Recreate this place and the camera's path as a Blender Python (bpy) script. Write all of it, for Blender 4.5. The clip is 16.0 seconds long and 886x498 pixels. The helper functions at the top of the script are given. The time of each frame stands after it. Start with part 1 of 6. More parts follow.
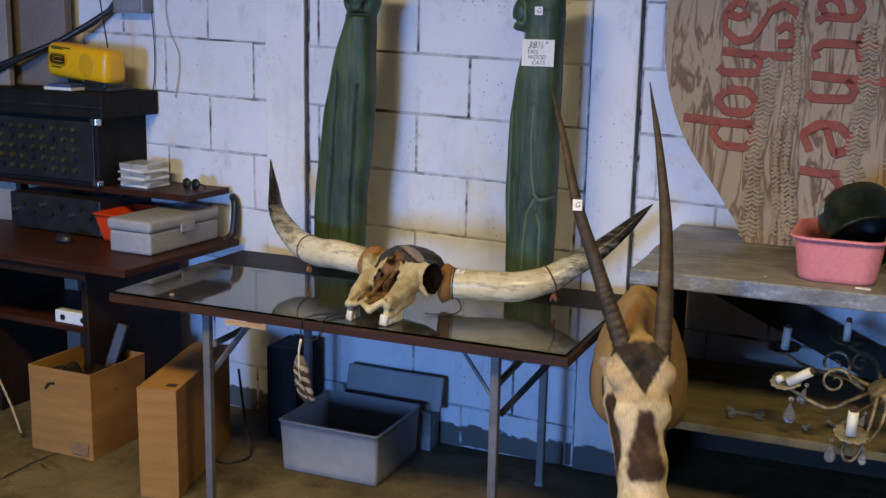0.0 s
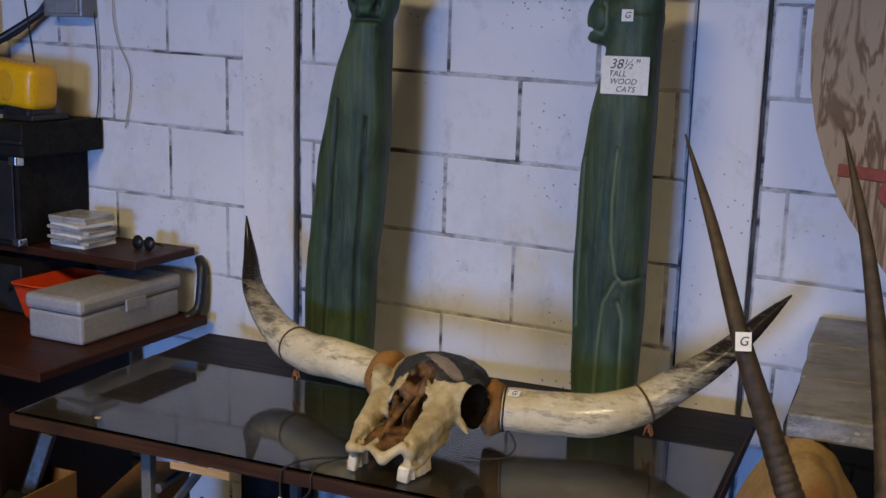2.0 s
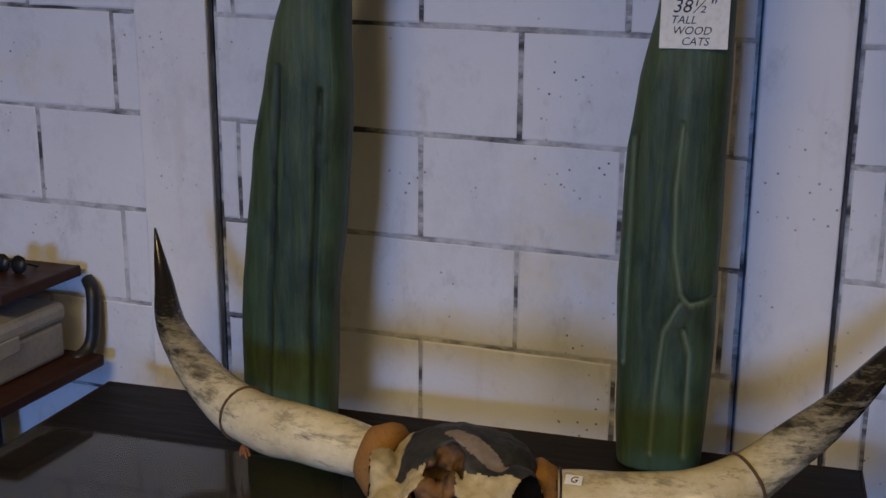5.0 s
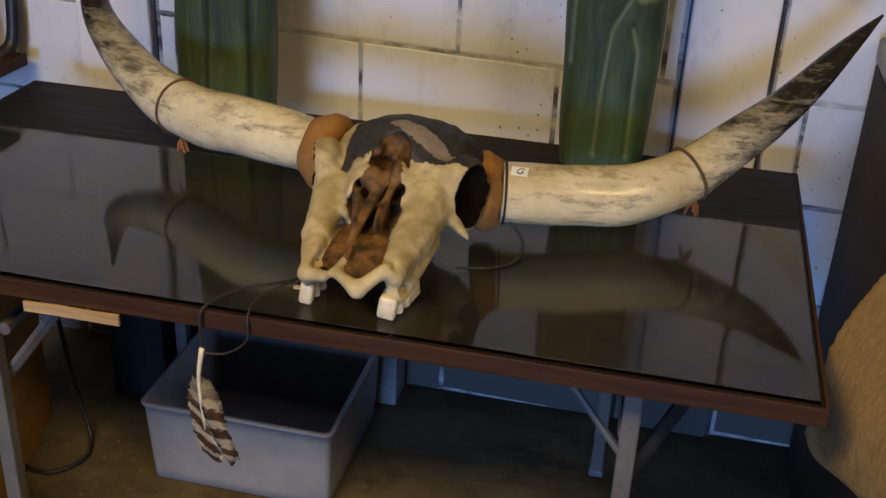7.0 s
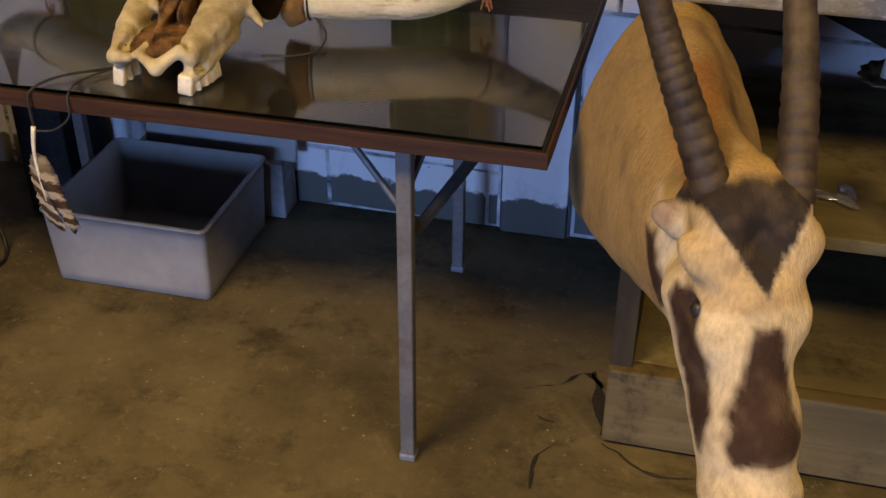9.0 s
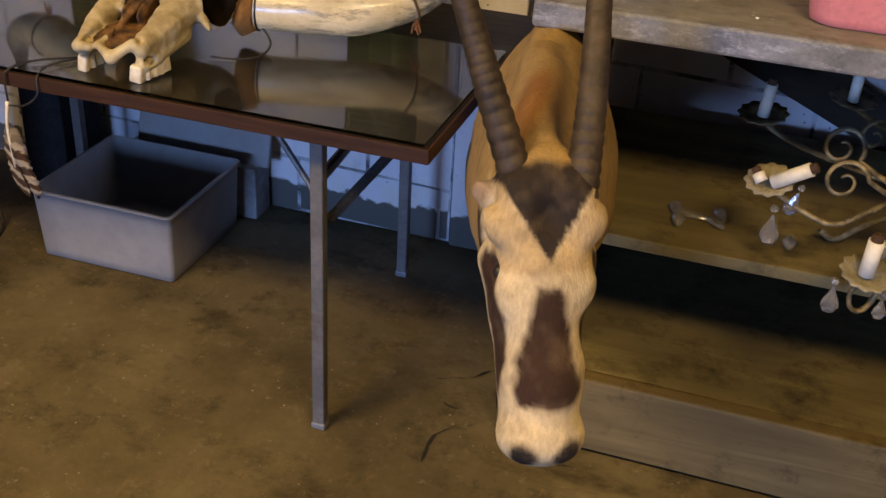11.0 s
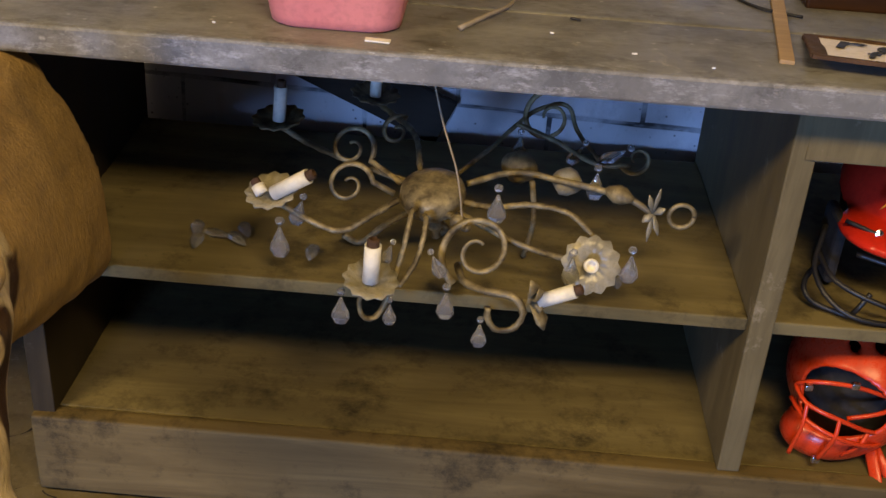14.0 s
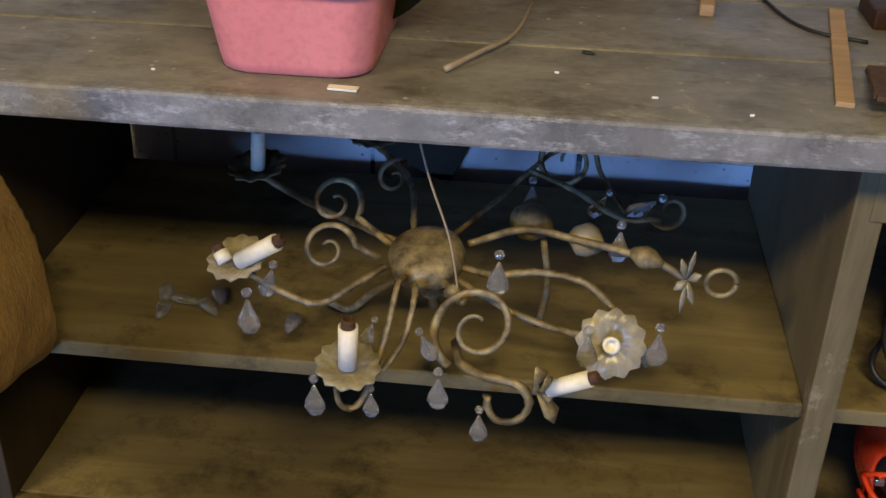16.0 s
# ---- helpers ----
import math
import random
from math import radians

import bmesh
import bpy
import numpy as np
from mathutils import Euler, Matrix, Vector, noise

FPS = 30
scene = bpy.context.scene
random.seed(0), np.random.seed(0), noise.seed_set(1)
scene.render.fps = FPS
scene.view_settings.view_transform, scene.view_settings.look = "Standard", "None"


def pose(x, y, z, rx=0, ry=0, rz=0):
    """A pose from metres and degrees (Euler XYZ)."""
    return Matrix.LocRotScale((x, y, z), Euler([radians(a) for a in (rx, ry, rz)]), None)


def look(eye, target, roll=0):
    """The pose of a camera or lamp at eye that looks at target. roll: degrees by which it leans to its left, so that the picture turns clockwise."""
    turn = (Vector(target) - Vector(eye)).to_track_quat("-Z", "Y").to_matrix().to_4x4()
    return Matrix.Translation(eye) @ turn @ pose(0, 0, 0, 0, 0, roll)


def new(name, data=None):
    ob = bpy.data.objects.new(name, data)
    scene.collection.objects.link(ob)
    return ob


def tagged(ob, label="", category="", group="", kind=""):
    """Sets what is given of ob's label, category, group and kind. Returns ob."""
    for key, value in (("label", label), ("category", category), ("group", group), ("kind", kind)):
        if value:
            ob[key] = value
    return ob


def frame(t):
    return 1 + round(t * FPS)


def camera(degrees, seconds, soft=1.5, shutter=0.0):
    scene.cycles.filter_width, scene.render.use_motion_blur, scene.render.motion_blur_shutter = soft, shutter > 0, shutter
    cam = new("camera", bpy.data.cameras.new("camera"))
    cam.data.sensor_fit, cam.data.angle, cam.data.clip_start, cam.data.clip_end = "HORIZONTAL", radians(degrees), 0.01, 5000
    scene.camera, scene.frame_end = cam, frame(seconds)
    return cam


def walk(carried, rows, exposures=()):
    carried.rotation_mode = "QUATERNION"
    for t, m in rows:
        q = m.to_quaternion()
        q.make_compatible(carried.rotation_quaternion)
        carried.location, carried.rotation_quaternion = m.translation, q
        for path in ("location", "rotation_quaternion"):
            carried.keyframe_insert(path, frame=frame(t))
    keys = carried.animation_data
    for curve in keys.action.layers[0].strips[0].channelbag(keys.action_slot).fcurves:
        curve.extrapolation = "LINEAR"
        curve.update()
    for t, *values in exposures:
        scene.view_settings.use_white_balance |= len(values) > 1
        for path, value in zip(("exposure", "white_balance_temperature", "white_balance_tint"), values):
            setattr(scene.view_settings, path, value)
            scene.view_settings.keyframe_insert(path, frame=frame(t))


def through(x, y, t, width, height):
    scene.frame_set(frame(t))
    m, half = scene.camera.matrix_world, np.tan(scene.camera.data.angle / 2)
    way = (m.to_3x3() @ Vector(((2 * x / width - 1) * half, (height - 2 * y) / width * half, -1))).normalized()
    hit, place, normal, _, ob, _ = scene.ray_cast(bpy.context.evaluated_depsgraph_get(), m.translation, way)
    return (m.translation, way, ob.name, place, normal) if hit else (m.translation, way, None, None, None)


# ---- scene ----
cam = camera(43.34, 16.0)
# seconds, x, y, z, yaw, pitch, roll
PATH_ROWS = [
    (0.0, 0.032, -0.039, 1.601, 22.88, -11.82, 1.21),
    (0.5, -0.115, 0.204, 1.591, 22.86, -10.87, 0.46),
    (1.0, -0.263, 0.419, 1.598, 21.65, -11.68, 0.32),
    (1.5, -0.362, 0.709, 1.599, 22.39, -11.57, 1.69),
    (2.0, -0.484, 0.929, 1.585, 23.01, -11.24, 1.59),
    (2.5, -0.615, 1.114, 1.594, 21.07, -8.77, -0.15),
    (3.0, -0.724, 1.293, 1.584, 21.16, -7.56, -0.38),
    (5.5, -0.991, 1.538, 1.550, 13.74, -16.48, 1.72),
    (6.0, -0.991, 1.534, 1.507, 11.86, -19.40, 2.97),
    (6.5, -1.007, 1.535, 1.490, 12.12, -23.70, 2.67),
    (7.0, -1.009, 1.538, 1.479, 11.85, -27.02, 2.69),
    (7.5, -0.952, 1.538, 1.466, 13.59, -28.91, 2.05),
    (8.0, -0.822, 1.536, 1.459, 20.58, -27.37, 2.39),
    (8.5, -0.702, 1.476, 1.453, 18.89, -29.73, 0.36),
    (9.0, -0.583, 1.342, 1.444, 13.63, -32.59, 0.44),
    (9.5, -0.485, 1.231, 1.449, 10.16, -32.68, 2.55),
    (10.0, -0.382, 1.196, 1.459, 12.38, -31.50, 2.77),
    (12.5, 0.011, 1.111, 1.489, 19.08, -29.18, 3.34),
    (13.0, 0.132, 1.201, 1.486, 13.57, -30.14, 1.10),
    (13.5, 0.139, 1.280, 1.477, 6.80, -29.38, 1.83),
    (14.0, 0.097, 1.379, 1.474, 1.33, -29.28, 4.12),
    (14.5, 0.101, 1.439, 1.460, -1.05, -29.39, 3.58),
    (15.0, 0.115, 1.502, 1.457, 0.81, -29.43, 2.89),
    (15.5, 0.154, 1.593, 1.452, 3.22, -29.66, 1.37),
    (16.0, 0.199, 1.683, 1.446, 5.87, -29.85, 1.39),
]
EXPOSURES = [(0.0, 0.05, 6600, -4), (1.5, -0.2, 6600, -2), (2.5, -0.58, 6900, 0), (3.0, -0.7, 7000, 0), (5.5, -0.80, 7300, -1), (7.0, -0.25, 8000, -2), (9.0, 0.13, 8600, 5), (12.5, 0.12, 8500, 6), (14.5, 0.23, 7400, 0), (16.0, 0.22, 7000, -3)]
walk(cam, [(t, pose(x, y, z, 90 + pitch, 0, yaw) @ pose(0, 0, 0, 0, 0, roll)) for t, x, y, z, yaw, pitch, roll in PATH_ROWS], EXPOSURES)

# ---- world and lamps ----
world = bpy.data.worlds.new("world")
scene.world = world
world.use_nodes = True
wn = world.node_tree
sky = wn.nodes.new("ShaderNodeTexSky")
sky.sky_type, sky.sun_disc = "NISHITA", False
sky.sun_elevation, sky.sun_rotation = radians(40), radians(200)
wn.links.new(sky.outputs[0], wn.nodes["Background"].inputs[0])
wn.nodes["Background"].inputs[1].default_value = 0.1


def lamp(name, kind, energy, color, m, size=(0.2, 0.2)):
    data = bpy.data.lights.new(name, kind)
    data.energy, data.color = energy, color
    if kind == "AREA":
        data.shape, data.size, data.size_y = "RECTANGLE", size[0], size[1]
    else:
        data.shadow_soft_size = size[0]
    ob = new(name, data)
    ob.matrix_world = m
    return ob


# daylight through the open doorway behind, plus unseen warm area lamps added overhead
DAY = (0.17, 0.36, 1.0)
WARM = (1.0, 0.735, 0.41)
lamp("doorway_light", "AREA", 680, DAY, look((-2.0, -7.0, 1.05), (-1.3, 3.6, 0.9)), (1.7, 1.5))
for x, watts, degrees in ((-1.95, 88, 175), (0.60, 62, 158)):
    warm_lamp = lamp("overhead_warm_area", "AREA", watts, WARM, pose(x, 1.05, 2.6), (1.1, 0.5))
    warm_lamp.data.spread = radians(degrees)

# ---- materials ----
class Mat:
    """A procedural material: base colours mixed by noise at two scales, with bump."""

    def __init__(self, name, rough=0.6, metal=0.0, spec=0.5):
        self.m = bpy.data.materials.new(name)
        self.m.use_nodes = True
        self.t = self.m.node_tree
        self.b = self.t.nodes["Principled BSDF"]
        self.b.inputs["Roughness"].default_value = rough
        self.b.inputs["Metallic"].default_value = metal
        self.b.inputs["Specular IOR Level"].default_value = spec
        self.co = self.t.nodes.new("ShaderNodeTexCoord").outputs["Object"]
        self.height = None

    def node(self, kind, **inputs):
        n = self.t.nodes.new(kind)
        for k, v in inputs.items():
            self.put(n, k.replace("_", " "), v)
        return n

    def put(self, n, key, v):
        if isinstance(v, bpy.types.NodeSocket):
            self.t.links.new(v, n.inputs[key])
        else:
            n.inputs[key].default_value = v

    def noise(self, scale, detail=4.0, stretch=(1, 1, 1), rough=0.6, offset=(0, 0, 0), distortion=0.0):
        mp = self.node("ShaderNodeMapping", Vector=self.co, Scale=stretch, Location=offset)
        n = self.node("ShaderNodeTexNoise", Vector=mp.outputs[0], Scale=scale, Detail=detail, Roughness=rough, Distortion=distortion)
        return n.outputs["Fac"]

    def voronoi(self, scale, stretch=(1, 1, 1), feature="F1"):
        mp = self.node("ShaderNodeMapping", Vector=self.co, Scale=stretch)
        n = self.node("ShaderNodeTexVoronoi", Vector=mp.outputs[0], Scale=scale)
        n.feature = feature
        return n.outputs["Distance"]

    def band(self, fac, lo, hi, a=0.0, b=1.0):
        n = self.node("ShaderNodeMapRange", Value=fac)
        n.inputs["From Min"].default_value, n.inputs["From Max"].default_value = lo, hi
        n.inputs["To Min"].default_value, n.inputs["To Max"].default_value = a, b
        return n.outputs[0]

    def math(self, op, a, b=0.0):
        n = self.t.nodes.new("ShaderNodeMath")
        n.operation = op
        for i, v in enumerate((a, b)):
            if isinstance(v, bpy.types.NodeSocket):
                self.t.links.new(v, n.inputs[i])
            else:
                n.inputs[i].default_value = v
        return n.outputs[0]

    def axis(self, i):
        return self.node("ShaderNodeSeparateXYZ", Vector=self.co).outputs[i]

    def attr(self, name):
        n = self.t.nodes.new("ShaderNodeAttribute")
        n.attribute_name = name
        return n

    def random(self):
        return self.t.nodes.new("ShaderNodeObjectInfo").outputs["Random"]

    def mix(self, fac, a, b):
        n = self.t.nodes.new("ShaderNodeMix")
        n.data_type = "RGBA"
        for i, v in ((0, fac), (6, a), (7, b)):
            if isinstance(v, bpy.types.NodeSocket):
                self.t.links.new(v, n.inputs[i])
            else:
                n.inputs[i].default_value = (*v, 1) if i else v
        return n.outputs[2]

    def color(self, c):
        self.put(self.b, "Base Color", c if isinstance(c, bpy.types.NodeSocket) else (*c, 1))
        return self

    def rough(self, r):
        self.put(self.b, "Roughness", r)
        return self

    def bump(self, height, strength=0.3, distance=0.003):
        n = self.node("ShaderNodeBump", Height=height, Strength=strength, Distance=distance)
        if self.height:
            self.t.links.new(self.height, n.inputs["Normal"])
        self.height = n.outputs[0]
        self.put(self.b, "Normal", self.height)
        return self


def plain(name, c1, c2, scale=8.0, rough=0.6, metal=0.0, bump=0.15, fine=90.0, spec=0.5, stain=None, stretch=(1, 1, 1)):
    k = Mat(name, rough, metal, spec)
    big = k.band(k.noise(scale, 5, stretch), 0.35, 0.65)
    col = k.mix(big, c1, c2)
    small = k.noise(fine, 4, stretch)
    col = k.mix(k.band(small, 0.45, 0.75, 0.0, 0.35), col, tuple(v * 0.55 for v in c1))
    if stain:
        col = k.mix(k.band(k.noise(scale * 0.6, 6, offset=(3, 7, 1)), 0.56, 0.68), col, stain)
    k.color(col)
    k.rough(k.band(small, 0.3, 0.7, max(0.02, rough - 0.1), min(1.0, rough + 0.12)))
    if bump:
        k.bump(small, bump, 0.002)
    return k.m


def wood(name, dark, light, stretch=(2, 30, 30), rough=0.55, wear=None, wear_at=(0.55, 0.7), bump=0.3, spec=0.2):
    k = Mat(name, rough, 0, spec)
    grain = k.noise(1.6, 7, stretch, 0.65, distortion=0.6)
    col = k.mix(k.band(grain, 0.3, 0.7), dark, light)
    col = k.mix(k.band(k.noise(3.0, 4), 0.4, 0.75, 0, 0.45), col, tuple(v * 0.5 for v in dark))
    if wear:
        col = k.mix(k.band(k.noise(7.0, 8, rough=0.75, offset=(5, 2, 8)), *wear_at), col, wear)
    k.color(col)
    k.rough(k.band(grain, 0.3, 0.7, rough - 0.08, rough + 0.12))
    k.bump(grain, bump, 0.002)
    return k.m


def painted_wall(name, tint):
    k = Mat(name, 0.55, 0, 0.35)
    k.co = k.t.nodes.new("ShaderNodeNewGeometry").outputs["Position"]
    col = k.mix(k.band(k.noise(1.7, 4), 0.35, 0.7), tint, tuple(v * 0.9 for v in tint))
    col = k.mix(k.band(k.noise(2.3, 6, offset=(9, 1, 4)), 0.58, 0.72, 0, 0.7), col, (0.70, 0.60, 0.40))
    col = k.mix(k.band(k.noise(5.0, 7, (1, 1, 0.7), 0.75, (6, 2, 1)), 0.52, 0.72, 0, 0.4), col, (0.44, 0.45, 0.50))
    col = k.mix(k.band(k.noise(13, 6, (1, 1, 0.6), 0.7, (3, 9, 2)), 0.56, 0.70, 0, 0.35), col, (0.36, 0.35, 0.36))
    # rusty drips below nail holes and damp joints
    drip = k.band(k.noise(7, 3, (1, 1, 0.10), 0.5, (4, 4, 7)), 0.63, 0.72, 0, 0.45)
    col = k.mix(drip, col, (0.48, 0.36, 0.22))
    # dark specks where the paint never filled the pores
    spots = k.band(k.voronoi(48), 0.05, 0.16, 1, 0)
    gate = k.band(k.noise(4.5, 3, offset=(2, 8, 3)), 0.52, 0.60)
    col = k.mix(k.math("MULTIPLY", spots, gate), col, (0.05, 0.05, 0.055))
    # bare dirty concrete near the floor, with a ragged paint edge
    z = k.axis(2)
    edge = k.math("ADD", z, k.math("MULTIPLY", k.noise(9, 5), -0.12))
    col = k.mix(k.band(edge, 0.022, 0.030, 1, 0), col, (0.10, 0.095, 0.085))
    k.color(col)
    k.bump(k.noise(18, 5), 0.35, 0.006)
    k.bump(k.noise(140, 3), 0.25, 0.0015)
    return k.m


WALL = painted_wall("white_wall_paint", (0.74, 0.74, 0.77))
PILASTER = painted_wall("pilaster_paint", (0.77, 0.75, 0.76))
def mortar_mat():
    """Joints painted over with the wall, cracked open along uneven runs."""
    k = Mat("cracked_painted_mortar", 0.9, 0, 0.2)
    run = k.noise(6.0, 5, (0.6, 1, 1.5), 0.7)
    col = k.mix(k.band(k.noise(22, 4), 0.35, 0.65), (0.62, 0.62, 0.64), (0.34, 0.34, 0.36))
    col = k.mix(k.band(run, 0.40, 0.52), (0.070, 0.070, 0.075), col)
    k.color(col)
    k.bump(k.noise(60, 4), 0.4, 0.003)
    return k.m


MORTAR = mortar_mat()
BARE_BLOCK = plain("bare_concrete_block", (0.20, 0.20, 0.205), (0.42, 0.42, 0.43), 8.5, 0.9, bump=0.3, fine=30, stain=(0.09, 0.09, 0.09))
SEAM = plain("dark_seam", (0.02, 0.02, 0.024), (0.09, 0.09, 0.1), 14.0, 0.9)
# unseen walls and ceiling, darkened to hold down bounced light
UNSEEN_WALL = plain("unseen_wall_dark", (0.050, 0.044, 0.038), (0.075, 0.066, 0.056), 1.5, 0.9)
CEILING = wood("unseen_ceiling_dark", (0.028, 0.021, 0.015), (0.05, 0.038, 0.027), (1, 14, 14), 0.8)


def floor_mat():
    k = Mat("dirty_concrete", 0.75, 0, 0.10)
    col = k.mix(k.band(k.noise(1.8, 7, rough=0.7), 0.36, 0.64), (0.074, 0.059, 0.035), (0.160, 0.132, 0.082))
    col = k.mix(k.band(k.noise(5.5, 8, rough=0.75, offset=(4, 4, 0)), 0.52, 0.66, 0, 0.85), col, (0.045, 0.037, 0.024))
    col = k.mix(k.band(k.noise(26, 6, rough=0.8, offset=(1, 7, 0)), 0.58, 0.74, 0, 0.7), col, (0.27, 0.23, 0.18))
    # scuffs, dark oily blots and pale grit
    col = k.mix(k.band(k.noise(2.6, 7, (1, 2.2, 1), 0.7, (8, 3, 0)), 0.55, 0.70, 0, 0.75), col, (0.032, 0.024, 0.014))
    col = k.mix(k.band(k.noise(12, 6, (1.6, 1, 1), 0.75, (2, 5, 0)), 0.57, 0.72, 0, 0.6), col, (0.20, 0.155, 0.095))
    col = k.mix(k.math("MULTIPLY", k.band(k.voronoi(34), 0.02, 0.12, 1, 0), k.band(k.noise(6, 3), 0.5, 0.6)), col, (0.33, 0.28, 0.20))
    k.color(col)
    k.rough(k.band(k.noise(3.5, 5), 0.3, 0.7, 0.6, 0.85))
    k.bump(k.noise(11, 7), 0.4, 0.006)
    k.bump(k.noise(120, 4), 0.3, 0.0015)
    return k.m


FLOOR = floor_mat()
CRACK = plain("crack_dirt", (0.015, 0.012, 0.01), (0.03, 0.025, 0.02), 20, 0.95)
TABLE_TOP = wood("dark_table_laminate", (0.0055, 0.0036, 0.0022), (0.012, 0.0080, 0.0048), (3, 40, 40), 0.5, spec=0.15)
TABLE_EDGE = wood("red_brown_edge", (0.030, 0.013, 0.006), (0.062, 0.026, 0.011), (3, 60, 60), 0.5, (0.022, 0.013, 0.008))
PALE_WOOD = wood("raw_wood_strip", (0.34, 0.22, 0.11), (0.52, 0.36, 0.20), (4, 60, 60), 0.6)
LEG_METAL = plain("grey_leg_paint", (0.11, 0.11, 0.11), (0.17, 0.165, 0.16), 10, 0.5, 0.2, 0.1, stain=(0.10, 0.06, 0.04))
RUBBER = plain("black_rubber", (0.012, 0.012, 0.012), (0.025, 0.024, 0.022), 20, 0.75)
CORD = plain("black_leather_cord", (0.010, 0.009, 0.008), (0.02, 0.017, 0.014), 60, 0.6)
DESK = wood("cherry_desk_laminate", (0.028, 0.0095, 0.005), (0.058, 0.020, 0.010), (3, 45, 45), 0.45)
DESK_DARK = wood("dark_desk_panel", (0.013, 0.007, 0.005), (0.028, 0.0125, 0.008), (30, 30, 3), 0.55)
def bench_top_mat():
    """Old grey paint, rubbed to wood, with pale paint drops and a chipped rim."""
    k = Mat("worn_grey_bench_paint", 0.5, 0, 0.4)
    col = k.mix(k.band(k.noise(3.2, 6, rough=0.7), 0.36, 0.64), (0.105, 0.102, 0.096), (0.225, 0.222, 0.215))
    col = k.mix(k.band(k.noise(9, 7, (1, 2.2, 1), 0.75, (3, 3, 3)), 0.54, 0.68, 0, 0.8), col, (0.075, 0.062, 0.046))
    col = k.mix(k.band(k.noise(16, 7, rough=0.8, offset=(8, 1, 2)), 0.60, 0.68), col, (0.34, 0.31, 0.26))
    col = k.mix(k.band(k.noise(4.2, 8, (0.8, 1.6, 1), 0.8, (5, 5, 9)), 0.50, 0.66, 0, 0.7), col, (0.31, 0.31, 0.305))
    drops = k.math("MULTIPLY", k.band(k.voronoi(30), 0.04, 0.13, 1, 0), k.band(k.noise(5, 3, offset=(7, 2, 5)), 0.50, 0.60))
    col = k.mix(drops, col, (0.50, 0.49, 0.46))
    col = k.mix(k.band(k.noise(6, 7, (1, 1.5, 1), 0.75, (9, 6, 1)), 0.57, 0.70, 0, 0.75), col, (0.050, 0.046, 0.042))
    rim = k.band(k.axis(1), -0.350, -0.390)
    chips = k.band(k.noise(30, 6, (0.5, 1, 1.4), 0.85, (1, 9, 4)), 0.52, 0.70)
    col = k.mix(k.math("MULTIPLY", rim, chips), col, (0.40, 0.40, 0.41))
    k.color(col)
    k.rough(k.band(k.noise(7, 5), 0.35, 0.65, 0.36, 0.62))
    k.bump(k.noise(20, 7, rough=0.75), 0.45, 0.004)
    return k.m


BENCH_TOP = bench_top_mat()
BENCH_WOOD = wood("old_bench_board", (0.115, 0.093, 0.046), (0.215, 0.176, 0.090), (1.2, 9, 9), 0.75, (0.042, 0.034, 0.020), (0.50, 0.70), 0.3, 0.12)
BENCH_UPRIGHT = wood("old_bench_upright", (0.105, 0.084, 0.044), (0.20, 0.165, 0.090), (16, 16, 2), 0.65, (0.33, 0.28, 0.2), (0.62, 0.75), 0.5)
# darker copy of the upright wood, kept for the left side panel
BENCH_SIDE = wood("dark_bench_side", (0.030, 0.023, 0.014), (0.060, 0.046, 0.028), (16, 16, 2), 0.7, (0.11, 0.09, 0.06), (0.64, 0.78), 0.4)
PLINTH = wood("stained_plinth_board", (0.100, 0.072, 0.032), (0.190, 0.142, 0.068), (1.4, 16, 16), 0.65, (0.028, 0.022, 0.014), (0.52, 0.70), 0.4)
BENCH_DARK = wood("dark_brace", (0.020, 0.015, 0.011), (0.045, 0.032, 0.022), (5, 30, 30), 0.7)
CARDBOARD = plain("brown_cardboard", (0.26, 0.122, 0.028), (0.33, 0.165, 0.042), 4, 0.8, bump=0.1, stretch=(1, 1, 8))
CARD_PRINT = plain("faded_print", (0.20, 0.11, 0.05), (0.26, 0.15, 0.07), 30, 0.8)
YELLOW = plain("yellow_plastic", (0.80, 0.42, 0.01), (0.85, 0.47, 0.015), 6, 0.3, bump=0.03)
YELLOW_DIM = plain("yellow_grille", (0.62, 0.32, 0.01), (0.70, 0.37, 0.012), 300, 0.5, bump=0.4)
BLACK = plain("black_plastic", (0.010, 0.010, 0.011), (0.022, 0.021, 0.022), 12, 0.42, bump=0.08)
BLACK_VINYL = plain("black_vinyl", (0.006, 0.006, 0.006), (0.014, 0.013, 0.013), 25, 0.7, bump=0.4, spec=0.2)
DARK_WIN = plain("smoked_window", (0.035, 0.02, 0.01), (0.06, 0.035, 0.015), 20, 0.15, bump=0)
KNOB_OLIVE = plain("olive_knob", (0.030, 0.028, 0.010), (0.070, 0.064, 0.022), 30, 0.5)
STEEL = plain("bright_steel", (0.55, 0.55, 0.56), (0.7, 0.7, 0.7), 30, 0.25, 1.0, 0.05)
GREY_PLASTIC = plain("pale_grey_plastic", (0.27, 0.27, 0.29), (0.34, 0.34, 0.355), 4, 0.5, bump=0.06)
TUB_PLASTIC = plain("milky_tub_plastic", (0.235, 0.232, 0.232), (0.30, 0.295, 0.292), 3, 0.4, bump=0.02, fine=14, stain=(0.20, 0.18, 0.155))
RED_PLASTIC = plain("red_orange_plastic", (0.62, 0.045, 0.012), (0.68, 0.07, 0.02), 8, 0.35, bump=0.04)
PAPER = plain("white_paper", (0.72, 0.71, 0.68), (0.78, 0.77, 0.74), 10, 0.8, bump=0.05)
PAPER_GREY = plain("disc_case_plastic", (0.30, 0.29, 0.27), (0.52, 0.50, 0.47), 22, 0.3, bump=0.05)
INK = plain("black_ink", (0.012, 0.012, 0.018), (0.02, 0.02, 0.03), 30, 0.7)
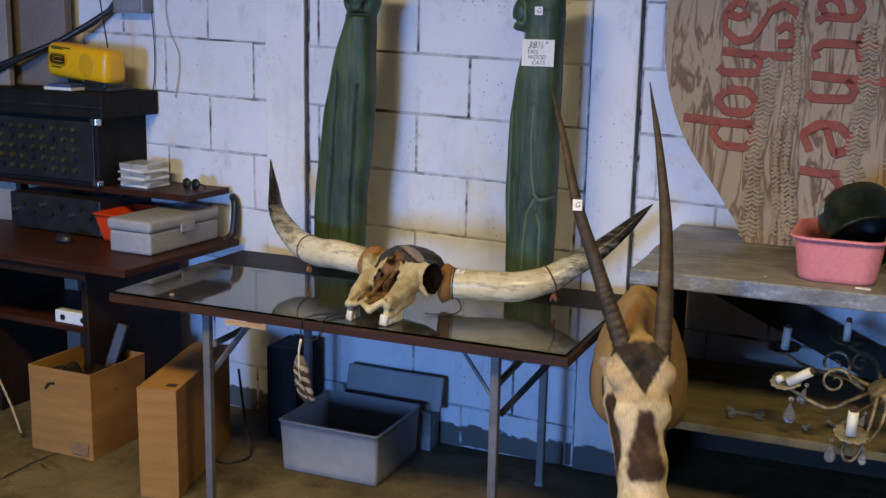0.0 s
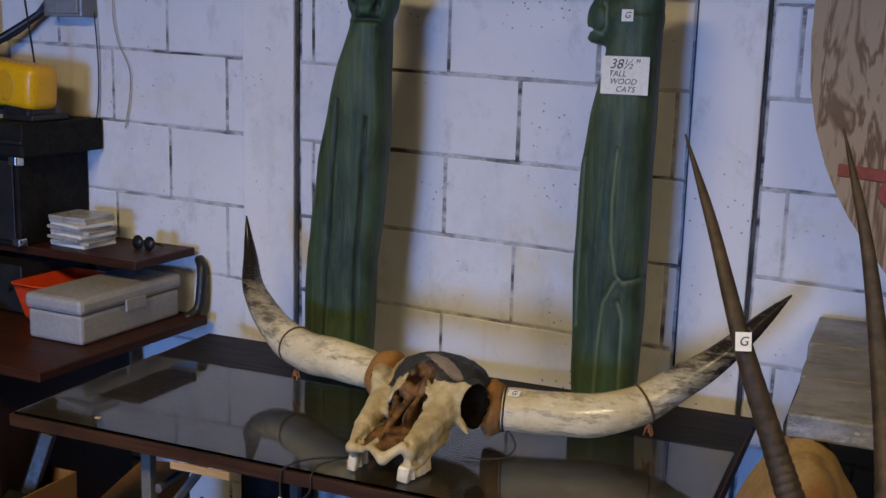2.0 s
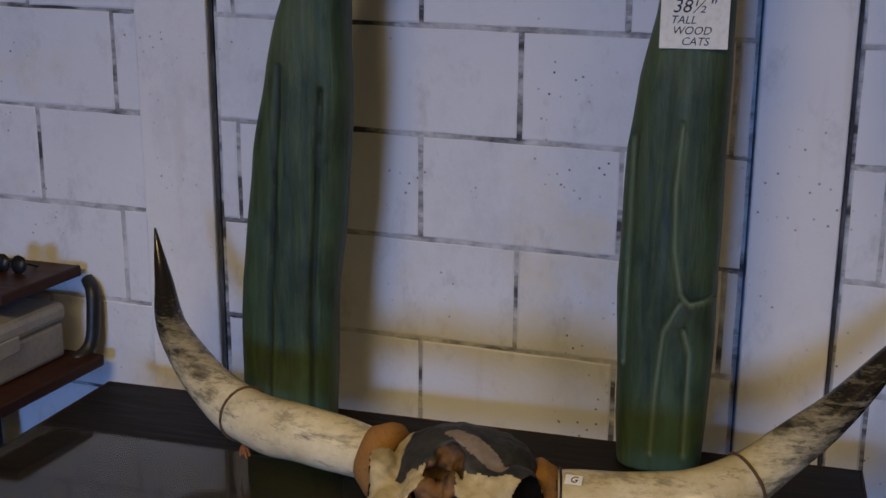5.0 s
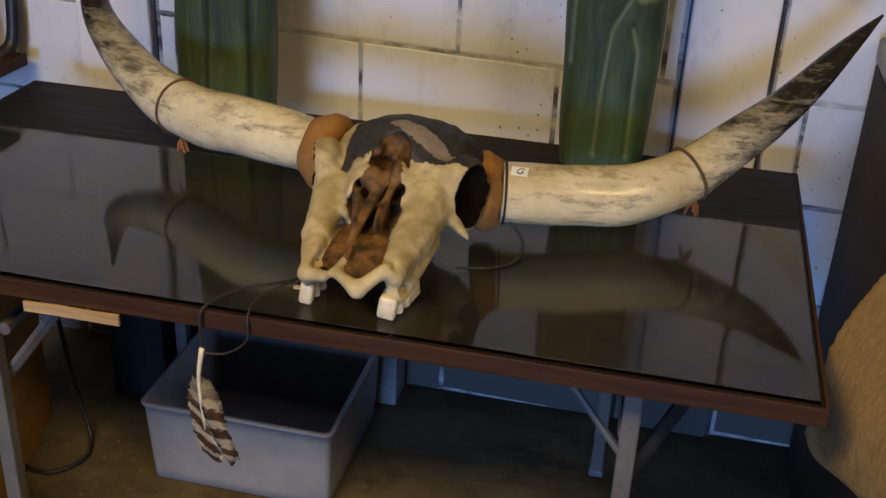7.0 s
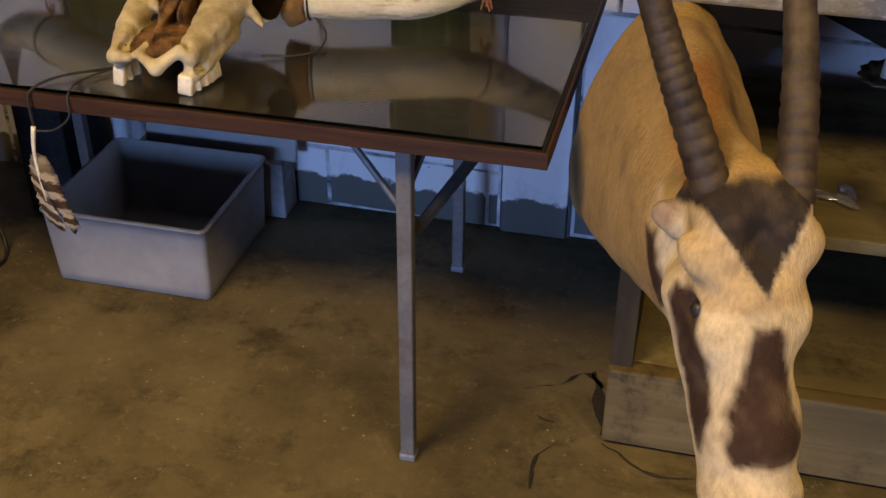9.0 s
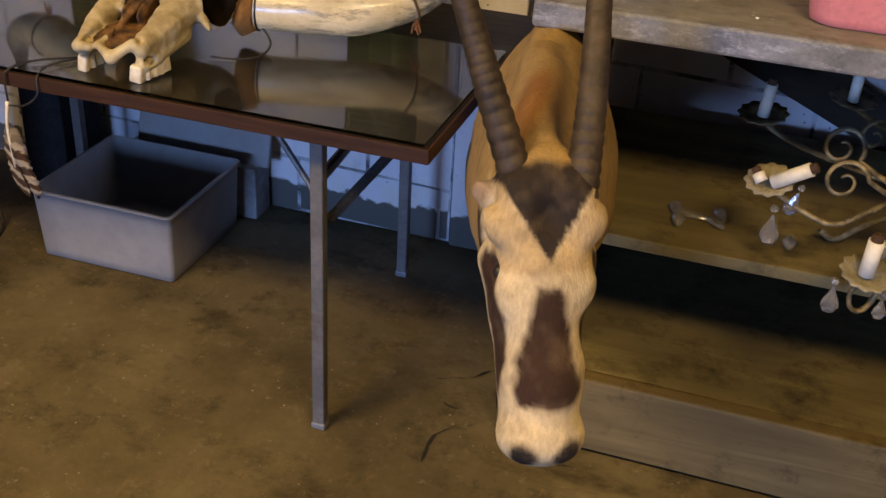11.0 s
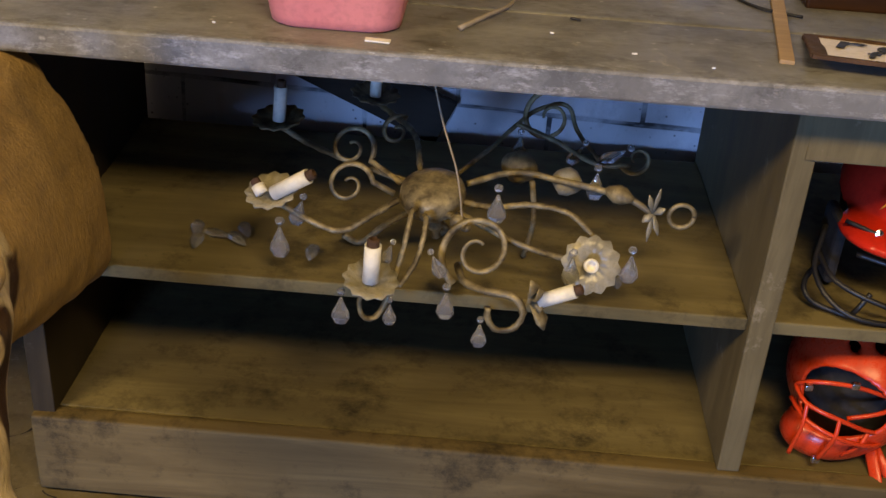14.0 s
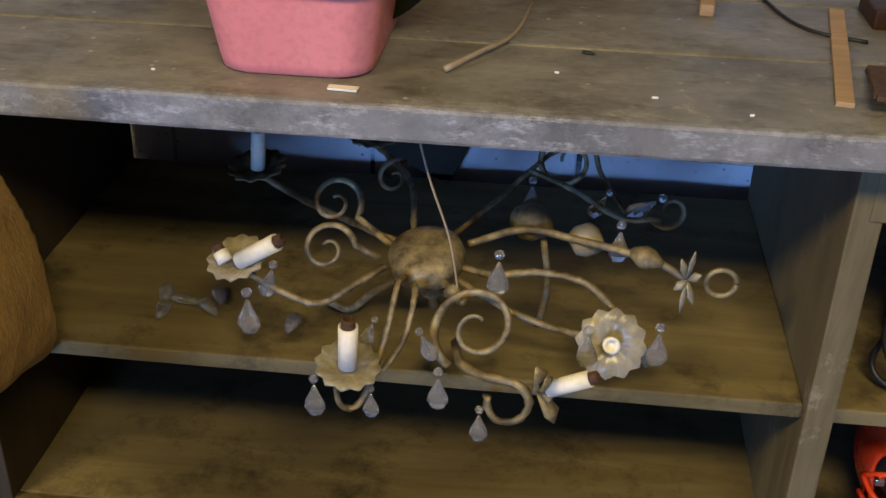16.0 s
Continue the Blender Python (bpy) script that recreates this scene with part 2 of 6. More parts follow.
PINK = plain("pink_plastic", (0.66, 0.20, 0.21), (0.72, 0.25, 0.25), 4, 0.4, bump=0.04)
POT_GREEN = plain("blackish_green_enamel", (0.004, 0.006, 0.004), (0.012, 0.016, 0.007), 9, 0.35, spec=0.25, stain=(0.025, 0.03, 0.018))
STRAP = plain("grey_strap", (0.16, 0.17, 0.15), (0.24, 0.24, 0.21), 20, 0.6)
BONE = plain("aged_bone", (0.30, 0.230, 0.115), (0.54, 0.455, 0.28), 16, 0.65, bump=0.9, fine=70, stain=(0.25, 0.175, 0.08))
# inner bone: brown stain, darkened further for the shade of the nose hollow
BONE_IN = plain("stained_shaded_inner_bone", (0.016, 0.007, 0.003), (0.21, 0.100, 0.030), 42, 0.75, bump=0.7, fine=60)
TOOTH = plain("tooth_enamel", (0.58, 0.50, 0.36), (0.74, 0.68, 0.55), 70, 0.35, bump=0.3)
HIDE_DARK = plain("dark_hide", (0.012, 0.012, 0.012), (0.045, 0.043, 0.041), 14, 0.6, bump=0.4)
# matte black puts the shade of the eye sockets into their colour
SOCKET = plain("shaded_socket_black", (0.006, 0.004, 0.003), (0.016, 0.011, 0.007), 30, 1.0, bump=0.5, spec=0.0)
SUEDE = plain("tan_suede", (0.24, 0.11, 0.028), (0.33, 0.16, 0.045), 16, 0.9, bump=0.5, fine=200)
BARE_PATCH = plain("grey_bare_patch", (0.20, 0.16, 0.14), (0.27, 0.22, 0.19), 24, 0.5)
RUST_THREAD = plain("rust_thread", (0.28, 0.10, 0.03), (0.36, 0.14, 0.05), 60, 0.9)
TWINE = plain("brown_twine", (0.08, 0.045, 0.022), (0.13, 0.075, 0.04), 80, 0.9)
BRASS = plain("tarnished_gilt", (0.075, 0.056, 0.029), (0.33, 0.265, 0.14), 34, 0.55, 0.3, 0.6, stain=(0.17, 0.145, 0.10))
CANDLE = plain("ivory_candle_sleeve", (0.72, 0.68, 0.56), (0.80, 0.76, 0.65), 12, 0.45, bump=0.05)
GLASS_PETAL = plain("dusty_glass_petal", (0.20, 0.18, 0.125), (0.34, 0.31, 0.235), 20, 0.3, bump=0.2)
RED_GLOSS = plain("red_helmet_shell", (0.55, 0.020, 0.012), (0.62, 0.035, 0.018), 5, 0.16, bump=0.02)
FLAME = plain("flame_decal", (0.80, 0.36, 0.03), (0.85, 0.44, 0.06), 30, 0.3)
RED_FRAME = plain("red_mask_paint", (0.60, 0.040, 0.012), (0.68, 0.06, 0.02), 10, 0.3, bump=0.05)
DARK_PAD = plain("black_foam_pad", (0.010, 0.009, 0.009), (0.025, 0.022, 0.02), 40, 0.9, bump=0.4)
SIGN_PAINT = plain("red_brown_sign_paint", (0.20, 0.036, 0.019), (0.27, 0.055, 0.028), 12, 0.65, bump=0.3)
PLATE_CREAM = plain("cream_pink_sign_face", (0.86, 0.77, 0.70), (0.90, 0.82, 0.76), 9, 0.5)
RUST = plain("brown_rust", (0.045, 0.022, 0.011), (0.10, 0.048, 0.022), 18, 0.85, bump=0.5)
BOARD_BROWN = plain("dull_brown_board", (0.17, 0.135, 0.11), (0.23, 0.185, 0.155), 3, 0.7)
BOARD_GREY = plain("grey_brown_board", (0.26, 0.225, 0.20), (0.34, 0.30, 0.27), 3, 0.6)
GREY_BOX = plain("grey_electric_box", (0.20, 0.21, 0.23), (0.27, 0.28, 0.30), 9, 0.5, 0.2)
WIRE_TAN = plain("tan_wire", (0.30, 0.24, 0.15), (0.36, 0.29, 0.2), 30, 0.6)
BLUE_BOOK = plain("blue_book_cover", (0.04, 0.07, 0.16), (0.06, 0.10, 0.22), 12, 0.5)


def glass_mat(name, rough=0.0, tint=(1, 1, 1), ior=1.5, through=1.0):
    k = Mat(name, rough)
    k.b.inputs["Transmission Weight"].default_value = through
    k.b.inputs["IOR"].default_value = ior
    k.color(tint)
    return k.m


GLASS = glass_mat("sheet_glass", 0.03, (0.90, 0.95, 0.92), 1.27)
CRYSTAL = glass_mat("dusty_lead_crystal", 0.06, (0.88, 0.89, 0.91), 1.5, 0.91)


def cow_horn_mat():
    k = Mat("polished_horn", 0.22, 0, 0.5)
    at = k.attr("run").outputs["Fac"]
    n1 = k.noise(7, 6, rough=0.7)
    n2 = k.noise(17, 6, (0.55, 1, 2.6), 0.75, (3, 1, 5))
    col = k.mix(k.band(n1, 0.35, 0.65), (0.52, 0.43, 0.25), (0.76, 0.69, 0.51))
    col = k.mix(k.band(n2, 0.52, 0.68, 0, 0.9), col, (0.085, 0.070, 0.052))
    col = k.mix(k.band(k.noise(34, 5, (0.6, 1, 2.4), 0.7, (8, 2, 1)), 0.55, 0.70, 0, 0.35), col, (0.20, 0.155, 0.10))
    dark = k.band(k.math("ADD", at, k.math("MULTIPLY", k.math("SUBTRACT", n2, 0.5), 0.7)), 0.50, 0.78)
    col = k.mix(dark, col, (0.022, 0.018, 0.014))
    k.color(col)
    k.rough(k.band(n2, 0.3, 0.7, 0.12, 0.32))
    k.bump(n2, 0.15, 0.002)
    return k.m


def green_cat_mat():
    k = Mat("stained_green_wood", 0.5, 0, 0.4)
    grain = k.noise(2.2, 7, (22, 22, 2.2), 0.7, distortion=0.5)
    col = k.mix(k.band(grain, 0.3, 0.7), (0.013, 0.027, 0.011), (0.070, 0.105, 0.045))
    col = k.mix(k.band(k.noise(5, 5, (1, 1, 0.5)), 0.46, 0.66, 0, 0.75), col, (0.050, 0.110, 0.082))
    col = k.mix(k.band(k.noise(9, 5, (1, 1, 0.4), offset=(7, 3, 2)), 0.55, 0.75, 0, 0.6), col, (0.12, 0.13, 0.05))
    col = k.mix(k.band(k.noise(11, 6, (1, 1, 0.5), 0.7, (1, 5, 9)), 0.48, 0.68, 0, 0.7), col, (0.008, 0.017, 0.008))
    # cut paints darkness into the carved grooves; negative cut paints pale lines
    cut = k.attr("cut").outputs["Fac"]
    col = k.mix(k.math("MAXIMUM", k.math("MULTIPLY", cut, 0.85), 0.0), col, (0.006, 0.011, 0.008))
    col = k.mix(k.math("MAXIMUM", k.math("MULTIPLY", cut, -0.8), 0.0), col, (0.15, 0.20, 0.13))
    k.color(col)
    k.bump(grain, 0.8, 0.005)
    k.bump(k.noise(26, 5, (1, 1, 0.4)), 0.5, 0.004)
    return k.m


def fur_mat():
    k = Mat("short_coat", 0.85, 0, 0.25)
    coat = k.attr("coat").outputs["Color"]
    hair = k.noise(160, 4, (1, 1, 0.35), 0.7)
    patch = k.noise(14, 5)
    shade = k.mix(0.5, coat, (0.01, 0.006, 0.003))
    col = k.mix(k.band(hair, 0.4, 0.75, 0, 0.6), coat, shade)
    col = k.mix(k.band(patch, 0.50, 0.75, 0, 0.5), col, shade)
    k.color(col)
    k.bump(hair, 0.7, 0.004)
    k.bump(patch, 0.5, 0.008)
    return k.m


def antelope_horn_mat():
    k = Mat("ringed_dark_horn", 0.6, 0, 0.35)
    n = k.noise(30, 6, rough=0.7)
    k.color(k.mix(k.band(n, 0.35, 0.7), (0.018, 0.012, 0.007), (0.070, 0.047, 0.028)))
    k.bump(n, 0.5, 0.003)
    return k.m


def carved_board_mat():
    """Pine ply: wide cathedral grain on the flat, close chevron tool marks in the carved ground."""
    k = Mat("carved_pine_board", 0.6, 0, 0.3)
    grain = k.noise(1.0, 4, (14, 14, 0.9), 0.55, distortion=0.7)
    line = k.math("PINGPONG", k.math("MULTIPLY", grain, 6.0), 0.5)
    col = k.mix(k.band(line, 0.05, 0.24), (0.13, 0.075, 0.038), (0.33, 0.25, 0.165))
    col = k.mix(k.band(k.noise(2.5, 5), 0.4, 0.7, 0, 0.6), col, (0.27, 0.205, 0.135))
    col = k.mix(k.band(k.noise(2.2, 5, (9, 9, 1.4), 0.6, (2, 6, 3)), 0.60, 0.70, 0, 0.85), col, (0.085, 0.048, 0.026))
    k.color(col)
    k.bump(line, 0.2, 0.003)
    return k.m


def feather_mat():
    k = Mat("barred_feather", 0.8)
    z = k.axis(2)
    skew = k.math("ADD", k.math("MULTIPLY", z, 36.0), k.math("MULTIPLY", k.axis(0), 16.0))
    wob = k.math("ADD", skew, k.math("MULTIPLY", k.noise(45, 4), 1.1))
    col = k.mix(k.band(k.math("PINGPONG", wob, 0.5), 0.24, 0.34), (0.085, 0.042, 0.022), (0.56, 0.47, 0.35))
    downy = k.band(z, -0.150, -0.118)
    col = k.mix(k.math("MULTIPLY", downy, 0.85), col, (0.30, 0.25, 0.20))
    k.color(col)
    k.bump(k.noise(220, 3, (1, 1, 0.3)), 0.5, 0.002)
    return k.m


COW_HORN = cow_horn_mat()
GREEN = green_cat_mat()
FUR = fur_mat()
RING_HORN = antelope_horn_mat()
CARVED = carved_board_mat()
CHISEL = plain("pale_chiselled_pine", (0.30, 0.225, 0.145), (0.40, 0.31, 0.205), 9, 0.7, bump=0.2)
FEATHER = feather_mat()

# ---- building helpers ----
ROOT = {}


def thing(name, label, category, at=(0, 0, 0), group="", kind=""):
    ob = tagged(new(name), label, category, group, kind)
    ob.location = at
    ob.empty_display_size = 0.05
    ROOT[ob] = Vector(at)
    return ob


def mesh_of(name, bm, material, shift=Vector((0, 0, 0)), smooth=False):
    bmesh.ops.recalc_face_normals(bm, faces=bm.faces)
    bmesh.ops.translate(bm, verts=bm.verts, vec=-shift)
    me = bpy.data.meshes.new(name)
    bm.to_mesh(me)
    bm.free()
    if smooth:
        me.shade_smooth()
    for mt in material if isinstance(material, (list, tuple)) else (material,):
        me.materials.append(mt)
    return me


def part(name, bm, material, parent, label="", smooth=False):
    """One mesh object, given in world metres, under a thing or a part."""
    at = ROOT.get(parent, Vector((0, 0, 0)))
    ob = new(name, mesh_of(name, bm, material, at, smooth))
    ob.parent = parent
    ROOT[ob] = at
    return tagged(ob, label)


def lone(name, bm, material, label, category, at=(0, 0, 0), smooth=False, group="", kind=""):
    """A thing that is one mesh."""
    ob = new(name, mesh_of(name, bm, material, Vector(at), smooth))
    ob.location = at
    ROOT[ob] = Vector(at)
    return tagged(ob, label, category, group, kind)


def box(x0, x1, y0, y1, z0, z1, bevel=0.0, bm=None, m=None, seg=2):
    own = bmesh.new()
    bmesh.ops.create_cube(own, size=1)
    bmesh.ops.transform(own, matrix=Matrix.Translation(((x0 + x1) / 2, (y0 + y1) / 2, (z0 + z1) / 2)) @ Matrix.Diagonal((x1 - x0, y1 - y0, z1 - z0, 1)), verts=own.verts)
    if bevel:
        bmesh.ops.bevel(own, geom=own.edges[:] + own.verts[:], offset=bevel, segments=seg, affect="EDGES", profile=0.5)
    if m is not None:
        bmesh.ops.transform(own, matrix=m, verts=own.verts)
    return join(bm, own)


def join(bm, own):
    if bm is None:
        return own
    me = bpy.data.meshes.new("tmp")
    own.to_mesh(me)
    own.free()
    bm.from_mesh(me)
    bpy.data.meshes.remove(me)
    return bm


def worn(bm, cuts, amount, scale=9.0, seed=0.0):
    """Cut finely and push the surface about a little, for old uneven boards."""
    if cuts:
        bmesh.ops.subdivide_edges(bm, edges=[e for e in bm.edges if e.calc_length() > 0.08], cuts=cuts, use_grid_fill=True)
    for v in bm.verts:
        v.co += noise.noise_vector(v.co * scale + Vector((seed, 0, 0))) * amount
    return bm


def spline(points, n):
    """Catmull-Rom through the points (any tuples), n samples."""
    p = np.array(points, float)
    p = np.vstack([2 * p[0] - p[1], p, 2 * p[-1] - p[-2]])
    out = []
    for s in np.linspace(0, len(points) - 1, n):
        i = min(int(s), len(points) - 2)
        t = s - i
        a, b, c, d = p[i:i + 4]
        out.append(0.5 * (2 * b + (c - a) * t + (2 * a - 5 * b + 4 * c - d) * t * t + (3 * b - a - 3 * c + d) * t ** 3))
    return np.array(out)


def tube(path, radii, sides=10, bm=None, flat=1.0, cap=True, ripple=None, run=None):
    """A tube along a path; radii a number or one for each point; ripple(s, angle) scales the radius."""
    bm = bm or bmesh.new()
    path = [Vector(p[:3]) for p in path]
    n = len(path)
    rad = [radii] * n if isinstance(radii, (int, float)) else list(radii)
    layer = (bm.verts.layers.float.get("run") or bm.verts.layers.float.new("run")) if run else None
    side = None
    rings = []
    for i, p in enumerate(path):
        d = (path[min(i + 1, n - 1)] - path[max(i - 1, 0)]).normalized()
        if side is None:
            side = d.orthogonal().normalized()
        side = (side - d * side.dot(d)).normalized()
        up = d.cross(side)
        ring = []
        for j in range(sides):
            a = 2 * math.pi * j / sides
            r = rad[i] * (ripple(i / (n - 1), a) if ripple else 1)
            v = bm.verts.new(p + side * (r * math.cos(a)) + up * (r * flat * math.sin(a)))
            if layer:
                v[layer] = i / (n - 1)
            ring.append(v)
        rings.append(ring)
    for a, b in zip(rings, rings[1:]):
        for j in range(sides):
            bm.faces.new((a[j], a[(j + 1) % sides], b[(j + 1) % sides], b[j]))
    if cap:
        bm.faces.new(rings[0][::-1])
        bm.faces.new(rings[-1])
    return bm


def lathe(profile, m=Matrix(), sides=24, bm=None, petals=0, depth=0.0):
    """Turn (radius, height) pairs round z; petals scallop the rim by depth."""
    bm = bm or bmesh.new()
    rings = []
    for r, h in profile:
        ring = []
        for j in range(sides):
            a = 2 * math.pi * j / sides
            k = r * (1 + depth * math.cos(petals * a)) if petals else r
            ring.append(bm.verts.new(m @ Vector((k * math.cos(a), k * math.sin(a), h))))
        rings.append(ring)
    for a, b in zip(rings, rings[1:]):
        for j in range(sides):
            bm.faces.new((a[j], a[(j + 1) % sides], b[(j + 1) % sides], b[j]))
    if profile[0][0] > 1e-6:
        bm.faces.new(rings[0][::-1])
    if profile[-1][0] > 1e-6:
        bm.faces.new(rings[-1])
    bmesh.ops.remove_doubles(bm, verts=bm.verts, dist=1e-6)
    return bm


def lettering(text, size, depth=0.0006, shear=0.0, bold=0.0, space=1.0):
    """A bmesh of text in the built-in font, centred on the origin in the xy plane."""
    cu = bpy.data.curves.new("text", "FONT")
    cu.body, cu.size, cu.extrude, cu.shear, cu.offset, cu.space_character = text, size, depth, shear, bold, space
    cu.align_x, cu.align_y, cu.resolution_u = "CENTER", "CENTER", 4
    ob = bpy.data.objects.new("text", cu)
    me = ob.to_mesh()
    bm = bmesh.new()
    bm.from_mesh(me)
    ob.to_mesh_clear()
    bpy.data.objects.remove(ob)
    bpy.data.curves.remove(cu)
    return bm


def moved(bm, m):
    bmesh.ops.transform(bm, matrix=m, verts=bm.verts)
    return bm


# solids by distance fields, meshed on a grid
def ball(p, c, r):
    q = (p - np.array(c)) / np.array(r, float)
    k0 = np.linalg.norm(q, axis=-1)
    k1 = np.linalg.norm(q / np.array(r, float), axis=-1) + 1e-9
    return k0 * (k0 - 1) / k1


def cone(p, a, b, ra, rb):
    a, b = np.array(a, float), np.array(b, float)
    ab = b - a
    t = np.clip(((p - a) @ ab) / (ab @ ab), 0, 1)
    return np.linalg.norm(p - a - t[..., None] * ab, axis=-1) - (ra + (rb - ra) * t)


def fuse(a, b, k):
    h = np.clip(0.5 + 0.5 * (b - a) / k, 0, 1)
    return b + (a - b) * h - k * h * (1 - h)


def carve(a, b, k):
    return -fuse(-a, b, k)


def solid(fn, lo, hi, step):
    """Surface nets over fn < 0. Returns vertices and quads."""
    lo, hi = np.array(lo, float), np.array(hi, float)
    n = np.ceil((hi - lo) / step).astype(int) + 1
    grid = np.stack(np.meshgrid(*[np.arange(k) for k in n], indexing="ij"), -1)
    v = fn(lo + grid * step)
    cells = n - 1
    acc, cnt = np.zeros((*cells, 3)), np.zeros(cells)
    corner = lambda o: v[o[0]:o[0] + cells[0], o[1]:o[1] + cells[1], o[2]:o[2] + cells[2]]
    offs = [(i, j, k) for i in (0, 1) for j in (0, 1) for k in (0, 1)]
    for o in offs:
        for ax in range(3):
            if o[ax]:
                continue
            e = list(o)
            e[ax] = 1
            a, b = corner(o), corner(e)
            hit = (a < 0) != (b < 0)
            t = np.where(hit, a / np.where(hit, a - b, 1), 0)
            pos = np.array(o, float) + t[..., None] * (np.array(e) - np.array(o))
            acc += pos * hit[..., None]
            cnt += hit
    act = cnt > 0
    idx = np.full(cells, -1)
    idx[act] = np.arange(act.sum())
    verts = lo + step * (np.argwhere(act) + acc[act] / cnt[act][:, None])
    quads = []
    for ax in range(3):
        o1, o2 = [(1, 2), (2, 0), (0, 1)][ax]
        s0, s1 = [slice(None)] * 3, [slice(None)] * 3
        s0[ax], s1[ax] = slice(0, -1), slice(1, None)
        a, b = v[tuple(s0)] < 0, v[tuple(s1)] < 0
        w = np.argwhere(a != b)
        w = w[(w[:, o1] > 0) & (w[:, o2] > 0) & (w[:, o1] < cells[o1]) & (w[:, o2] < cells[o2])]
        d1, d2 = np.eye(3, dtype=int)[o1], np.eye(3, dtype=int)[o2]
        q = np.stack([idx[tuple((w - d1 - d2).T)], idx[tuple((w - d2).T)], idx[tuple(w.T)], idx[tuple((w - d1).T)]], 1)
        flip = ~a[tuple(w.T)]
        q[flip] = q[flip][:, ::-1]
        quads.append(q)
    return verts, np.vstack(quads)


def solid_object(name, verts, quads, materials, at, parent=None, values=None, key="", faces=None):
    at = np.array(at, float)
    me = bpy.data.meshes.new(name)
    me.from_pydata((verts - at).tolist(), [], quads.tolist())
    for mt in materials:
        me.materials.append(mt)
    if faces is not None:
        me.polygons.foreach_set("material_index", faces.astype(np.int32))
    if values is not None:
        if values.ndim == 1:
            me.attributes.new(key, "FLOAT", "POINT").data.foreach_set("value", values.astype(np.float32))
        else:
            full = np.concatenate([values, np.ones((len(values), 1))], 1).astype(np.float32)
            me.attributes.new(key, "FLOAT_COLOR", "POINT").data.foreach_set("color", full.ravel())
    me.shade_smooth()
    me.update()
    ob = new(name, me)
    if parent:
        ob.parent = parent
    else:
        ob.location = at
    ROOT[ob] = Vector(at)
    return ob


def wobble(p, scale, amount):
    """Cheap smooth unevenness for the distance fields."""
    x, y, z = (p * scale)[..., 0], (p * scale)[..., 1], (p * scale)[..., 2]
    return amount * (np.sin(1.7 * x + 2.1 * np.sin(y)) * np.sin(1.3 * y + 1.9 * np.sin(z)) + 0.5 * np.sin(3.1 * z + 2.3 * np.sin(2.2 * x)))

# ---- the room ----
def slab(name, x0, x1, y0, y1, z0, z1, material, label, category):
    return lone(name, box(x0, x1, y0, y1, z0, z1), material, label, category, kind="structure")


slab("floor", -4.6, 3.0, -7.3, 3.9, -0.15, 0.0, FLOOR, "stained bare brown concrete floor", "floor")
# ceiling, side walls and rear wall are unseen, added to enclose the room
slab("ceiling", -4.6, 3.0, -7.3, 3.9, 2.9, 3.0, CEILING, "unseen dark ceiling closing the room", "ceiling")
slab("wall_west", -4.7, -4.5, -7.3, 3.9, 0, 2.9, UNSEEN_WALL, "unseen dark side wall closing the room", "wall")
slab("wall_east", 2.9, 3.1, -7.3, 3.9, 0, 2.9, UNSEEN_WALL, "unseen dark side wall closing the room", "wall")
south = thing("wall_south", "unseen dark wall with a doorway opening for daylight", "wall", kind="structure")
part("wall_panel", box(-4.5, -3.0, -7.3, -7.1, 0, 2.9), UNSEEN_WALL, south)
part("wall_panel", box(-1.0, 2.9, -7.3, -7.1, 0, 2.9), UNSEEN_WALL, south)
part("lintel", box(-3.0, -1.0, -7.3, -7.1, 2.1, 2.9), UNSEEN_WALL, south)

wall = thing("wall_north", "white painted concrete block wall with dark cracked joints", "wall", (0, 3.67, 0), kind="structure")
part("mortar", box(-4.5, 2.9, 3.6718, 3.9, 0, 2.9), MORTAR, wall)
for x0, x1, seam_x, top in ((-2.275, -2.108, -2.104, 2.9), (-0.998, -0.838, -0.834, 1.70)):
    part("pilaster", worn(box(x0, x1, 3.652, 3.70, 0, top, 0.004), 3, 0.0012, 6), PILASTER, wall)
    part("seam", worn(box(seam_x - 0.002, seam_x + 0.005, 3.664, 3.69, 0, top), 6, 0.0018, 22), SEAM, wall)
part("seam", worn(box(-1.0030, -1.0, 3.664, 3.69, 0, 1.7), 6, 0.0018, 22, 4.0), SEAM, wall)

# cracks in the slab
def crack(points, width):
    bm = bmesh.new()
    pts = spline(points, 26)
    rows = []
    for i, p in enumerate(pts):
        w = width * (0.35 + 0.65 * abs(noise.noise(Vector((p[0] * 23, p[1] * 23, 0.3)))) * 2) * math.sin(math.pi * (i + 0.6) / 27) ** 0.4
        o = noise.noise_vector(Vector((p[0] * 31, p[1] * 31, 1))) * 0.008
        q = Vector((p[0] + o.x, p[1] + o.y, 0.002))
        rows.append((bm.verts.new(q + Vector((w, w * 0.6, 0))), bm.verts.new(q - Vector((w, w * 0.6, 0)))))
    for a, b in zip(rows, rows[1:]):
        bm.faces.new((a[0], a[1], b[1], b[0]))
    return bm


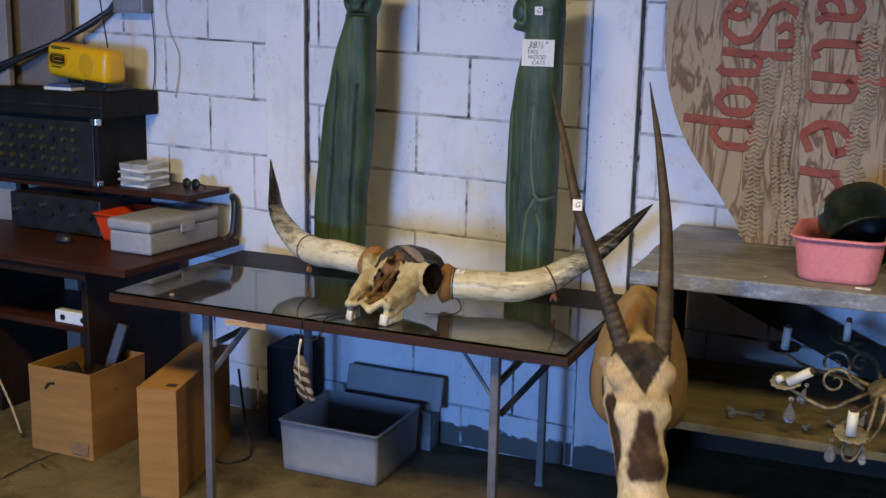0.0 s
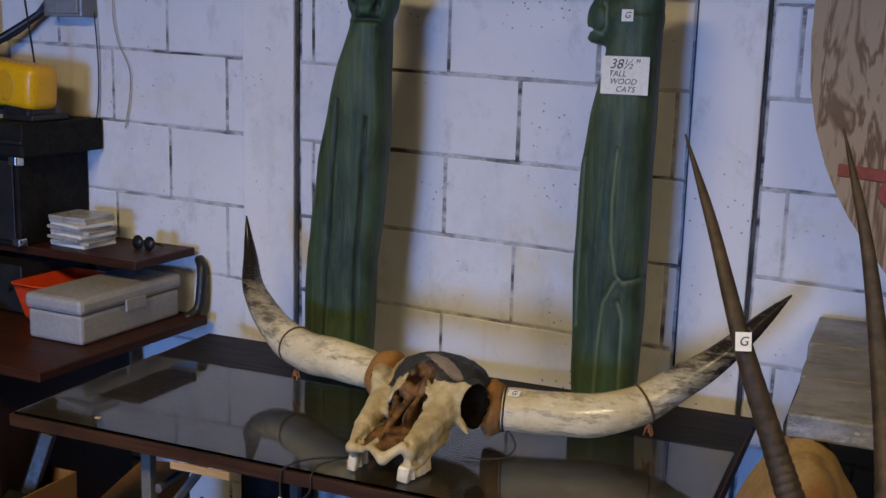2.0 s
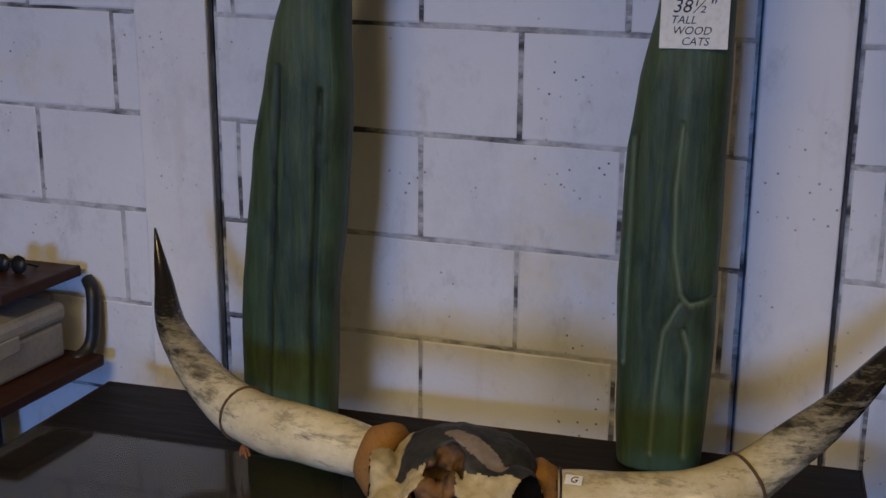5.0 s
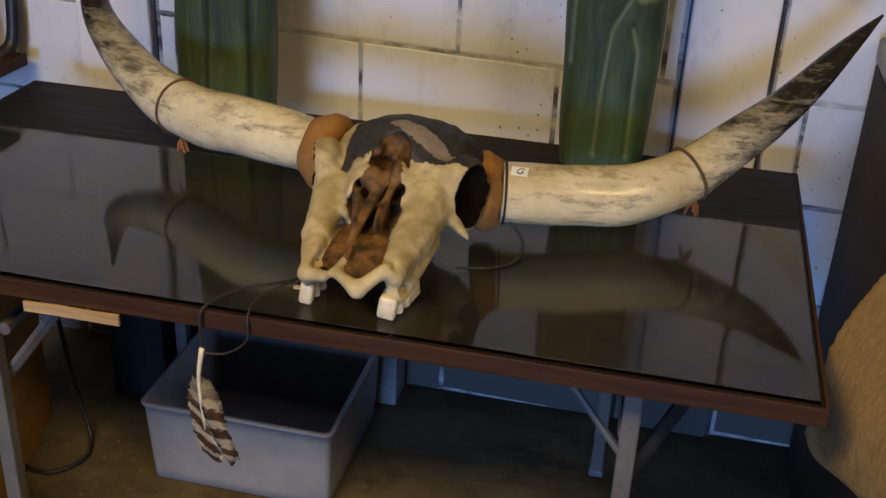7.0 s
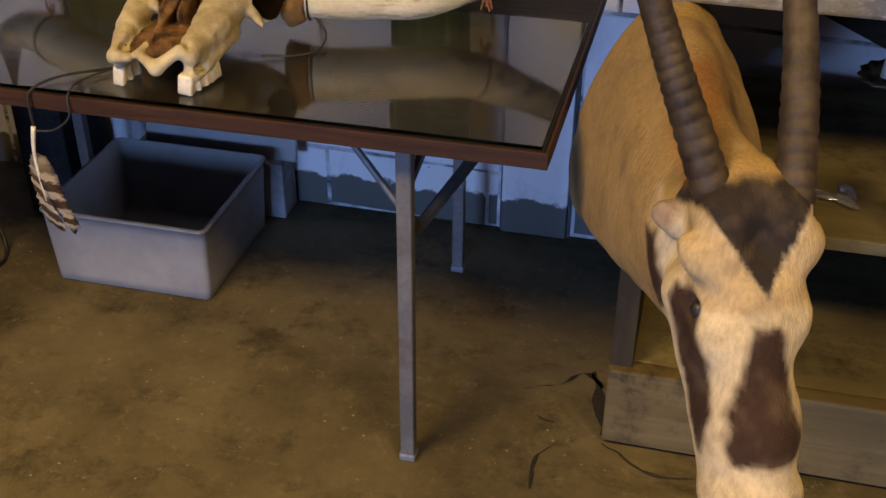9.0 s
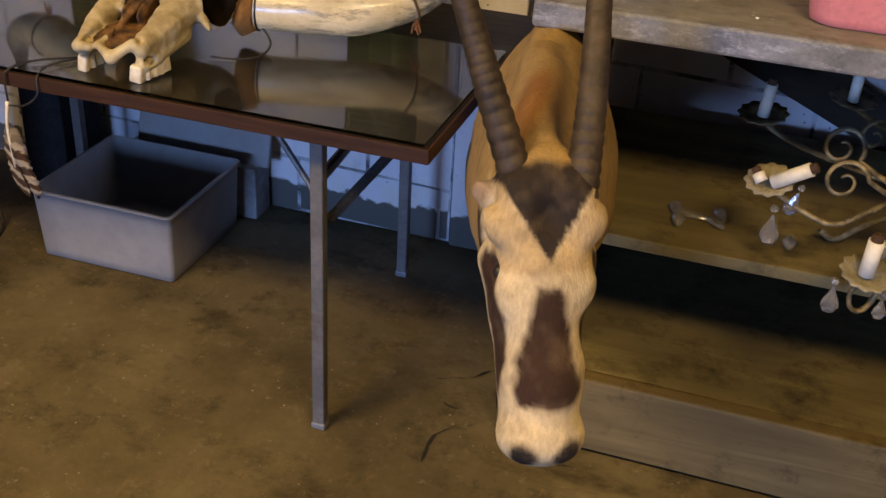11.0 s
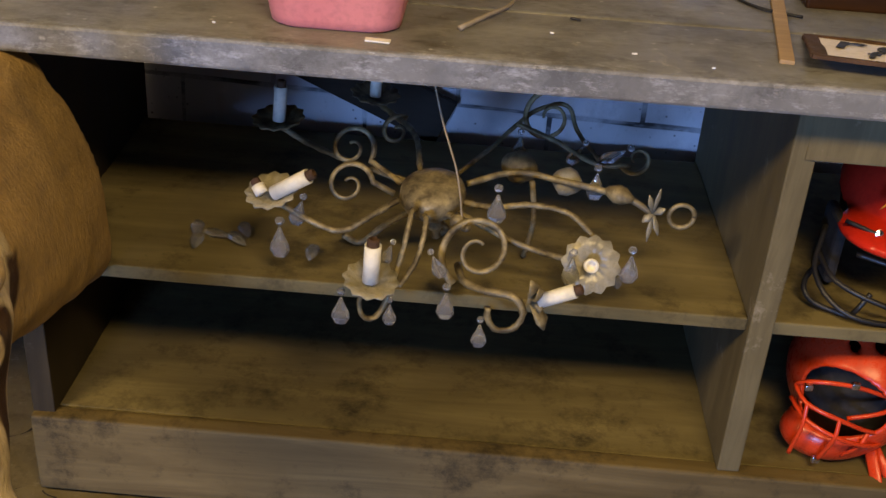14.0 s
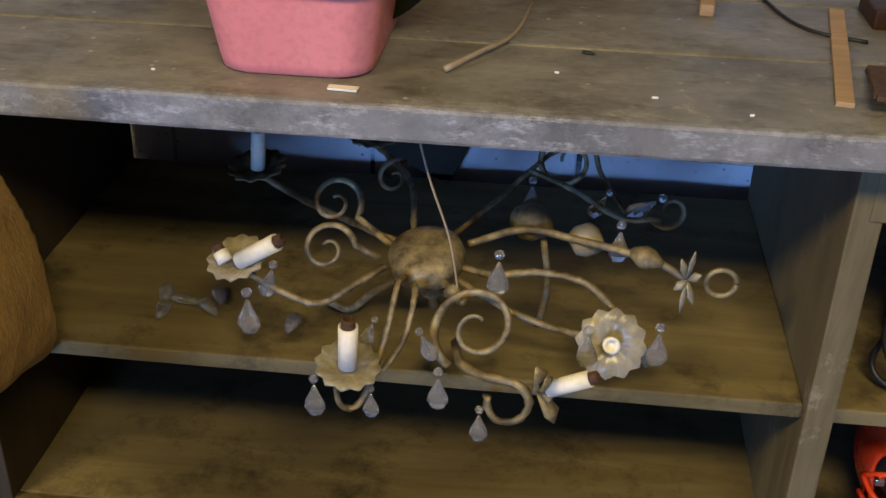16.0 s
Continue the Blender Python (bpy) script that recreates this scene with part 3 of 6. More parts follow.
for pts, w in (
    ([(-0.83, 3.07), (-0.765, 3.105), (-0.715, 3.15), (-0.68, 3.11)], 0.010),
    ([(-0.70, 3.16), (-0.685, 3.10), (-0.675, 3.03), (-0.664, 2.975)], 0.012),
    ([(-0.775, 2.80), (-0.773, 2.885), (-0.73, 2.93), (-0.666, 2.975)], 0.007),
    ([(-0.80, 3.00), (-0.77, 2.985), (-0.745, 2.99)], 0.004),
    ([(-0.66, 2.95), (-0.59, 2.90), (-0.55, 2.882), (-0.49, 2.895)], 0.007),
    ([(-2.77, 2.45), (-2.762, 2.688), (-2.765, 2.852), (-2.738, 2.985)], 0.010),
    ([(-2.75, 2.86), (-2.68, 2.83), (-2.60, 2.84)], 0.003),
):
    lone("floor_crack", crack(pts, w), CRACK, "dark crack in the concrete floor", "crack", kind="structure")

# ---- table with the skull ----
TZ = 0.705
table = thing("folding_table", "dark brown folding table with grey metal legs", "table", (-1.54, 3.18, 0))
part("tabletop", box(-2.300, -0.775, 2.750, 3.510, TZ - 0.026, TZ, 0.002), TABLE_TOP, table)
for x0, x1, y0, y1 in ((-2.305, -0.770, 2.745, 2.750), (-2.305, -0.770, 3.510, 3.515), (-2.305, -2.300, 2.750, 3.510), (-0.775, -0.770, 2.750, 3.510)):
    part("edge_band", box(x0, x1, y0, y1, TZ - 0.027, TZ + 0.0005, 0.0015), TABLE_EDGE, table, "chipped red-brown edge band")
part("apron", box(-2.25, -0.83, 2.90, 2.915, TZ - 0.058, TZ - 0.026, 0.002), TABLE_EDGE, table)
part("repair_strip", worn(box(-1.86, -1.715, 2.739, 2.7445, TZ - 0.044, TZ - 0.028, 0.001), 2, 0.002, 30), PALE_WOOD, table, "pale raw wood strip")
for x, y in ((-1.005, 2.825), (-1.06, 3.46), (-1.985, 2.825), (-1.985, 3.46)):
    leg = part("leg", box(x - 0.013, x + 0.013, y - 0.012, y + 0.012, 0.012, TZ - 0.026, 0.003), LEG_METAL, table)
    part("foot_cap", box(x - 0.0155, x + 0.0155, y - 0.0145, y + 0.0145, 0.0, 0.016, 0.004), GREY_BOX, leg, "worn steel foot cap")
for x in (-1.03, -1.985):
    part("crossbar", tube([(x + 0.02, 2.83, 0.56), (x - 0.02, 3.45, 0.56)], 0.011, 8), LEG_METAL, table)
part("brace", tube([(-1.005, 2.85, 0.50), (-1.14, 2.88, 0.655)], 0.006, 8), LEG_METAL, table)
part("brace", tube([(-1.00, 2.86, 0.47), (-0.86, 3.02, 0.655)], 0.011, 6), RUBBER, table)
part("brace", tube([(-1.985, 2.85, 0.46), (-1.84, 2.87, 0.655)], 0.011, 6, flat=0.5), LEG_METAL, table)

glass = lone("glass_sheet", box(-2.296, -0.781, 2.753, 3.255, TZ + 0.0005, TZ + 0.0065, 0.001), GLASS, "clear glass sheet lying on the dark table", "glass", (-1.54, 3.05, TZ))
glass.visible_shadow = False

SK = (-1.39, 2.95, TZ + 0.006)
skull = thing("longhorn_skull", "bleached bovine skull with long polished horns on the glass", "skull", SK)


PALATE = (-1.400, 2.880, 0.768)


def skull_field(p):
    f = ball(p, (-1.385, 3.055, 0.835), (0.112, 0.085, 0.060))
    f = fuse(f, cone(p, (-1.398, 3.02, 0.826), (-1.398, 2.935, 0.808), 0.068, 0.052), 0.03)
    # thin cheek wall, thicker cheek wall with its tooth row
    f = fuse(f, cone(p, (-1.478, 2.975, 0.812), (-1.466, 2.86, 0.786), 0.029, 0.020), 0.015)
    f = fuse(f, cone(p, (-1.466, 2.86, 0.786), (-1.451, 2.782, 0.768), 0.020, 0.013), 0.012)
    f = fuse(f, cone(p, (-1.325, 2.975, 0.825), (-1.336, 2.88, 0.792), 0.040, 0.028), 0.015)
    f = fuse(f, cone(p, (-1.336, 2.88, 0.792), (-1.342, 2.800, 0.774), 0.028, 0.016), 0.012)
    f = fuse(f, cone(p, (-1.326, 2.91, 0.770), (-1.336, 2.802, 0.742), 0.022, 0.016), 0.014)
    f = fuse(f, cone(p, (-1.458, 2.86, 0.755), (-1.458, 2.80, 0.746), 0.014, 0.011), 0.012)
    # eye rims and the spike below one of them
    f = fuse(f, ball(p, (-1.500, 2.995, 0.830), (0.030, 0.040, 0.044)), 0.012)
    f = fuse(f, ball(p, (-1.288, 2.985, 0.820), (0.040, 0.048, 0.056)), 0.012)
    f = fuse(f, cone(p, (-1.300, 2.95, 0.800), (-1.264, 2.916, 0.784), 0.013, 0.004), 0.010)
    # the underside is open
    f = carve(f, cone(p, (-1.39, 3.02, 0.735), (-1.398, 2.78, 0.708), 0.052, 0.044), 0.008)
    return f + wobble(p, 38, 0.0015) + wobble(p, 95, 0.0009)


def nose_hole(p):
    f = cone(p, (-1.388, 2.985, 0.882), (-1.404, 2.79, 0.806), 0.022, 0.048)
    f = fuse(f, cone(p, (-1.396, 2.960, 0.835), (-1.404, 2.77, 0.778), 0.038, 0.044), 0.008)
    return f + wobble(p, 70, 0.0035)


def skull_all(p):
    f = carve(skull_field(p), nose_hole(p), 0.004)
    f = carve(f, ball(p, (-1.518, 2.985, 0.832), (0.024, 0.033, 0.034)), 0.005)
    f = carve(f, ball(p, (-1.262, 2.968, 0.822), (0.035, 0.040, 0.046)), 0.005)
    f = carve(f, ball(p, (-1.338, 2.793, 0.790), (0.006, 0.012, 0.008)), 0.003)
    f = carve(f, ball(p, (-1.322, 2.806, 0.750), (0.026, 0.014, 0.0085)), 0.003)
    # broken rim below the nose opening
    f = fuse(f, cone(p, (-1.456, 2.780, 0.766), (-1.428, 2.774, 0.770), 0.011, 0.008), 0.006)
    f = fuse(f, cone(p, (-1.414, 2.782, 0.774), (-1.380, 2.768, 0.760), 0.007, 0.0105), 0.006)
    f = fuse(f, cone(p, (-1.380, 2.768, 0.760), (-1.348, 2.790, 0.784), 0.0105, 0.009), 0.008)
    f = fuse(f, cone(p, (-1.414, 2.782, 0.774), (-1.404, 2.82, 0.792), 0.006, 0.004), 0.006)
    f = fuse(f, np.maximum(ball(p, PALATE, (0.060, 0.095, 0.018)), 2.790 - p[..., 1]), 0.008)
    # turbinate scraps inside
    f = fuse(f, ball(p, (-1.412, 2.945, 0.842), (0.018, 0.016, 0.020)), 0.004)
    f = fuse(f, ball(p, (-1.376, 2.955, 0.850), (0.012, 0.018, 0.022)), 0.004)
    f = fuse(f, ball(p, (-1.418, 2.905, 0.800), (0.005, 0.040, 0.022)), 0.004)
    f = fuse(f, ball(p, (-1.386, 2.910, 0.802), (0.006, 0.042, 0.024)), 0.004)
    f = fuse(f, cone(p, (-1.400, 2.95, 0.835), (-1.415, 2.85, 0.785), 0.009, 0.005), 0.006)
    f = fuse(f, cone(p, (-1.378, 2.95, 0.848), (-1.386, 2.88, 0.800), 0.007, 0.004), 0.006)
    f = fuse(f, cone(p, (-1.430, 2.93, 0.826), (-1.415, 2.87, 0.775), 0.007, 0.005), 0.006)
    f = fuse(f, cone(p, (-1.385, 2.965, 0.860), (-1.398, 2.935, 0.835), 0.005, 0.008), 0.005)
    return f


vs, qs = solid(skull_all, (-1.56, 2.72, 0.690), (-1.21, 3.16, 0.93), 0.0034)
mid = vs[qs].mean(1)
which = np.zeros(len(qs), int)
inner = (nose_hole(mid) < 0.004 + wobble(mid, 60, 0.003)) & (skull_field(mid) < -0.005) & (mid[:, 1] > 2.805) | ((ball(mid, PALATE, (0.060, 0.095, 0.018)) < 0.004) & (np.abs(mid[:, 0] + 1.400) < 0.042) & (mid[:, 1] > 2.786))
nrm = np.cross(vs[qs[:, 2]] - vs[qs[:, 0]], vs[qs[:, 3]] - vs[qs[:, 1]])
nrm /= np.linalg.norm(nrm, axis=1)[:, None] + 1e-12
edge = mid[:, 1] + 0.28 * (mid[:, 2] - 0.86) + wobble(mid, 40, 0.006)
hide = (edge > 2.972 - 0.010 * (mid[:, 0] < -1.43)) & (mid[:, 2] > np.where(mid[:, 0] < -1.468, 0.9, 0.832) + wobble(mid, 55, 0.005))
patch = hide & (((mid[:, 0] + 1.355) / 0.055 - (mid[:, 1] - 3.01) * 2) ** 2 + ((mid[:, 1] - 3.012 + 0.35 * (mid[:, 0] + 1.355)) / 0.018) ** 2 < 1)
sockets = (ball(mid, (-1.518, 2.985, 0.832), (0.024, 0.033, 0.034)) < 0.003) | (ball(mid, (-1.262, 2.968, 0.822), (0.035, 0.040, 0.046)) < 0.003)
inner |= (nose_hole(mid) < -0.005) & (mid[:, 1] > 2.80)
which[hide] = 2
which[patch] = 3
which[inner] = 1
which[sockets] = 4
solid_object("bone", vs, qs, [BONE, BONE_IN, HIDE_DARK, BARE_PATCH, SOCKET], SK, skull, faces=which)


def molars(a, b, n, r, name_parent):
    for i in range(n):
        c = Vector(a).lerp(Vector(b), i / max(1, n - 1))
        bm = box(-r, r, -r * 0.85, r * 0.85, -0.0125, 0.020, 0.004, m=Matrix.Translation(c) @ pose(0, 0, 0, 10 * math.sin(i * 3), 8 * math.cos(i * 2), 20 * i))
        part("tooth", bm, TOOTH, name_parent, smooth=True)


molars((-1.344, 2.792, 0.7245), (-1.328, 2.850, 0.727), 5, 0.0125, skull)
molars((-1.460, 2.797, 0.7245), (-1.456, 2.835, 0.7255), 3, 0.0095, skull)

RIGHT_HORN = [(-1.285, 3.07, 0.790, 0.046), (-1.243, 3.08, 0.787, 0.047), (-1.151, 3.10, 0.787, 0.047), (-1.067, 3.13, 0.786, 0.047), (-0.985, 3.18, 0.803, 0.043), (-0.907, 3.24, 0.850, 0.037), (-0.828, 3.30, 0.909, 0.029), (-0.753, 3.36, 0.987, 0.016), (-0.706, 3.39, 1.037, 0.002)]
LEFT_HORN = [(-1.50, 3.07, 0.815, 0.042), (-1.551, 3.08, 0.823, 0.043), (-1.652, 3.10, 0.831, 0.047), (-1.747, 3.14, 0.822, 0.048), (-1.846, 3.20, 0.822, 0.045), (-1.947, 3.27, 0.850, 0.038), (-2.04, 3.34, 0.905, 0.029), (-2.09, 3.40, 0.985, 0.017), (-2.117, 3.425, 1.077, 0.002)]
for pts, tie_s, wrap in ((RIGHT_HORN, 0.53, (0.0, 0.10)), (LEFT_HORN, 0.47, (0.0, 0.10))):
    sp = spline(pts, 64)
    horn = part("horn", tube(sp, np.maximum(sp[:, 3], 0.0015), 24, run=True, ripple=lambda s, a: 1 + 0.018 * math.sin(40 * s + 3 * math.sin(a))), COW_HORN, skull, "cream and black polished horn", smooth=True)
    k = int(wrap[1] * 63)
    part("leather_wrap", tube(spline(pts[:3], 16)[:8], [0.052, 0.058, 0.061, 0.062, 0.061, 0.058, 0.054, 0.050], 20, ripple=lambda s, a: 1 + 0.04 * math.sin(5 * a + 4 * s)), SUEDE, skull, "tan suede wrap", smooth=True)
    i = int(tie_s * 63)
    c, d = Vector(sp[i][:3]), (Vector(sp[i + 1][:3]) - Vector(sp[i - 1][:3])).normalized()
    q = d.to_track_quat("Z", "Y").to_matrix().to_4x4()
    ring = [Matrix.Translation(c) @ q @ Vector(((sp[i][3] + 0.002) * math.cos(a), (sp[i][3] + 0.002) * math.sin(a), 0.0)) for a in np.linspace(0, 2 * math.pi, 25)]
    part("binding_cord", tube(ring, 0.0026, 6), TWINE, horn, "dark cord tied round the horn", smooth=True)
    low = min(ring, key=lambda p: p.z)
    tas = bmesh.new()
    for j in range(5):
        e = low + Vector((0.012 * math.sin(j * 2.2), -0.006 - 0.006 * math.cos(j * 1.7), -0.022 - 0.014 * ((j * 7) % 5) / 5))
        tube([low, low.lerp(e, 0.5) + Vector((0.003 * math.cos(j), -0.004, 0)), e], [0.0026, 0.0028, 0.0016], 5, tas)
    part("tassel", tas, RUST_THREAD, horn, "frayed rust thread tassel")
sp = spline(RIGHT_HORN, 64)
for s in (0.085, 0.10):
    i = int(s * 63) + 2
    c, d = Vector(sp[i][:3]), (Vector(sp[i + 1][:3]) - Vector(sp[i - 1][:3])).normalized()
    q = d.to_track_quat("Z", "Y").to_matrix().to_4x4()
    part("binding_cord", tube([Matrix.Translation(c) @ q @ Vector((0.0485 * math.cos(a), 0.0485 * math.sin(a), 0)) for a in np.linspace(0, 2 * math.pi, 25)], 0.002, 6), CORD, skull, "black cord", smooth=True)


def sticker(at, normal, w, h, text, size, name="price_sticker", label="small white price sticker with a handwritten letter", roll=0.0, lines=None):
    """A paper label lying on a surface."""
    z = Vector(normal).normalized()
    m = Matrix.Translation(at) @ z.to_track_quat("Z", "Y").to_matrix().to_4x4() @ pose(0, 0, 0, 0, 0, roll)
    th = thing(name, label, "label", at)
    part("paper", moved(box(-w / 2, w / 2, -h / 2, h / 2, 0, 0.0006), m), PAPER, th)
    for line, dy, dx, sz in lines or ((text, 0, 0, size),):
        part("writing", moved(lettering(line, sz, 0.0002, 0.25), m @ Matrix.Translation((dx, dy, 0.0009))), INK, th, "black handwritten marker")
    return th


def facing(eye, point):
    return (Vector(eye) - Vector(point)).normalized()


sticker((-1.218, 3.0635, 0.831), (0.0, -0.45, 0.89), 0.026, 0.018, "G", 0.016)

# cord and feather charm hanging over the front edge
charm = thing("feather_charm", "barred brown feather on a black cord hanging over the edge", "feather", (-1.59, 2.80, TZ))
part("cord", tube(spline([(-1.46, 2.89, TZ + 0.010), (-1.50, 2.84, TZ + 0.012), (-1.56, 2.79, TZ + 0.013), (-1.588, 2.745, TZ + 0.006), (-1.592, 2.737, TZ - 0.02), (-1.590, 2.736, 0.645)], 30), 0.0022, 6), CORD, charm)
part("cord", tube(spline([(-1.47, 2.88, TZ + 0.011), (-1.52, 2.79, TZ + 0.013), (-1.526, 2.747, TZ + 0.004), (-1.525, 2.737, TZ - 0.03), (-1.555, 2.734, 0.650), (-1.590, 2.733, 0.645)], 30), 0.0018, 6), CORD, charm)
part("quill", tube(spline([(-1.590, 2.734, 0.652), (-1.596, 2.730, 0.60), (-1.590, 2.728, 0.52)], 8), [0.004, 0.004, 0.0035, 0.003, 0.003, 0.0028, 0.0025, 0.002], 8), TOOTH, charm, "pale quill", smooth=True)


def vane(k0, k1, seed):
    """Half of a short broad feather, frayed along its outer edge and cut slantwise at the tip."""
    bm = bmesh.new()
    rows = []
    for i in range(34):
        q = i / 33
        w = 0.027 * min(1.0, 0.45 + 2.2 * q) * (1.0 if q < 0.86 else 1 - 0.75 * ((q - 0.86) / 0.14) ** 1.6)
        w *= 1 + 0.14 * math.sin(i * 2.9 + seed) * math.sin(i * 0.8 + seed)
        cx, cz = -1.598 + 0.006 * q + 0.026 * q * q, 0.606 - 0.128 * q
        row = []
        for j in range(6):
            k = k0 + (k1 - k0) * j / 5
            row.append(bm.verts.new((cx + w * k, 2.729 + 0.011 * k * k + 0.003 * math.sin(6 * q + seed), cz - 0.018 * abs(k) * (0.4 + q) + 0.003 * math.sin(i * 1.9 + k * 5))))
        rows.append(row)
    for a, b in zip(rows, rows[1:]):
        for j in range(5):
            bm.faces.new((a[j], a[j + 1], b[j + 1], b[j]))
    bmesh.ops.solidify(bm, geom=bm.faces[:], thickness=0.0018)
    return bm


part("vane", vane(-1.0, 0.02, 0.3), FEATHER, charm, smooth=True)
part("vane", vane(-0.02, 1.0, 2.1), FEATHER, charm, smooth=True)
lone("leather_cord", tube(spline([(-1.285, 2.95, TZ + 0.012), (-1.24, 2.965, TZ + 0.010), (-1.205, 3.00, TZ + 0.010), (-1.205, 3.045, TZ + 0.025), (-1.245, 3.06, TZ + 0.06), (-1.262, 3.05, TZ + 0.075)], 30), 0.0022, 6), CORD, "thin black leather cord looped beside the skull", "cord", (-1.24, 3.0, TZ), True)
for x, y, s in ((-1.485, 2.83, 0.006), (-1.462, 2.828, 0.005), (-2.1, 2.80, 0.007)):
    lone("bone_chip", box(x - s, x + s, y - s * 0.7, y + s * 0.7, TZ + 0.0065, TZ + 0.0065 + s * 0.6, s * 0.25), BONE, "small pale bone chip on the glass", "chip", (x, y, TZ + 0.0065), group="bone chips")


# ---- the two wooden cats ----
def cat_profile(z, table_rows):
    t = np.array(table_rows)
    return [np.interp(z, t[:, 0], t[:, k]) for k in range(1, t.shape[1])]


def groove(p, pts, width):
    """Distance in the xz plane to a drawn line."""
    d = np.full(p.shape[:-1], 9.0)
    q = p[..., [0, 2]]
    for a, b in zip(pts, pts[1:]):
        a, b = np.array(a), np.array(b)
        ab = b - a
        t = np.clip(((q - a) @ ab) / (ab @ ab), 0, 1)
        d = np.minimum(d, np.linalg.norm(q - a - t[..., None] * ab, axis=-1))
    return np.clip(1 - d / width, 0, 1)


def body(p, rows, y0, depth):
    xl, xr = cat_profile(p[..., 2], rows)
    cx, hw = (xl + xr) / 2, (xr - xl) / 2
    u = np.abs(p[..., 0] - cx) / hw
    w = np.abs(p[..., 1] - y0) / depth
    return ((u ** 2.6 + w ** 2.6) ** (1 / 2.6) - 1) * np.minimum(hw, depth)


CAT_Y = 3.455
front_cut = [[(-1.833, 1.40), (-1.845, 1.2), (-1.860, 0.99), (-1.868, 0.76)], [(-1.754, 1.36), (-1.765, 1.18), (-1.778, 1.0), (-1.785, 0.74)]]


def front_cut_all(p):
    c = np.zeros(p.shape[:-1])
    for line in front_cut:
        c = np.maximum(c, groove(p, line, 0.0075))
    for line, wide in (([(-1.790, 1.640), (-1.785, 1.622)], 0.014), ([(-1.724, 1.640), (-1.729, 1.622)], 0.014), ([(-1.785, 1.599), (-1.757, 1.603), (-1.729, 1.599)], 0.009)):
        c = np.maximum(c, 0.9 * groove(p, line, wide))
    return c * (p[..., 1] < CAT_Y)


def front_cat(p):
    f = body(p, [(TZ, -1.945, -1.755), (0.76, -1.945, -1.752), (0.99, -1.938, -1.743), (1.24, -1.908, -1.719), (1.40, -1.875, -1.714), (1.49, -1.849, -1.714), (1.58, -1.815, -1.716), (1.75, -1.80, -1.72)], CAT_Y, 0.058)
    f = np.maximum(f, p[..., 2] - 1.60)
    f = np.maximum(f, TZ - p[..., 2])
    f = fuse(f, ball(p, (-1.757, CAT_Y - 0.006, 1.652), (0.067, 0.060, 0.078)), 0.012)
    f = np.maximum(f, p[..., 2] - 1.710)
    for x, tip_x, tip_z in ((-1.806, -1.824, 1.740), (-1.708, -1.676, 1.724)):
        f = fuse(f, cone(p, (x, CAT_Y, 1.694), (tip_x, CAT_Y - 0.004, tip_z), 0.016, 0.003), 0.008)
    # broad nose, ringed eyes, hollow cheeks and a wide mouth
    f = fuse(f, ball(p, (-1.757, CAT_Y - 0.060, 1.656), (0.020, 0.016, 0.024)), 0.008)
    for k in (-1, 1):
        f = fuse(f, ball(p, (-1.757 + k * 0.034, CAT_Y - 0.050, 1.690), (0.015, 0.012, 0.011)), 0.004)
        f = carve(f, ball(p, (-1.757 + k * 0.034, CAT_Y - 0.060, 1.690), (0.009, 0.008, 0.006)), 0.003)
        f = carve(f, ball(p, (-1.757 + k * 0.030, CAT_Y - 0.066, 1.632), (0.011, 0.018, 0.020)), 0.005)
        f = fuse(f, cone(p, (-1.757 + k * 0.040, CAT_Y - 0.050, 1.662), (-1.757 + k * 0.010, CAT_Y - 0.060, 1.618), 0.006, 0.006), 0.006)
    f = carve(f, cone(p, (-1.787, CAT_Y - 0.052, 1.598), (-1.727, CAT_Y - 0.052, 1.598), 0.006, 0.006), 0.004)
    f = fuse(f, cone(p, (-1.783, CAT_Y - 0.044, 1.586), (-1.731, CAT_Y - 0.044, 1.586), 0.009, 0.009), 0.006)
    return f + 0.0065 * front_cut_all(p) + wobble(p, 9, 0.0012)


side_cut = [[(-1.111, 1.325), (-1.117, 1.214), (-1.114, 1.115), (-1.100, 1.035), (-1.085, 1.018), (-1.045, 1.028)], [(-1.100, 1.02), (-1.125, 0.968), (-1.134, 0.86), (-1.137, 0.74)], [(-1.092, 0.972), (-1.080, 0.93), (-1.081, 0.74)], [(-1.19, 1.30), (-1.192, 0.9)]]


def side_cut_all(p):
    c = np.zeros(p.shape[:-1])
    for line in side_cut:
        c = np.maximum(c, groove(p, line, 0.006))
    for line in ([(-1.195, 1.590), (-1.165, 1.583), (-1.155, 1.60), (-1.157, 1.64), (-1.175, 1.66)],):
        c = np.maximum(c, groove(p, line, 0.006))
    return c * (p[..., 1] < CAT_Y)


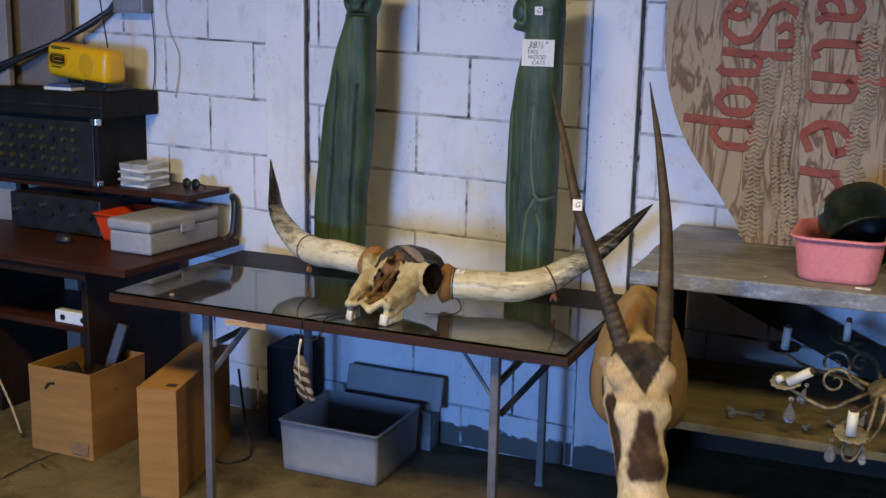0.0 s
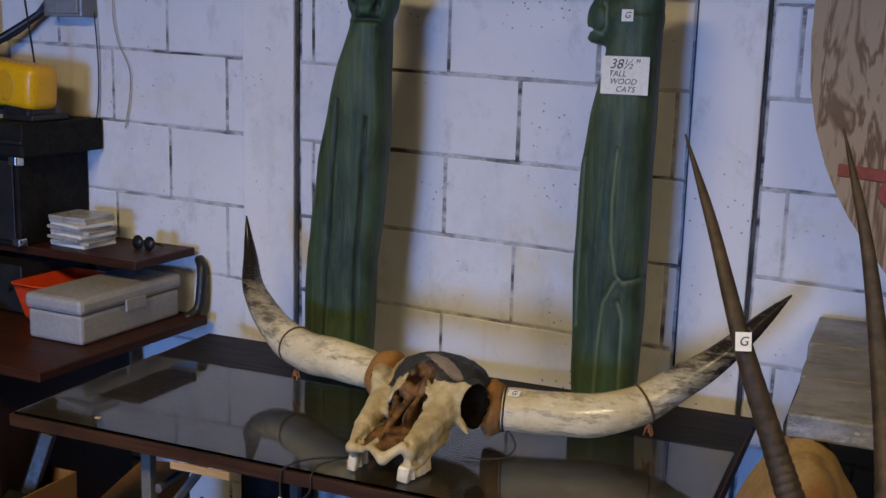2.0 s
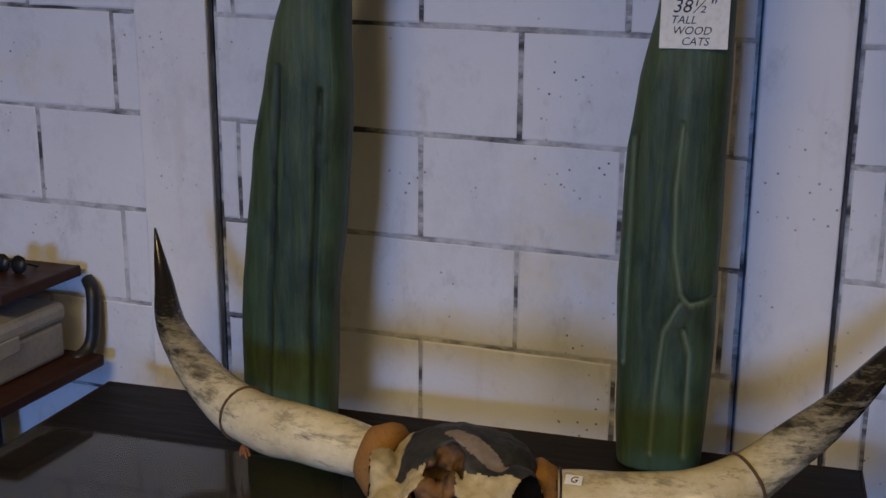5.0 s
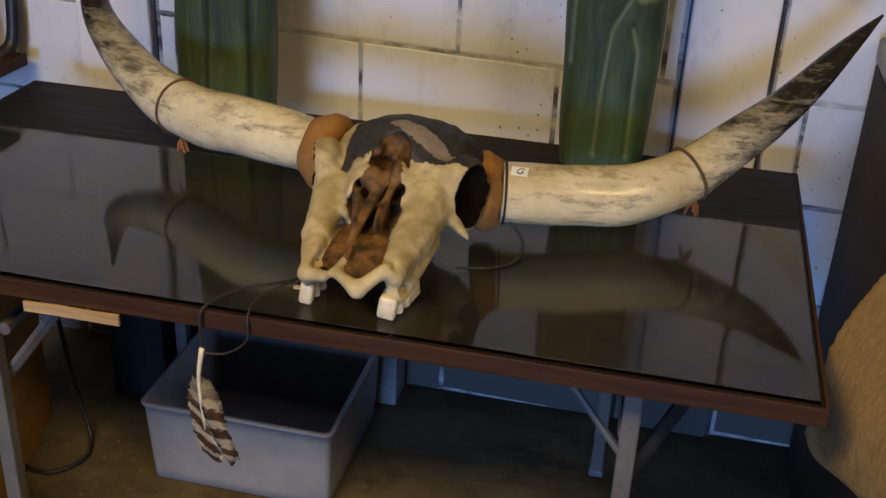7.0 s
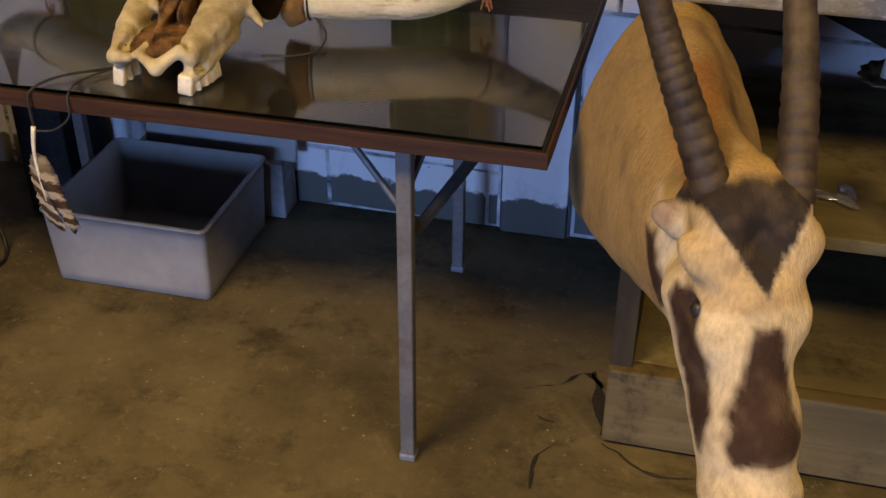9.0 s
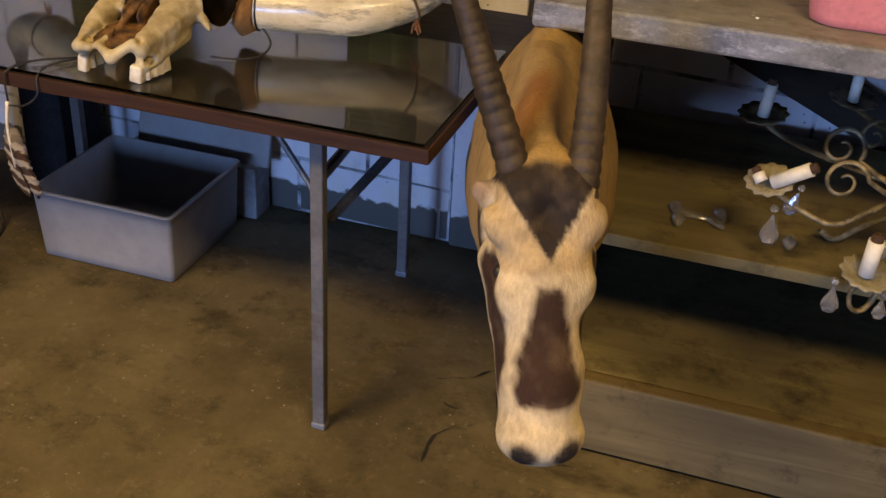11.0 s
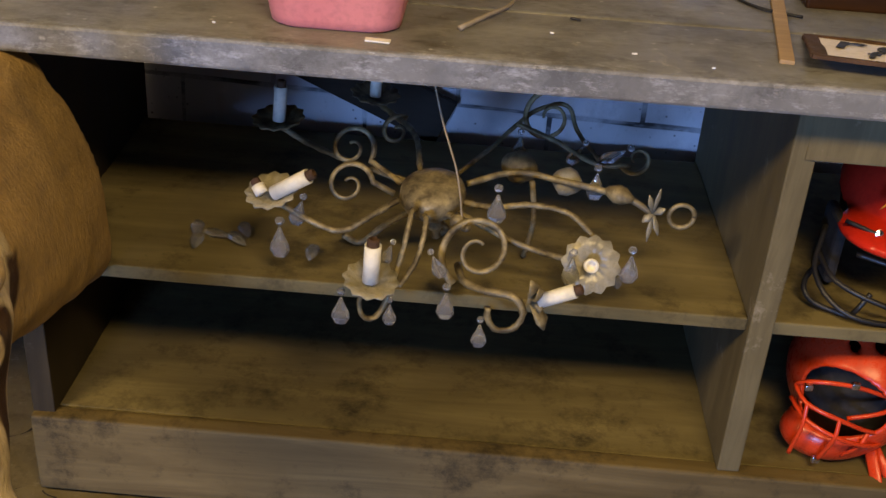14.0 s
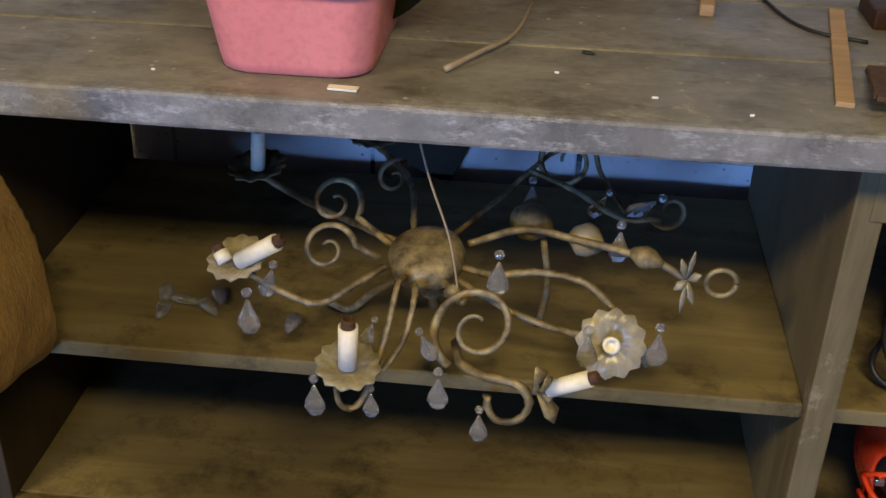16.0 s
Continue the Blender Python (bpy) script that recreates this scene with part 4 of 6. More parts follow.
def side_cat(p):
    f = body(p, [(TZ, -1.200, -1.052), (0.80, -1.207, -1.046), (1.04, -1.213, -1.040), (1.28, -1.206, -1.040), (1.40, -1.19, -1.040), (1.50, -1.168, -1.041), (1.56, -1.160, -1.041), (1.75, -1.158, -1.041)], CAT_Y, 0.060)
    f = np.maximum(f, p[..., 2] - 1.62)
    f = np.maximum(f, TZ - p[..., 2])
    f = fuse(f, ball(p, (-1.108, CAT_Y, 1.625), (0.068, 0.058, 0.062)), 0.015)
    f = fuse(f, ball(p, (-1.166, CAT_Y, 1.612), (0.046, 0.050, 0.058)), 0.015)
    f = fuse(f, ball(p, (-1.085, CAT_Y, 1.655), (0.046, 0.05, 0.038)), 0.015)
    f = fuse(f, ball(p, (-1.172, CAT_Y - 0.036, 1.663), (0.013, 0.012, 0.013)), 0.004)
    f = carve(f, ball(p, (-1.172, CAT_Y - 0.047, 1.663), (0.007, 0.008, 0.007)), 0.002)
    f = fuse(f, ball(p, (-1.182, CAT_Y, 1.570), (0.028, 0.036, 0.014)), 0.008)
    f = carve(f, ball(p, (-1.208, CAT_Y, 1.590), (0.012, 0.05, 0.004)), 0.004)
    return f + 0.0065 * side_cut_all(p) + wobble(p, 9, 0.0012)


for fn, cut, lo, hi, words in (
    (front_cat, front_cut_all, (-1.98, 3.37, TZ - 0.02), (-1.64, 3.54, 1.77), "tall green-stained carved wooden cat facing forward on the table"),
    (side_cat, side_cut_all, (-1.24, 3.37, TZ - 0.02), (-1.00, 3.54, 1.71), "tall green-stained carved wooden cat with head turned aside"),
):
    vs, qs = solid(fn, lo, hi, 0.0048)
    base = ((lo[0] + hi[0]) / 2, CAT_Y, TZ)
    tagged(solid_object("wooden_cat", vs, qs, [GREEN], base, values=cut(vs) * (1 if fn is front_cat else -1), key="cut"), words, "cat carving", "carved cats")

sticker((-1.1025, CAT_Y - 0.0625, 1.491), (0.0, -1, 0.03), 0.108, 0.084, "", 0.02, "price_card", "white paper card with handwritten size taped to the cat", 0, (("38\u00bd\"", 0.024, -0.003, 0.030), ("TALL", 0.003, -0.018, 0.018), ("WOOD", -0.014, -0.004, 0.018), ("CATS", -0.031, 0.002, 0.018)))
sticker((-1.104, CAT_Y - 0.0640, 1.622), (0.04, -1, 0.02), 0.026, 0.026, "G", 0.02)

# ---- the antelope head mount ----
OB = (-0.60, 2.95, 0.70)
mount = thing("antelope_head_mount", "tan and cream antelope head trophy with long ringed horns", "trophy head", OB)
HU, NU = Vector((-0.490, 2.392, 0.835)), Vector((-0.433, 2.272, 0.500))
dv = (NU - HU).normalized()
nv = Vector((0.36, -0.85, 0.34))
nv = (nv - dv * nv.dot(dv)).normalized()
lv = nv.cross(dv).normalized()
D3, N3, L3, H3 = (np.array(v) for v in (dv, nv, lv, HU))


def head_point(u, v, w):
    return tuple(H3 + D3 * u + L3 * v + N3 * w)


def head_local(p):
    q = p - H3
    return q @ D3, q @ L3, q @ N3


def mount_field(p):
    f = cone(p, head_point(-0.01, 0, -0.065), head_point(0.10, 0, -0.062), 0.062, 0.060)
    f = fuse(f, cone(p, head_point(0.09, 0, -0.060), head_point(0.235, 0, -0.052), 0.058, 0.050), 0.03)
    f = fuse(f, cone(p, head_point(0.23, 0, -0.054), head_point(0.305, 0, -0.052), 0.051, 0.054), 0.03)
    f = fuse(f, cone(p, head_point(0.09, 0, -0.125), head_point(0.275, 0, -0.080), 0.055, 0.040), 0.03)
    for s in (-1, 1):
        # bony brow from the outer corner in to the middle of the forehead
        f = fuse(f, cone(p, head_point(0.028, s * 0.062, -0.034), head_point(0.082, s * 0.014, -0.016), 0.020, 0.014), 0.010)
        f = fuse(f, cone(p, head_point(0.040, s * 0.060, -0.036), head_point(0.014, s * 0.074, -0.040), 0.014, 0.007), 0.010)
        f = fuse(f, ball(p, head_point(0.120, s * 0.046, -0.040), (0.018, 0.018, 0.03)), 0.02)
        f = fuse(f, cone(p, head_point(-0.01, s * 0.034, -0.03), head_point(0.02, s * 0.036, -0.03), 0.028, 0.027), 0.02)
        f = carve(f, ball(p, head_point(0.088, s * 0.072, -0.050), (0.018, 0.018, 0.015)), 0.006)
        f = carve(f, cone(p, head_point(0.312, s * 0.040, -0.004), head_point(0.350, s * 0.018, -0.020), 0.013, 0.010), 0.005)
    for s in (-1, 1):
        f = fuse(f, cone(p, head_point(0.085, s * 0.040, -0.095), head_point(0.215, s * 0.024, -0.085), 0.040, 0.030), 0.02)
        f = fuse(f, ball(p, head_point(0.318, s * 0.020, -0.045), (0.038, 0.042, 0.030)), 0.02)
    # hollow between the horns
    f = carve(f, ball(p, head_point(0.018, 0.0, 0.008), (0.022, 0.022, 0.024)), 0.010)
    f = carve(f, cone(p, head_point(0.345, -0.05, -0.072), head_point(0.345, 0.05, -0.072), 0.004, 0.004), 0.004)
    # neck, an oval swelling towards the flat back
    s = np.clip((p[..., 1] - 2.46) / 0.51, 0, 1)
    cx, cz = -0.530 - 0.095 * s, 0.735 - 0.060 * s
    bulge = s * (1 - 0.25 * s) / 0.75
    rz = 0.105 + 0.120 * bulge
    rise = np.clip((p[..., 2] - cz) / rz, -1, 1)
    rx = (0.068 + 0.068 * bulge) * (1 - 0.45 * s * np.clip(rise, 0, 1)) * (1 + 0.18 * s * np.clip(-rise, 0, 1))
    neck = (np.sqrt(((p[..., 0] - cx) / rx) ** 2 + np.abs((p[..., 2] - cz) / rz) ** (2 + 3 * s * (rise < 0))) - 1) * np.minimum(rx, rz)
    neck = np.maximum(neck, 2.47 - p[..., 1])
    f = fuse(f, neck, 0.035)
    # mane ridge and broken ear
    f = fuse(f, cone(p, (-0.535, 2.50, 0.86), (-0.605, 2.80, 0.880), 0.020, 0.020), 0.03)
    f = fuse(f, cone(p, head_point(0.005, -0.055, -0.10), head_point(-0.006, -0.074, -0.100), 0.024, 0.017), 0.012)
    f = carve(f, ball(p, head_point(-0.006, -0.086, -0.088), (0.010, 0.010, 0.013)), 0.006)
    f = np.maximum(f, p[..., 1] - 2.945)
    return f + wobble(p, 18, 0.0022)


vs, qs = solid(mount_field, (-0.82, 2.20, 0.42), (-0.33, 2.96, 0.98), 0.0062)
u, v, w = head_local(vs)
jit = wobble(vs, 70, 0.006) + wobble(vs, 25, 0.006)
cream, tan, brown, black = np.array((0.60, 0.48, 0.30)), np.array((0.36, 0.235, 0.098)), np.array((0.040, 0.019, 0.011)), np.array((0.022, 0.016, 0.013))
soft = lambda d, k=0.005: np.clip(0.5 - (d + jit * 0.35) / (2 * k), 0, 1)[:, None]
coat = np.repeat(tan[None], len(vs), 0)
head_zone = soft(np.maximum(-w - 0.165, np.maximum(-0.02 - u, np.abs(v) - 0.2)), 0.02) * (vs[:, 1] < 2.56)[:, None]
coat = coat + (cream - coat) * head_zone
# neck stays tan away from the face
lay = lambda c, m: coat + (np.array(c) - coat) * m
coat = lay(black, soft(np.maximum(u - 0.078 + 1.65 * np.abs(v), -u - 0.05)) * (w > -0.10)[:, None])
brow = np.array((0.46, 0.33, 0.175))
coat = lay(brow, soft(np.maximum(0.080 - u - 1.65 * np.abs(v), np.abs(u - 0.035) - 0.055)) * (w > -0.06)[:, None] * 0.9)
half = np.interp(u, [0.105, 0.14, 0.21, 0.248, 0.274], [0.014, 0.023, 0.039, 0.046, 0.032])
coat = lay(brown, soft(np.maximum(np.abs(v) - half, np.maximum(0.108 - u, u - 0.274 + 0.25 * np.abs(v)))) * (w > -0.075)[:, None])
wide = np.interp(u, [0.06, 0.09, 0.15, 0.22, 0.26], [0.012, 0.024, 0.027, 0.020, 0.006])
stripe = np.maximum(np.abs(w + 0.058) - wide, np.maximum(0.066 - u, u - 0.262))
coat = lay(brown, soft(stripe) * (np.abs(v) > 0.03)[:, None])
coat = lay(brown, soft(np.maximum(np.abs(w + 0.160) - 0.018, np.maximum(0.02 - u, u - 0.12))) * (np.abs(v) > 0.02)[:, None])
coat = lay((0.018, 0.014, 0.013), soft(np.minimum(*[np.linalg.norm(vs - np.array(head_point(0.334, s * 0.029, -0.012)), axis=1) for s in (-1, 1)]) - 0.021, 0.005))
# rubbed grey patches and grime on the neck and muzzle
grime = np.clip(wobble(vs, 31, 1.0) * 0.5 + wobble(vs, 83, 0.6) * 0.5, 0, 1)[:, None]
coat = coat * (1 - 0.45 * grime) + np.array((0.16, 0.11, 0.065)) * 0.45 * grime
coat = lay((0.07, 0.05, 0.04), soft(np.abs(u - 0.347) - 0.006, 0.005) * (w < -0.05)[:, None])
coat = lay((0.24, 0.105, 0.03), soft(ball(vs, (-0.575, 2.58, 0.87), (0.035, 0.14, 0.05)), 0.014) * 0.9)
coat = lay((0.10, 0.06, 0.035), soft(ball(vs, (-0.76, 2.85, 0.61), (0.03, 0.06, 0.07)), 0.02) * 0.7)
coat = lay((0.30, 0.21, 0.14), soft(ball(vs, head_point(-0.008, -0.084, -0.092), (0.022, 0.022, 0.024)), 0.008))
solid_object("head", vs, qs, [FUR], OB, mount, values=coat, key="coat")
for s in (-1, 1):
    part("eye", lathe([(0.0, -0.012), (0.008, -0.009), (0.012, 0.0), (0.008, 0.009), (0.0, 0.012)], Matrix.Translation(head_point(0.095, s * 0.055, -0.048)), 12), BLACK, mount, "black glass eye", smooth=True)

ANT_L = [(-0.532, 2.425, 0.815), (-0.590, 2.440, 0.946), (-0.629, 2.455, 1.035), (-0.683, 2.460, 1.173), (-0.748, 2.545, 1.315), (-0.812, 2.628, 1.436)]
ANT_R = [(-0.460, 2.432, 0.822), (-0.474, 2.510, 0.967), (-0.503, 2.610, 1.115), (-0.541, 2.668, 1.286), (-0.594, 2.750, 1.449)]
for pts in (ANT_L, ANT_R):
    sp = spline(pts, 260)
    rad = np.interp(np.linspace(0, 1, 260), [0, 0.12, 0.5, 0.85, 1], [0.0235, 0.0215, 0.0155, 0.0075, 0.0015])
    part("horn", tube(sp, rad, 14, ripple=lambda s, a: 1 + 0.13 * max(0.0, 1 - s / 0.66) * (abs(math.sin(s * 112 + 0.35 * math.sin(a))) ** 0.6 - 0.75 + 0.12 * math.sin(7 * a + s * 300))), RING_HORN, mount, "dark ringed horn", smooth=True)
sticker((-0.678, 2.442, 1.176), (0.35, -0.85, 0.25), 0.022, 0.026, "G", 0.018)

# ---- bench ----
bench = thing("workbench", "old worn grey wooden workbench with open shelves", "workbench", (0.4, 3.28, 0))
BZ = 0.94
for y0, y1 in ((2.885, 3.125), (3.129, 3.372), (3.376, 3.64)):
    part("top_board", worn(box(-0.655 + 0.008 * math.sin(y0 * 9), 1.75, y0, y1, BZ - 0.047, BZ, 0.006), 5, 0.0022, 12, y0), BENCH_TOP, bench)
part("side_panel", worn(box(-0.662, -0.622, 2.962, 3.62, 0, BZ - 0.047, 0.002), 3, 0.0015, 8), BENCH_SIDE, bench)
part("divider", worn(box(0.578, 0.618, 2.958, 3.62, 0.182, BZ - 0.047, 0.003), 4, 0.0016, 8), BENCH_UPRIGHT, bench)
part("end_panel", box(1.70, 1.74, 2.962, 3.62, 0, BZ - 0.047, 0.002), BENCH_UPRIGHT, bench)
part("shelf", worn(box(-0.622, 0.578, 2.975, 3.60, 0.470, 0.495, 0.003), 4, 0.0014, 8), BENCH_WOOD, bench)
part("shelf", worn(box(0.618, 1.70, 2.970, 3.60, 0.470, 0.495, 0.003), 4, 0.0014, 8, 3.0), BENCH_WOOD, bench)
part("bottom_shelf", worn(box(-0.622, 1.70, 2.985, 3.62, 0.160, 0.180, 0.002), 5, 0.0014, 8), BENCH_WOOD, bench)
part("plinth_board", worn(box(-0.664, 1.74, 2.945, 2.983, 0.010, 0.181, 0.005), 5, 0.0022, 9), PLINTH, bench)
part("drawer_rail", worn(box(0.600, 1.70, 2.955, 2.980, 0.795, 0.890, 0.003), 3, 0.0015, 9), BENCH_UPRIGHT, bench)
# dark sheet added across the back of the lower shelf
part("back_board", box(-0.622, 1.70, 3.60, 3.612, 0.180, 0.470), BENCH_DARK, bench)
part("diagonal_brace", box(-0.34, 0.34, -0.010, 0.010, -0.055, 0.055, 0.003, m=pose(-0.28, 3.635, 0.66, 0, 24, 0)), BENCH_DARK, bench)
part("nail", lathe([(0.0, 0), (0.003, 0), (0.003, 0.002), (0.0, 0.003)], pose(0.735, 2.954, 0.812, 90), 8), STEEL, bench, "bright nail head")

def rim_loop(x, y, z, hw, hd, r, thick):
    """A rolled rim round a rectangular tub."""
    pts = []
    for cx, cy, a0 in ((1, 1, 0), (-1, 1, 90), (-1, -1, 180), (1, -1, 270)):
        for k in range(6):
            a = radians(a0 + 18 * k)
            pts.append((x + cx * (hw - r) + r * math.cos(a), y + cy * (hd - r) + r * math.sin(a), z))
    return tube(pts + pts[:1], thick, 8)


# pink tub with the dark pot
tub = thing("pink_basin", "pink plastic basin on the bench", "basin", (-0.115, 3.10, BZ))


def basin(x, y, z, w, d, h, flare, thick, rim, r=0.045, rows=7):
    """An open rounded-rectangle tub, wider at the rim."""
    bm = bmesh.new()

    def ring(hw, hd, zz, rr):
        out = []
        for cx, cy, a0 in ((1, 1, 0), (-1, 1, 90), (-1, -1, 180), (1, -1, 270)):
            for k in range(7):
                a = radians(a0 + 15 * k)
                out.append(bm.verts.new((x + cx * (hw - rr) + rr * math.cos(a), y + cy * (hd - rr) + rr * math.sin(a), zz)))
        return out
    prof = [(0, 0.006, -0.006), (0, 0, 0.004)] + [(k / rows, 0, 0) for k in range(1, rows + 1)]
    rings = []
    for s, _, inset in prof:
        rings.append(ring(w / 2 + flare * s - max(0, -inset), d / 2 + flare * s - max(0, -inset), z + h * s + (0.004 if inset > 0 else 0), r))
    rings.append(ring(w / 2 + flare + rim, d / 2 + flare + rim, z + h, r + rim))
    rings.append(ring(w / 2 + flare + rim, d / 2 + flare + rim, z + h + 0.005, r + rim))
    rings.append(ring(w / 2 + flare - thick, d / 2 + flare - thick, z + h + 0.005, r - thick))
    rings.append(ring(w / 2 - thick, d / 2 - thick, z + thick, r - thick))
    for a, b in zip(rings, rings[1:]):
        for j in range(len(a)):
            bm.faces.new((a[j], a[(j + 1) % len(a)], b[(j + 1) % len(b)], b[j]))
    bm.faces.new(rings[0][::-1])
    bm.faces.new(rings[-1])
    return bm


part("basin_body", basin(-0.125, 3.09, BZ, 0.195, 0.27, 0.115, 0.016, 0.004, 0.010), PINK, tub, smooth=True)
part("rim", rim_loop(-0.125, 3.09, BZ + 0.1165, 0.1215, 0.159, 0.053, 0.0042), PINK, tub, smooth=True)
pot = thing("dark_pot", "blackish green round pot with a grey strap, tilted in the basin", "pot", (-0.11, 3.10, BZ + 0.01))
pm = pose(-0.085, 3.10, 1.085, 128, 0, 24)
part("pot_body", lathe([(0.0, -0.088), (0.060, -0.085), (0.092, -0.06), (0.106, -0.02), (0.109, 0.03), (0.104, 0.065), (0.108, 0.075), (0.104, 0.082), (0.098, 0.066), (0.100, 0.03), (0.095, -0.02), (0.0, -0.07)], pm, 40), POT_GREEN, pot, smooth=True)
strap_pts = [pm @ Vector((0.110 * math.sin(a), 0.02, -0.100 * math.cos(a) + 0.005)) for a in np.linspace(-1.45, 1.45, 24)]
part("strap", tube(strap_pts, 0.012, 8, flat=0.25), STRAP, pot, "grey strap", smooth=True)

# carved shop sign lying on its side, leaning on the wall
SIGN = pose(0.0, 3.40, BZ + 0.002, -9.0)
sign = thing("carved_shop_sign", "carved pine board sign with red-brown letters standing on end", "sign", SIGN.translation)
outline = [(-0.425, 0.0), (-0.445, 0.05), (-0.475, 0.09), (-0.514, 0.146), (-0.565, 0.21), (-0.609, 0.269), (-0.640, 0.32), (-0.668, 0.378), (-0.695, 0.455), (-0.715, 0.544), (-0.724, 0.65), (-0.724, 1.05), (0.34, 1.05), (0.34, 0.0)]
bm = bmesh.new()
loop = [bm.verts.new(SIGN @ Vector((x, 0, z))) for x, z in outline]
face = bm.faces.new(loop)
ex = bmesh.ops.extrude_face_region(bm, geom=[face])
bmesh.ops.translate(bm, verts=[g for g in ex["geom"] if isinstance(g, bmesh.types.BMVert)], vec=SIGN.to_3x3() @ Vector((0, 0.022, 0)))
part("board", bm, CARVED, sign)
# chiselled chevron ground: rows of small raised ridges beside and below the words
for x0, x1, z0, z1, wd in ((-0.418, -0.400, 0.02, 0.56, 0.070), (-0.345, -0.345, 0.03, 0.52, 0.030), (-0.130, -0.115, 0.05, 0.66, 0.075), (-0.305, -0.310, 0.02, 0.21, 0.050), (-0.02, 0.0, 0.05, 0.80, 0.06), (-0.315, -0.318, 0.22, 0.92, 0.028)):
    bm = bmesh.new()
    k = 0
    z = z0
    while z < z1:
        cx = x0 + (x1 - x0) * (z - z0) / (z1 - z0) + 0.008 * math.sin(z * 17)
        wk = wd * (0.8 + 0.25 * math.sin(k * 0.9 + x0 * 30))
        path = [SIGN @ Vector((cx + wk * t, -0.0012 - 0.003 * math.sin(math.pi * (t + 0.5)), z + 0.010 * (1 - abs(t) * 4 if abs(t) < 0.25 else abs(t) * 2 - 0.5) + 0.002 * math.sin(k * 2.1))) for t in np.linspace(-0.5, 0.5, 9)]
        tube(path, [0.0012, 0.0042, 0.0050, 0.0046, 0.0054, 0.0046, 0.0050, 0.0040, 0.001], 6, bm)
        z += 0.0132 + 0.002 * math.sin(k * 2.1)
        k += 1
    tagged(part("chiselled_ground", bm, CHISEL, sign, "rows of chisel marks"), kind="stuff")

# old-style letters as broad pen strokes: along the word, up the letter, in x-heights
GLYPH = {
    "S": [[(1.05, 1.30), (1.02, 1.62), (0.72, 1.80), (0.30, 1.72), (0.10, 1.40), (0.28, 1.08), (0.62, 0.92), (0.98, 0.70), (1.08, 0.36), (0.82, 0.04), (0.40, 0.02), (0.12, 0.26), (0.20, 0.52)], [(0.72, 1.80), (0.60, 1.45), (0.78, 1.25)], [(0.40, 0.02), (0.50, 0.36), (0.36, 0.56)]],
    "h": [[(0.0, -0.04), (0.02, 0.6), (0.0, 1.82)], [(0.02, 0.78), (0.24, 1.0), (0.46, 0.92), (0.50, 0.5), (0.52, 0.12), (0.40, -0.06)]],
    "o": [[(0.04, 0.25), (0.02, 0.72), (0.28, 0.98), (0.56, 0.76), (0.56, 0.26), (0.30, 0.02), (0.04, 0.25)]],
    "p": [[(0.0, -0.82), (0.02, 0.2), (0.0, 1.02)], [(0.02, 0.84), (0.30, 1.0), (0.58, 0.80), (0.58, 0.24), (0.32, 0.0), (0.02, 0.16)]],
    "a": [[(0.04, 0.78), (0.26, 1.0), (0.52, 0.86), (0.52, 0.16), (0.68, 0.0)], [(0.52, 0.58), (0.22, 0.52), (0.04, 0.28), (0.20, 0.02), (0.52, 0.20)]],
    "t": [[(0.20, 1.42), (0.20, 0.6), (0.22, 0.18), (0.40, 0.0), (0.60, 0.10)], [(-0.08, 0.98), (0.30, 0.94), (0.58, 1.02)]],
    "e": [[(0.06, 0.46), (0.40, 0.58), (0.62, 0.68), (0.52, 0.90), (0.30, 1.0), (0.04, 0.74), (0.04, 0.30), (0.28, 0.0), (0.66, 0.20)]],
    "r": [[(0.0, 0.0), (0.02, 0.5), (0.0, 1.0)], [(0.02, 0.74), (0.26, 1.0), (0.50, 0.86)]],
}


def pen_letter(letter, base_x, start_z, high):
    """One letter lying with its top to the right, drawn by a flat pen held aslant."""
    bm = bmesh.new()
    for stroke in GLYPH[letter]:
        pts = [np.array(a) + (np.array(b) - np.array(a)) * t for a, b in zip(stroke, stroke[1:]) for t in (0.08, 0.35, 0.65, 0.92)]
        rows = []
        for i, (a, b) in enumerate(pts):
            da, db = pts[min(i + 1, len(pts) - 1)] - pts[max(i - 1, 0)]
            ln = math.hypot(da, db) + 1e-9
            pen = 0.060 + 0.038 * abs(db / ln)
            na, nb = -db / ln * pen, da / ln * pen
            put = lambda p, q, y: bm.verts.new(SIGN @ Vector((base_x + q * high, y, start_z - p * high - 0.06 * q * high)))
            rows.append((put(a - na, b - nb, -0.0055), put(a + na, b + nb, -0.0055), put(a + na * 1.12, b + nb * 1.12, 0.001), put(a - na * 1.12, b - nb * 1.12, 0.001)))
        for p, q in zip(rows, rows[1:]):
            for j in range(4):
                bm.faces.new((p[j], p[(j + 1) % 4], q[(j + 1) % 4], q[j]))
        bm.faces.new(rows[0][::-1])
        bm.faces.new(rows[-1])
    return bm


for letter, base_x, start_z, high in (("S", -0.545, 0.745, 0.125), ("h", -0.545, 0.578, 0.122), ("o", -0.548, 0.468, 0.128), ("p", -0.548, 0.365, 0.125), ("a", -0.274, 0.755, 0.125), ("t", -0.274, 0.640, 0.130), ("h", -0.276, 0.515, 0.130), ("e", -0.282, 0.378, 0.140), ("r", -0.286, 0.232, 0.125)):
    part("letter", pen_letter(letter, base_x, start_z, high), SIGN_PAINT, sign, "red-brown painted old-style letter")

# things lying on the bench top
lone("dry_twig", tube(spline([(0.061, 3.00, BZ + 0.006), (0.10, 3.055, BZ + 0.012), (0.14, 3.14, BZ + 0.010), (0.158, 3.30, BZ + 0.006)], 16), np.linspace(0.0045, 0.002, 16), 7), WIRE_TAN, "thin dry yellow twig on the bench", "twig", (0.1, 3.1, BZ), True)
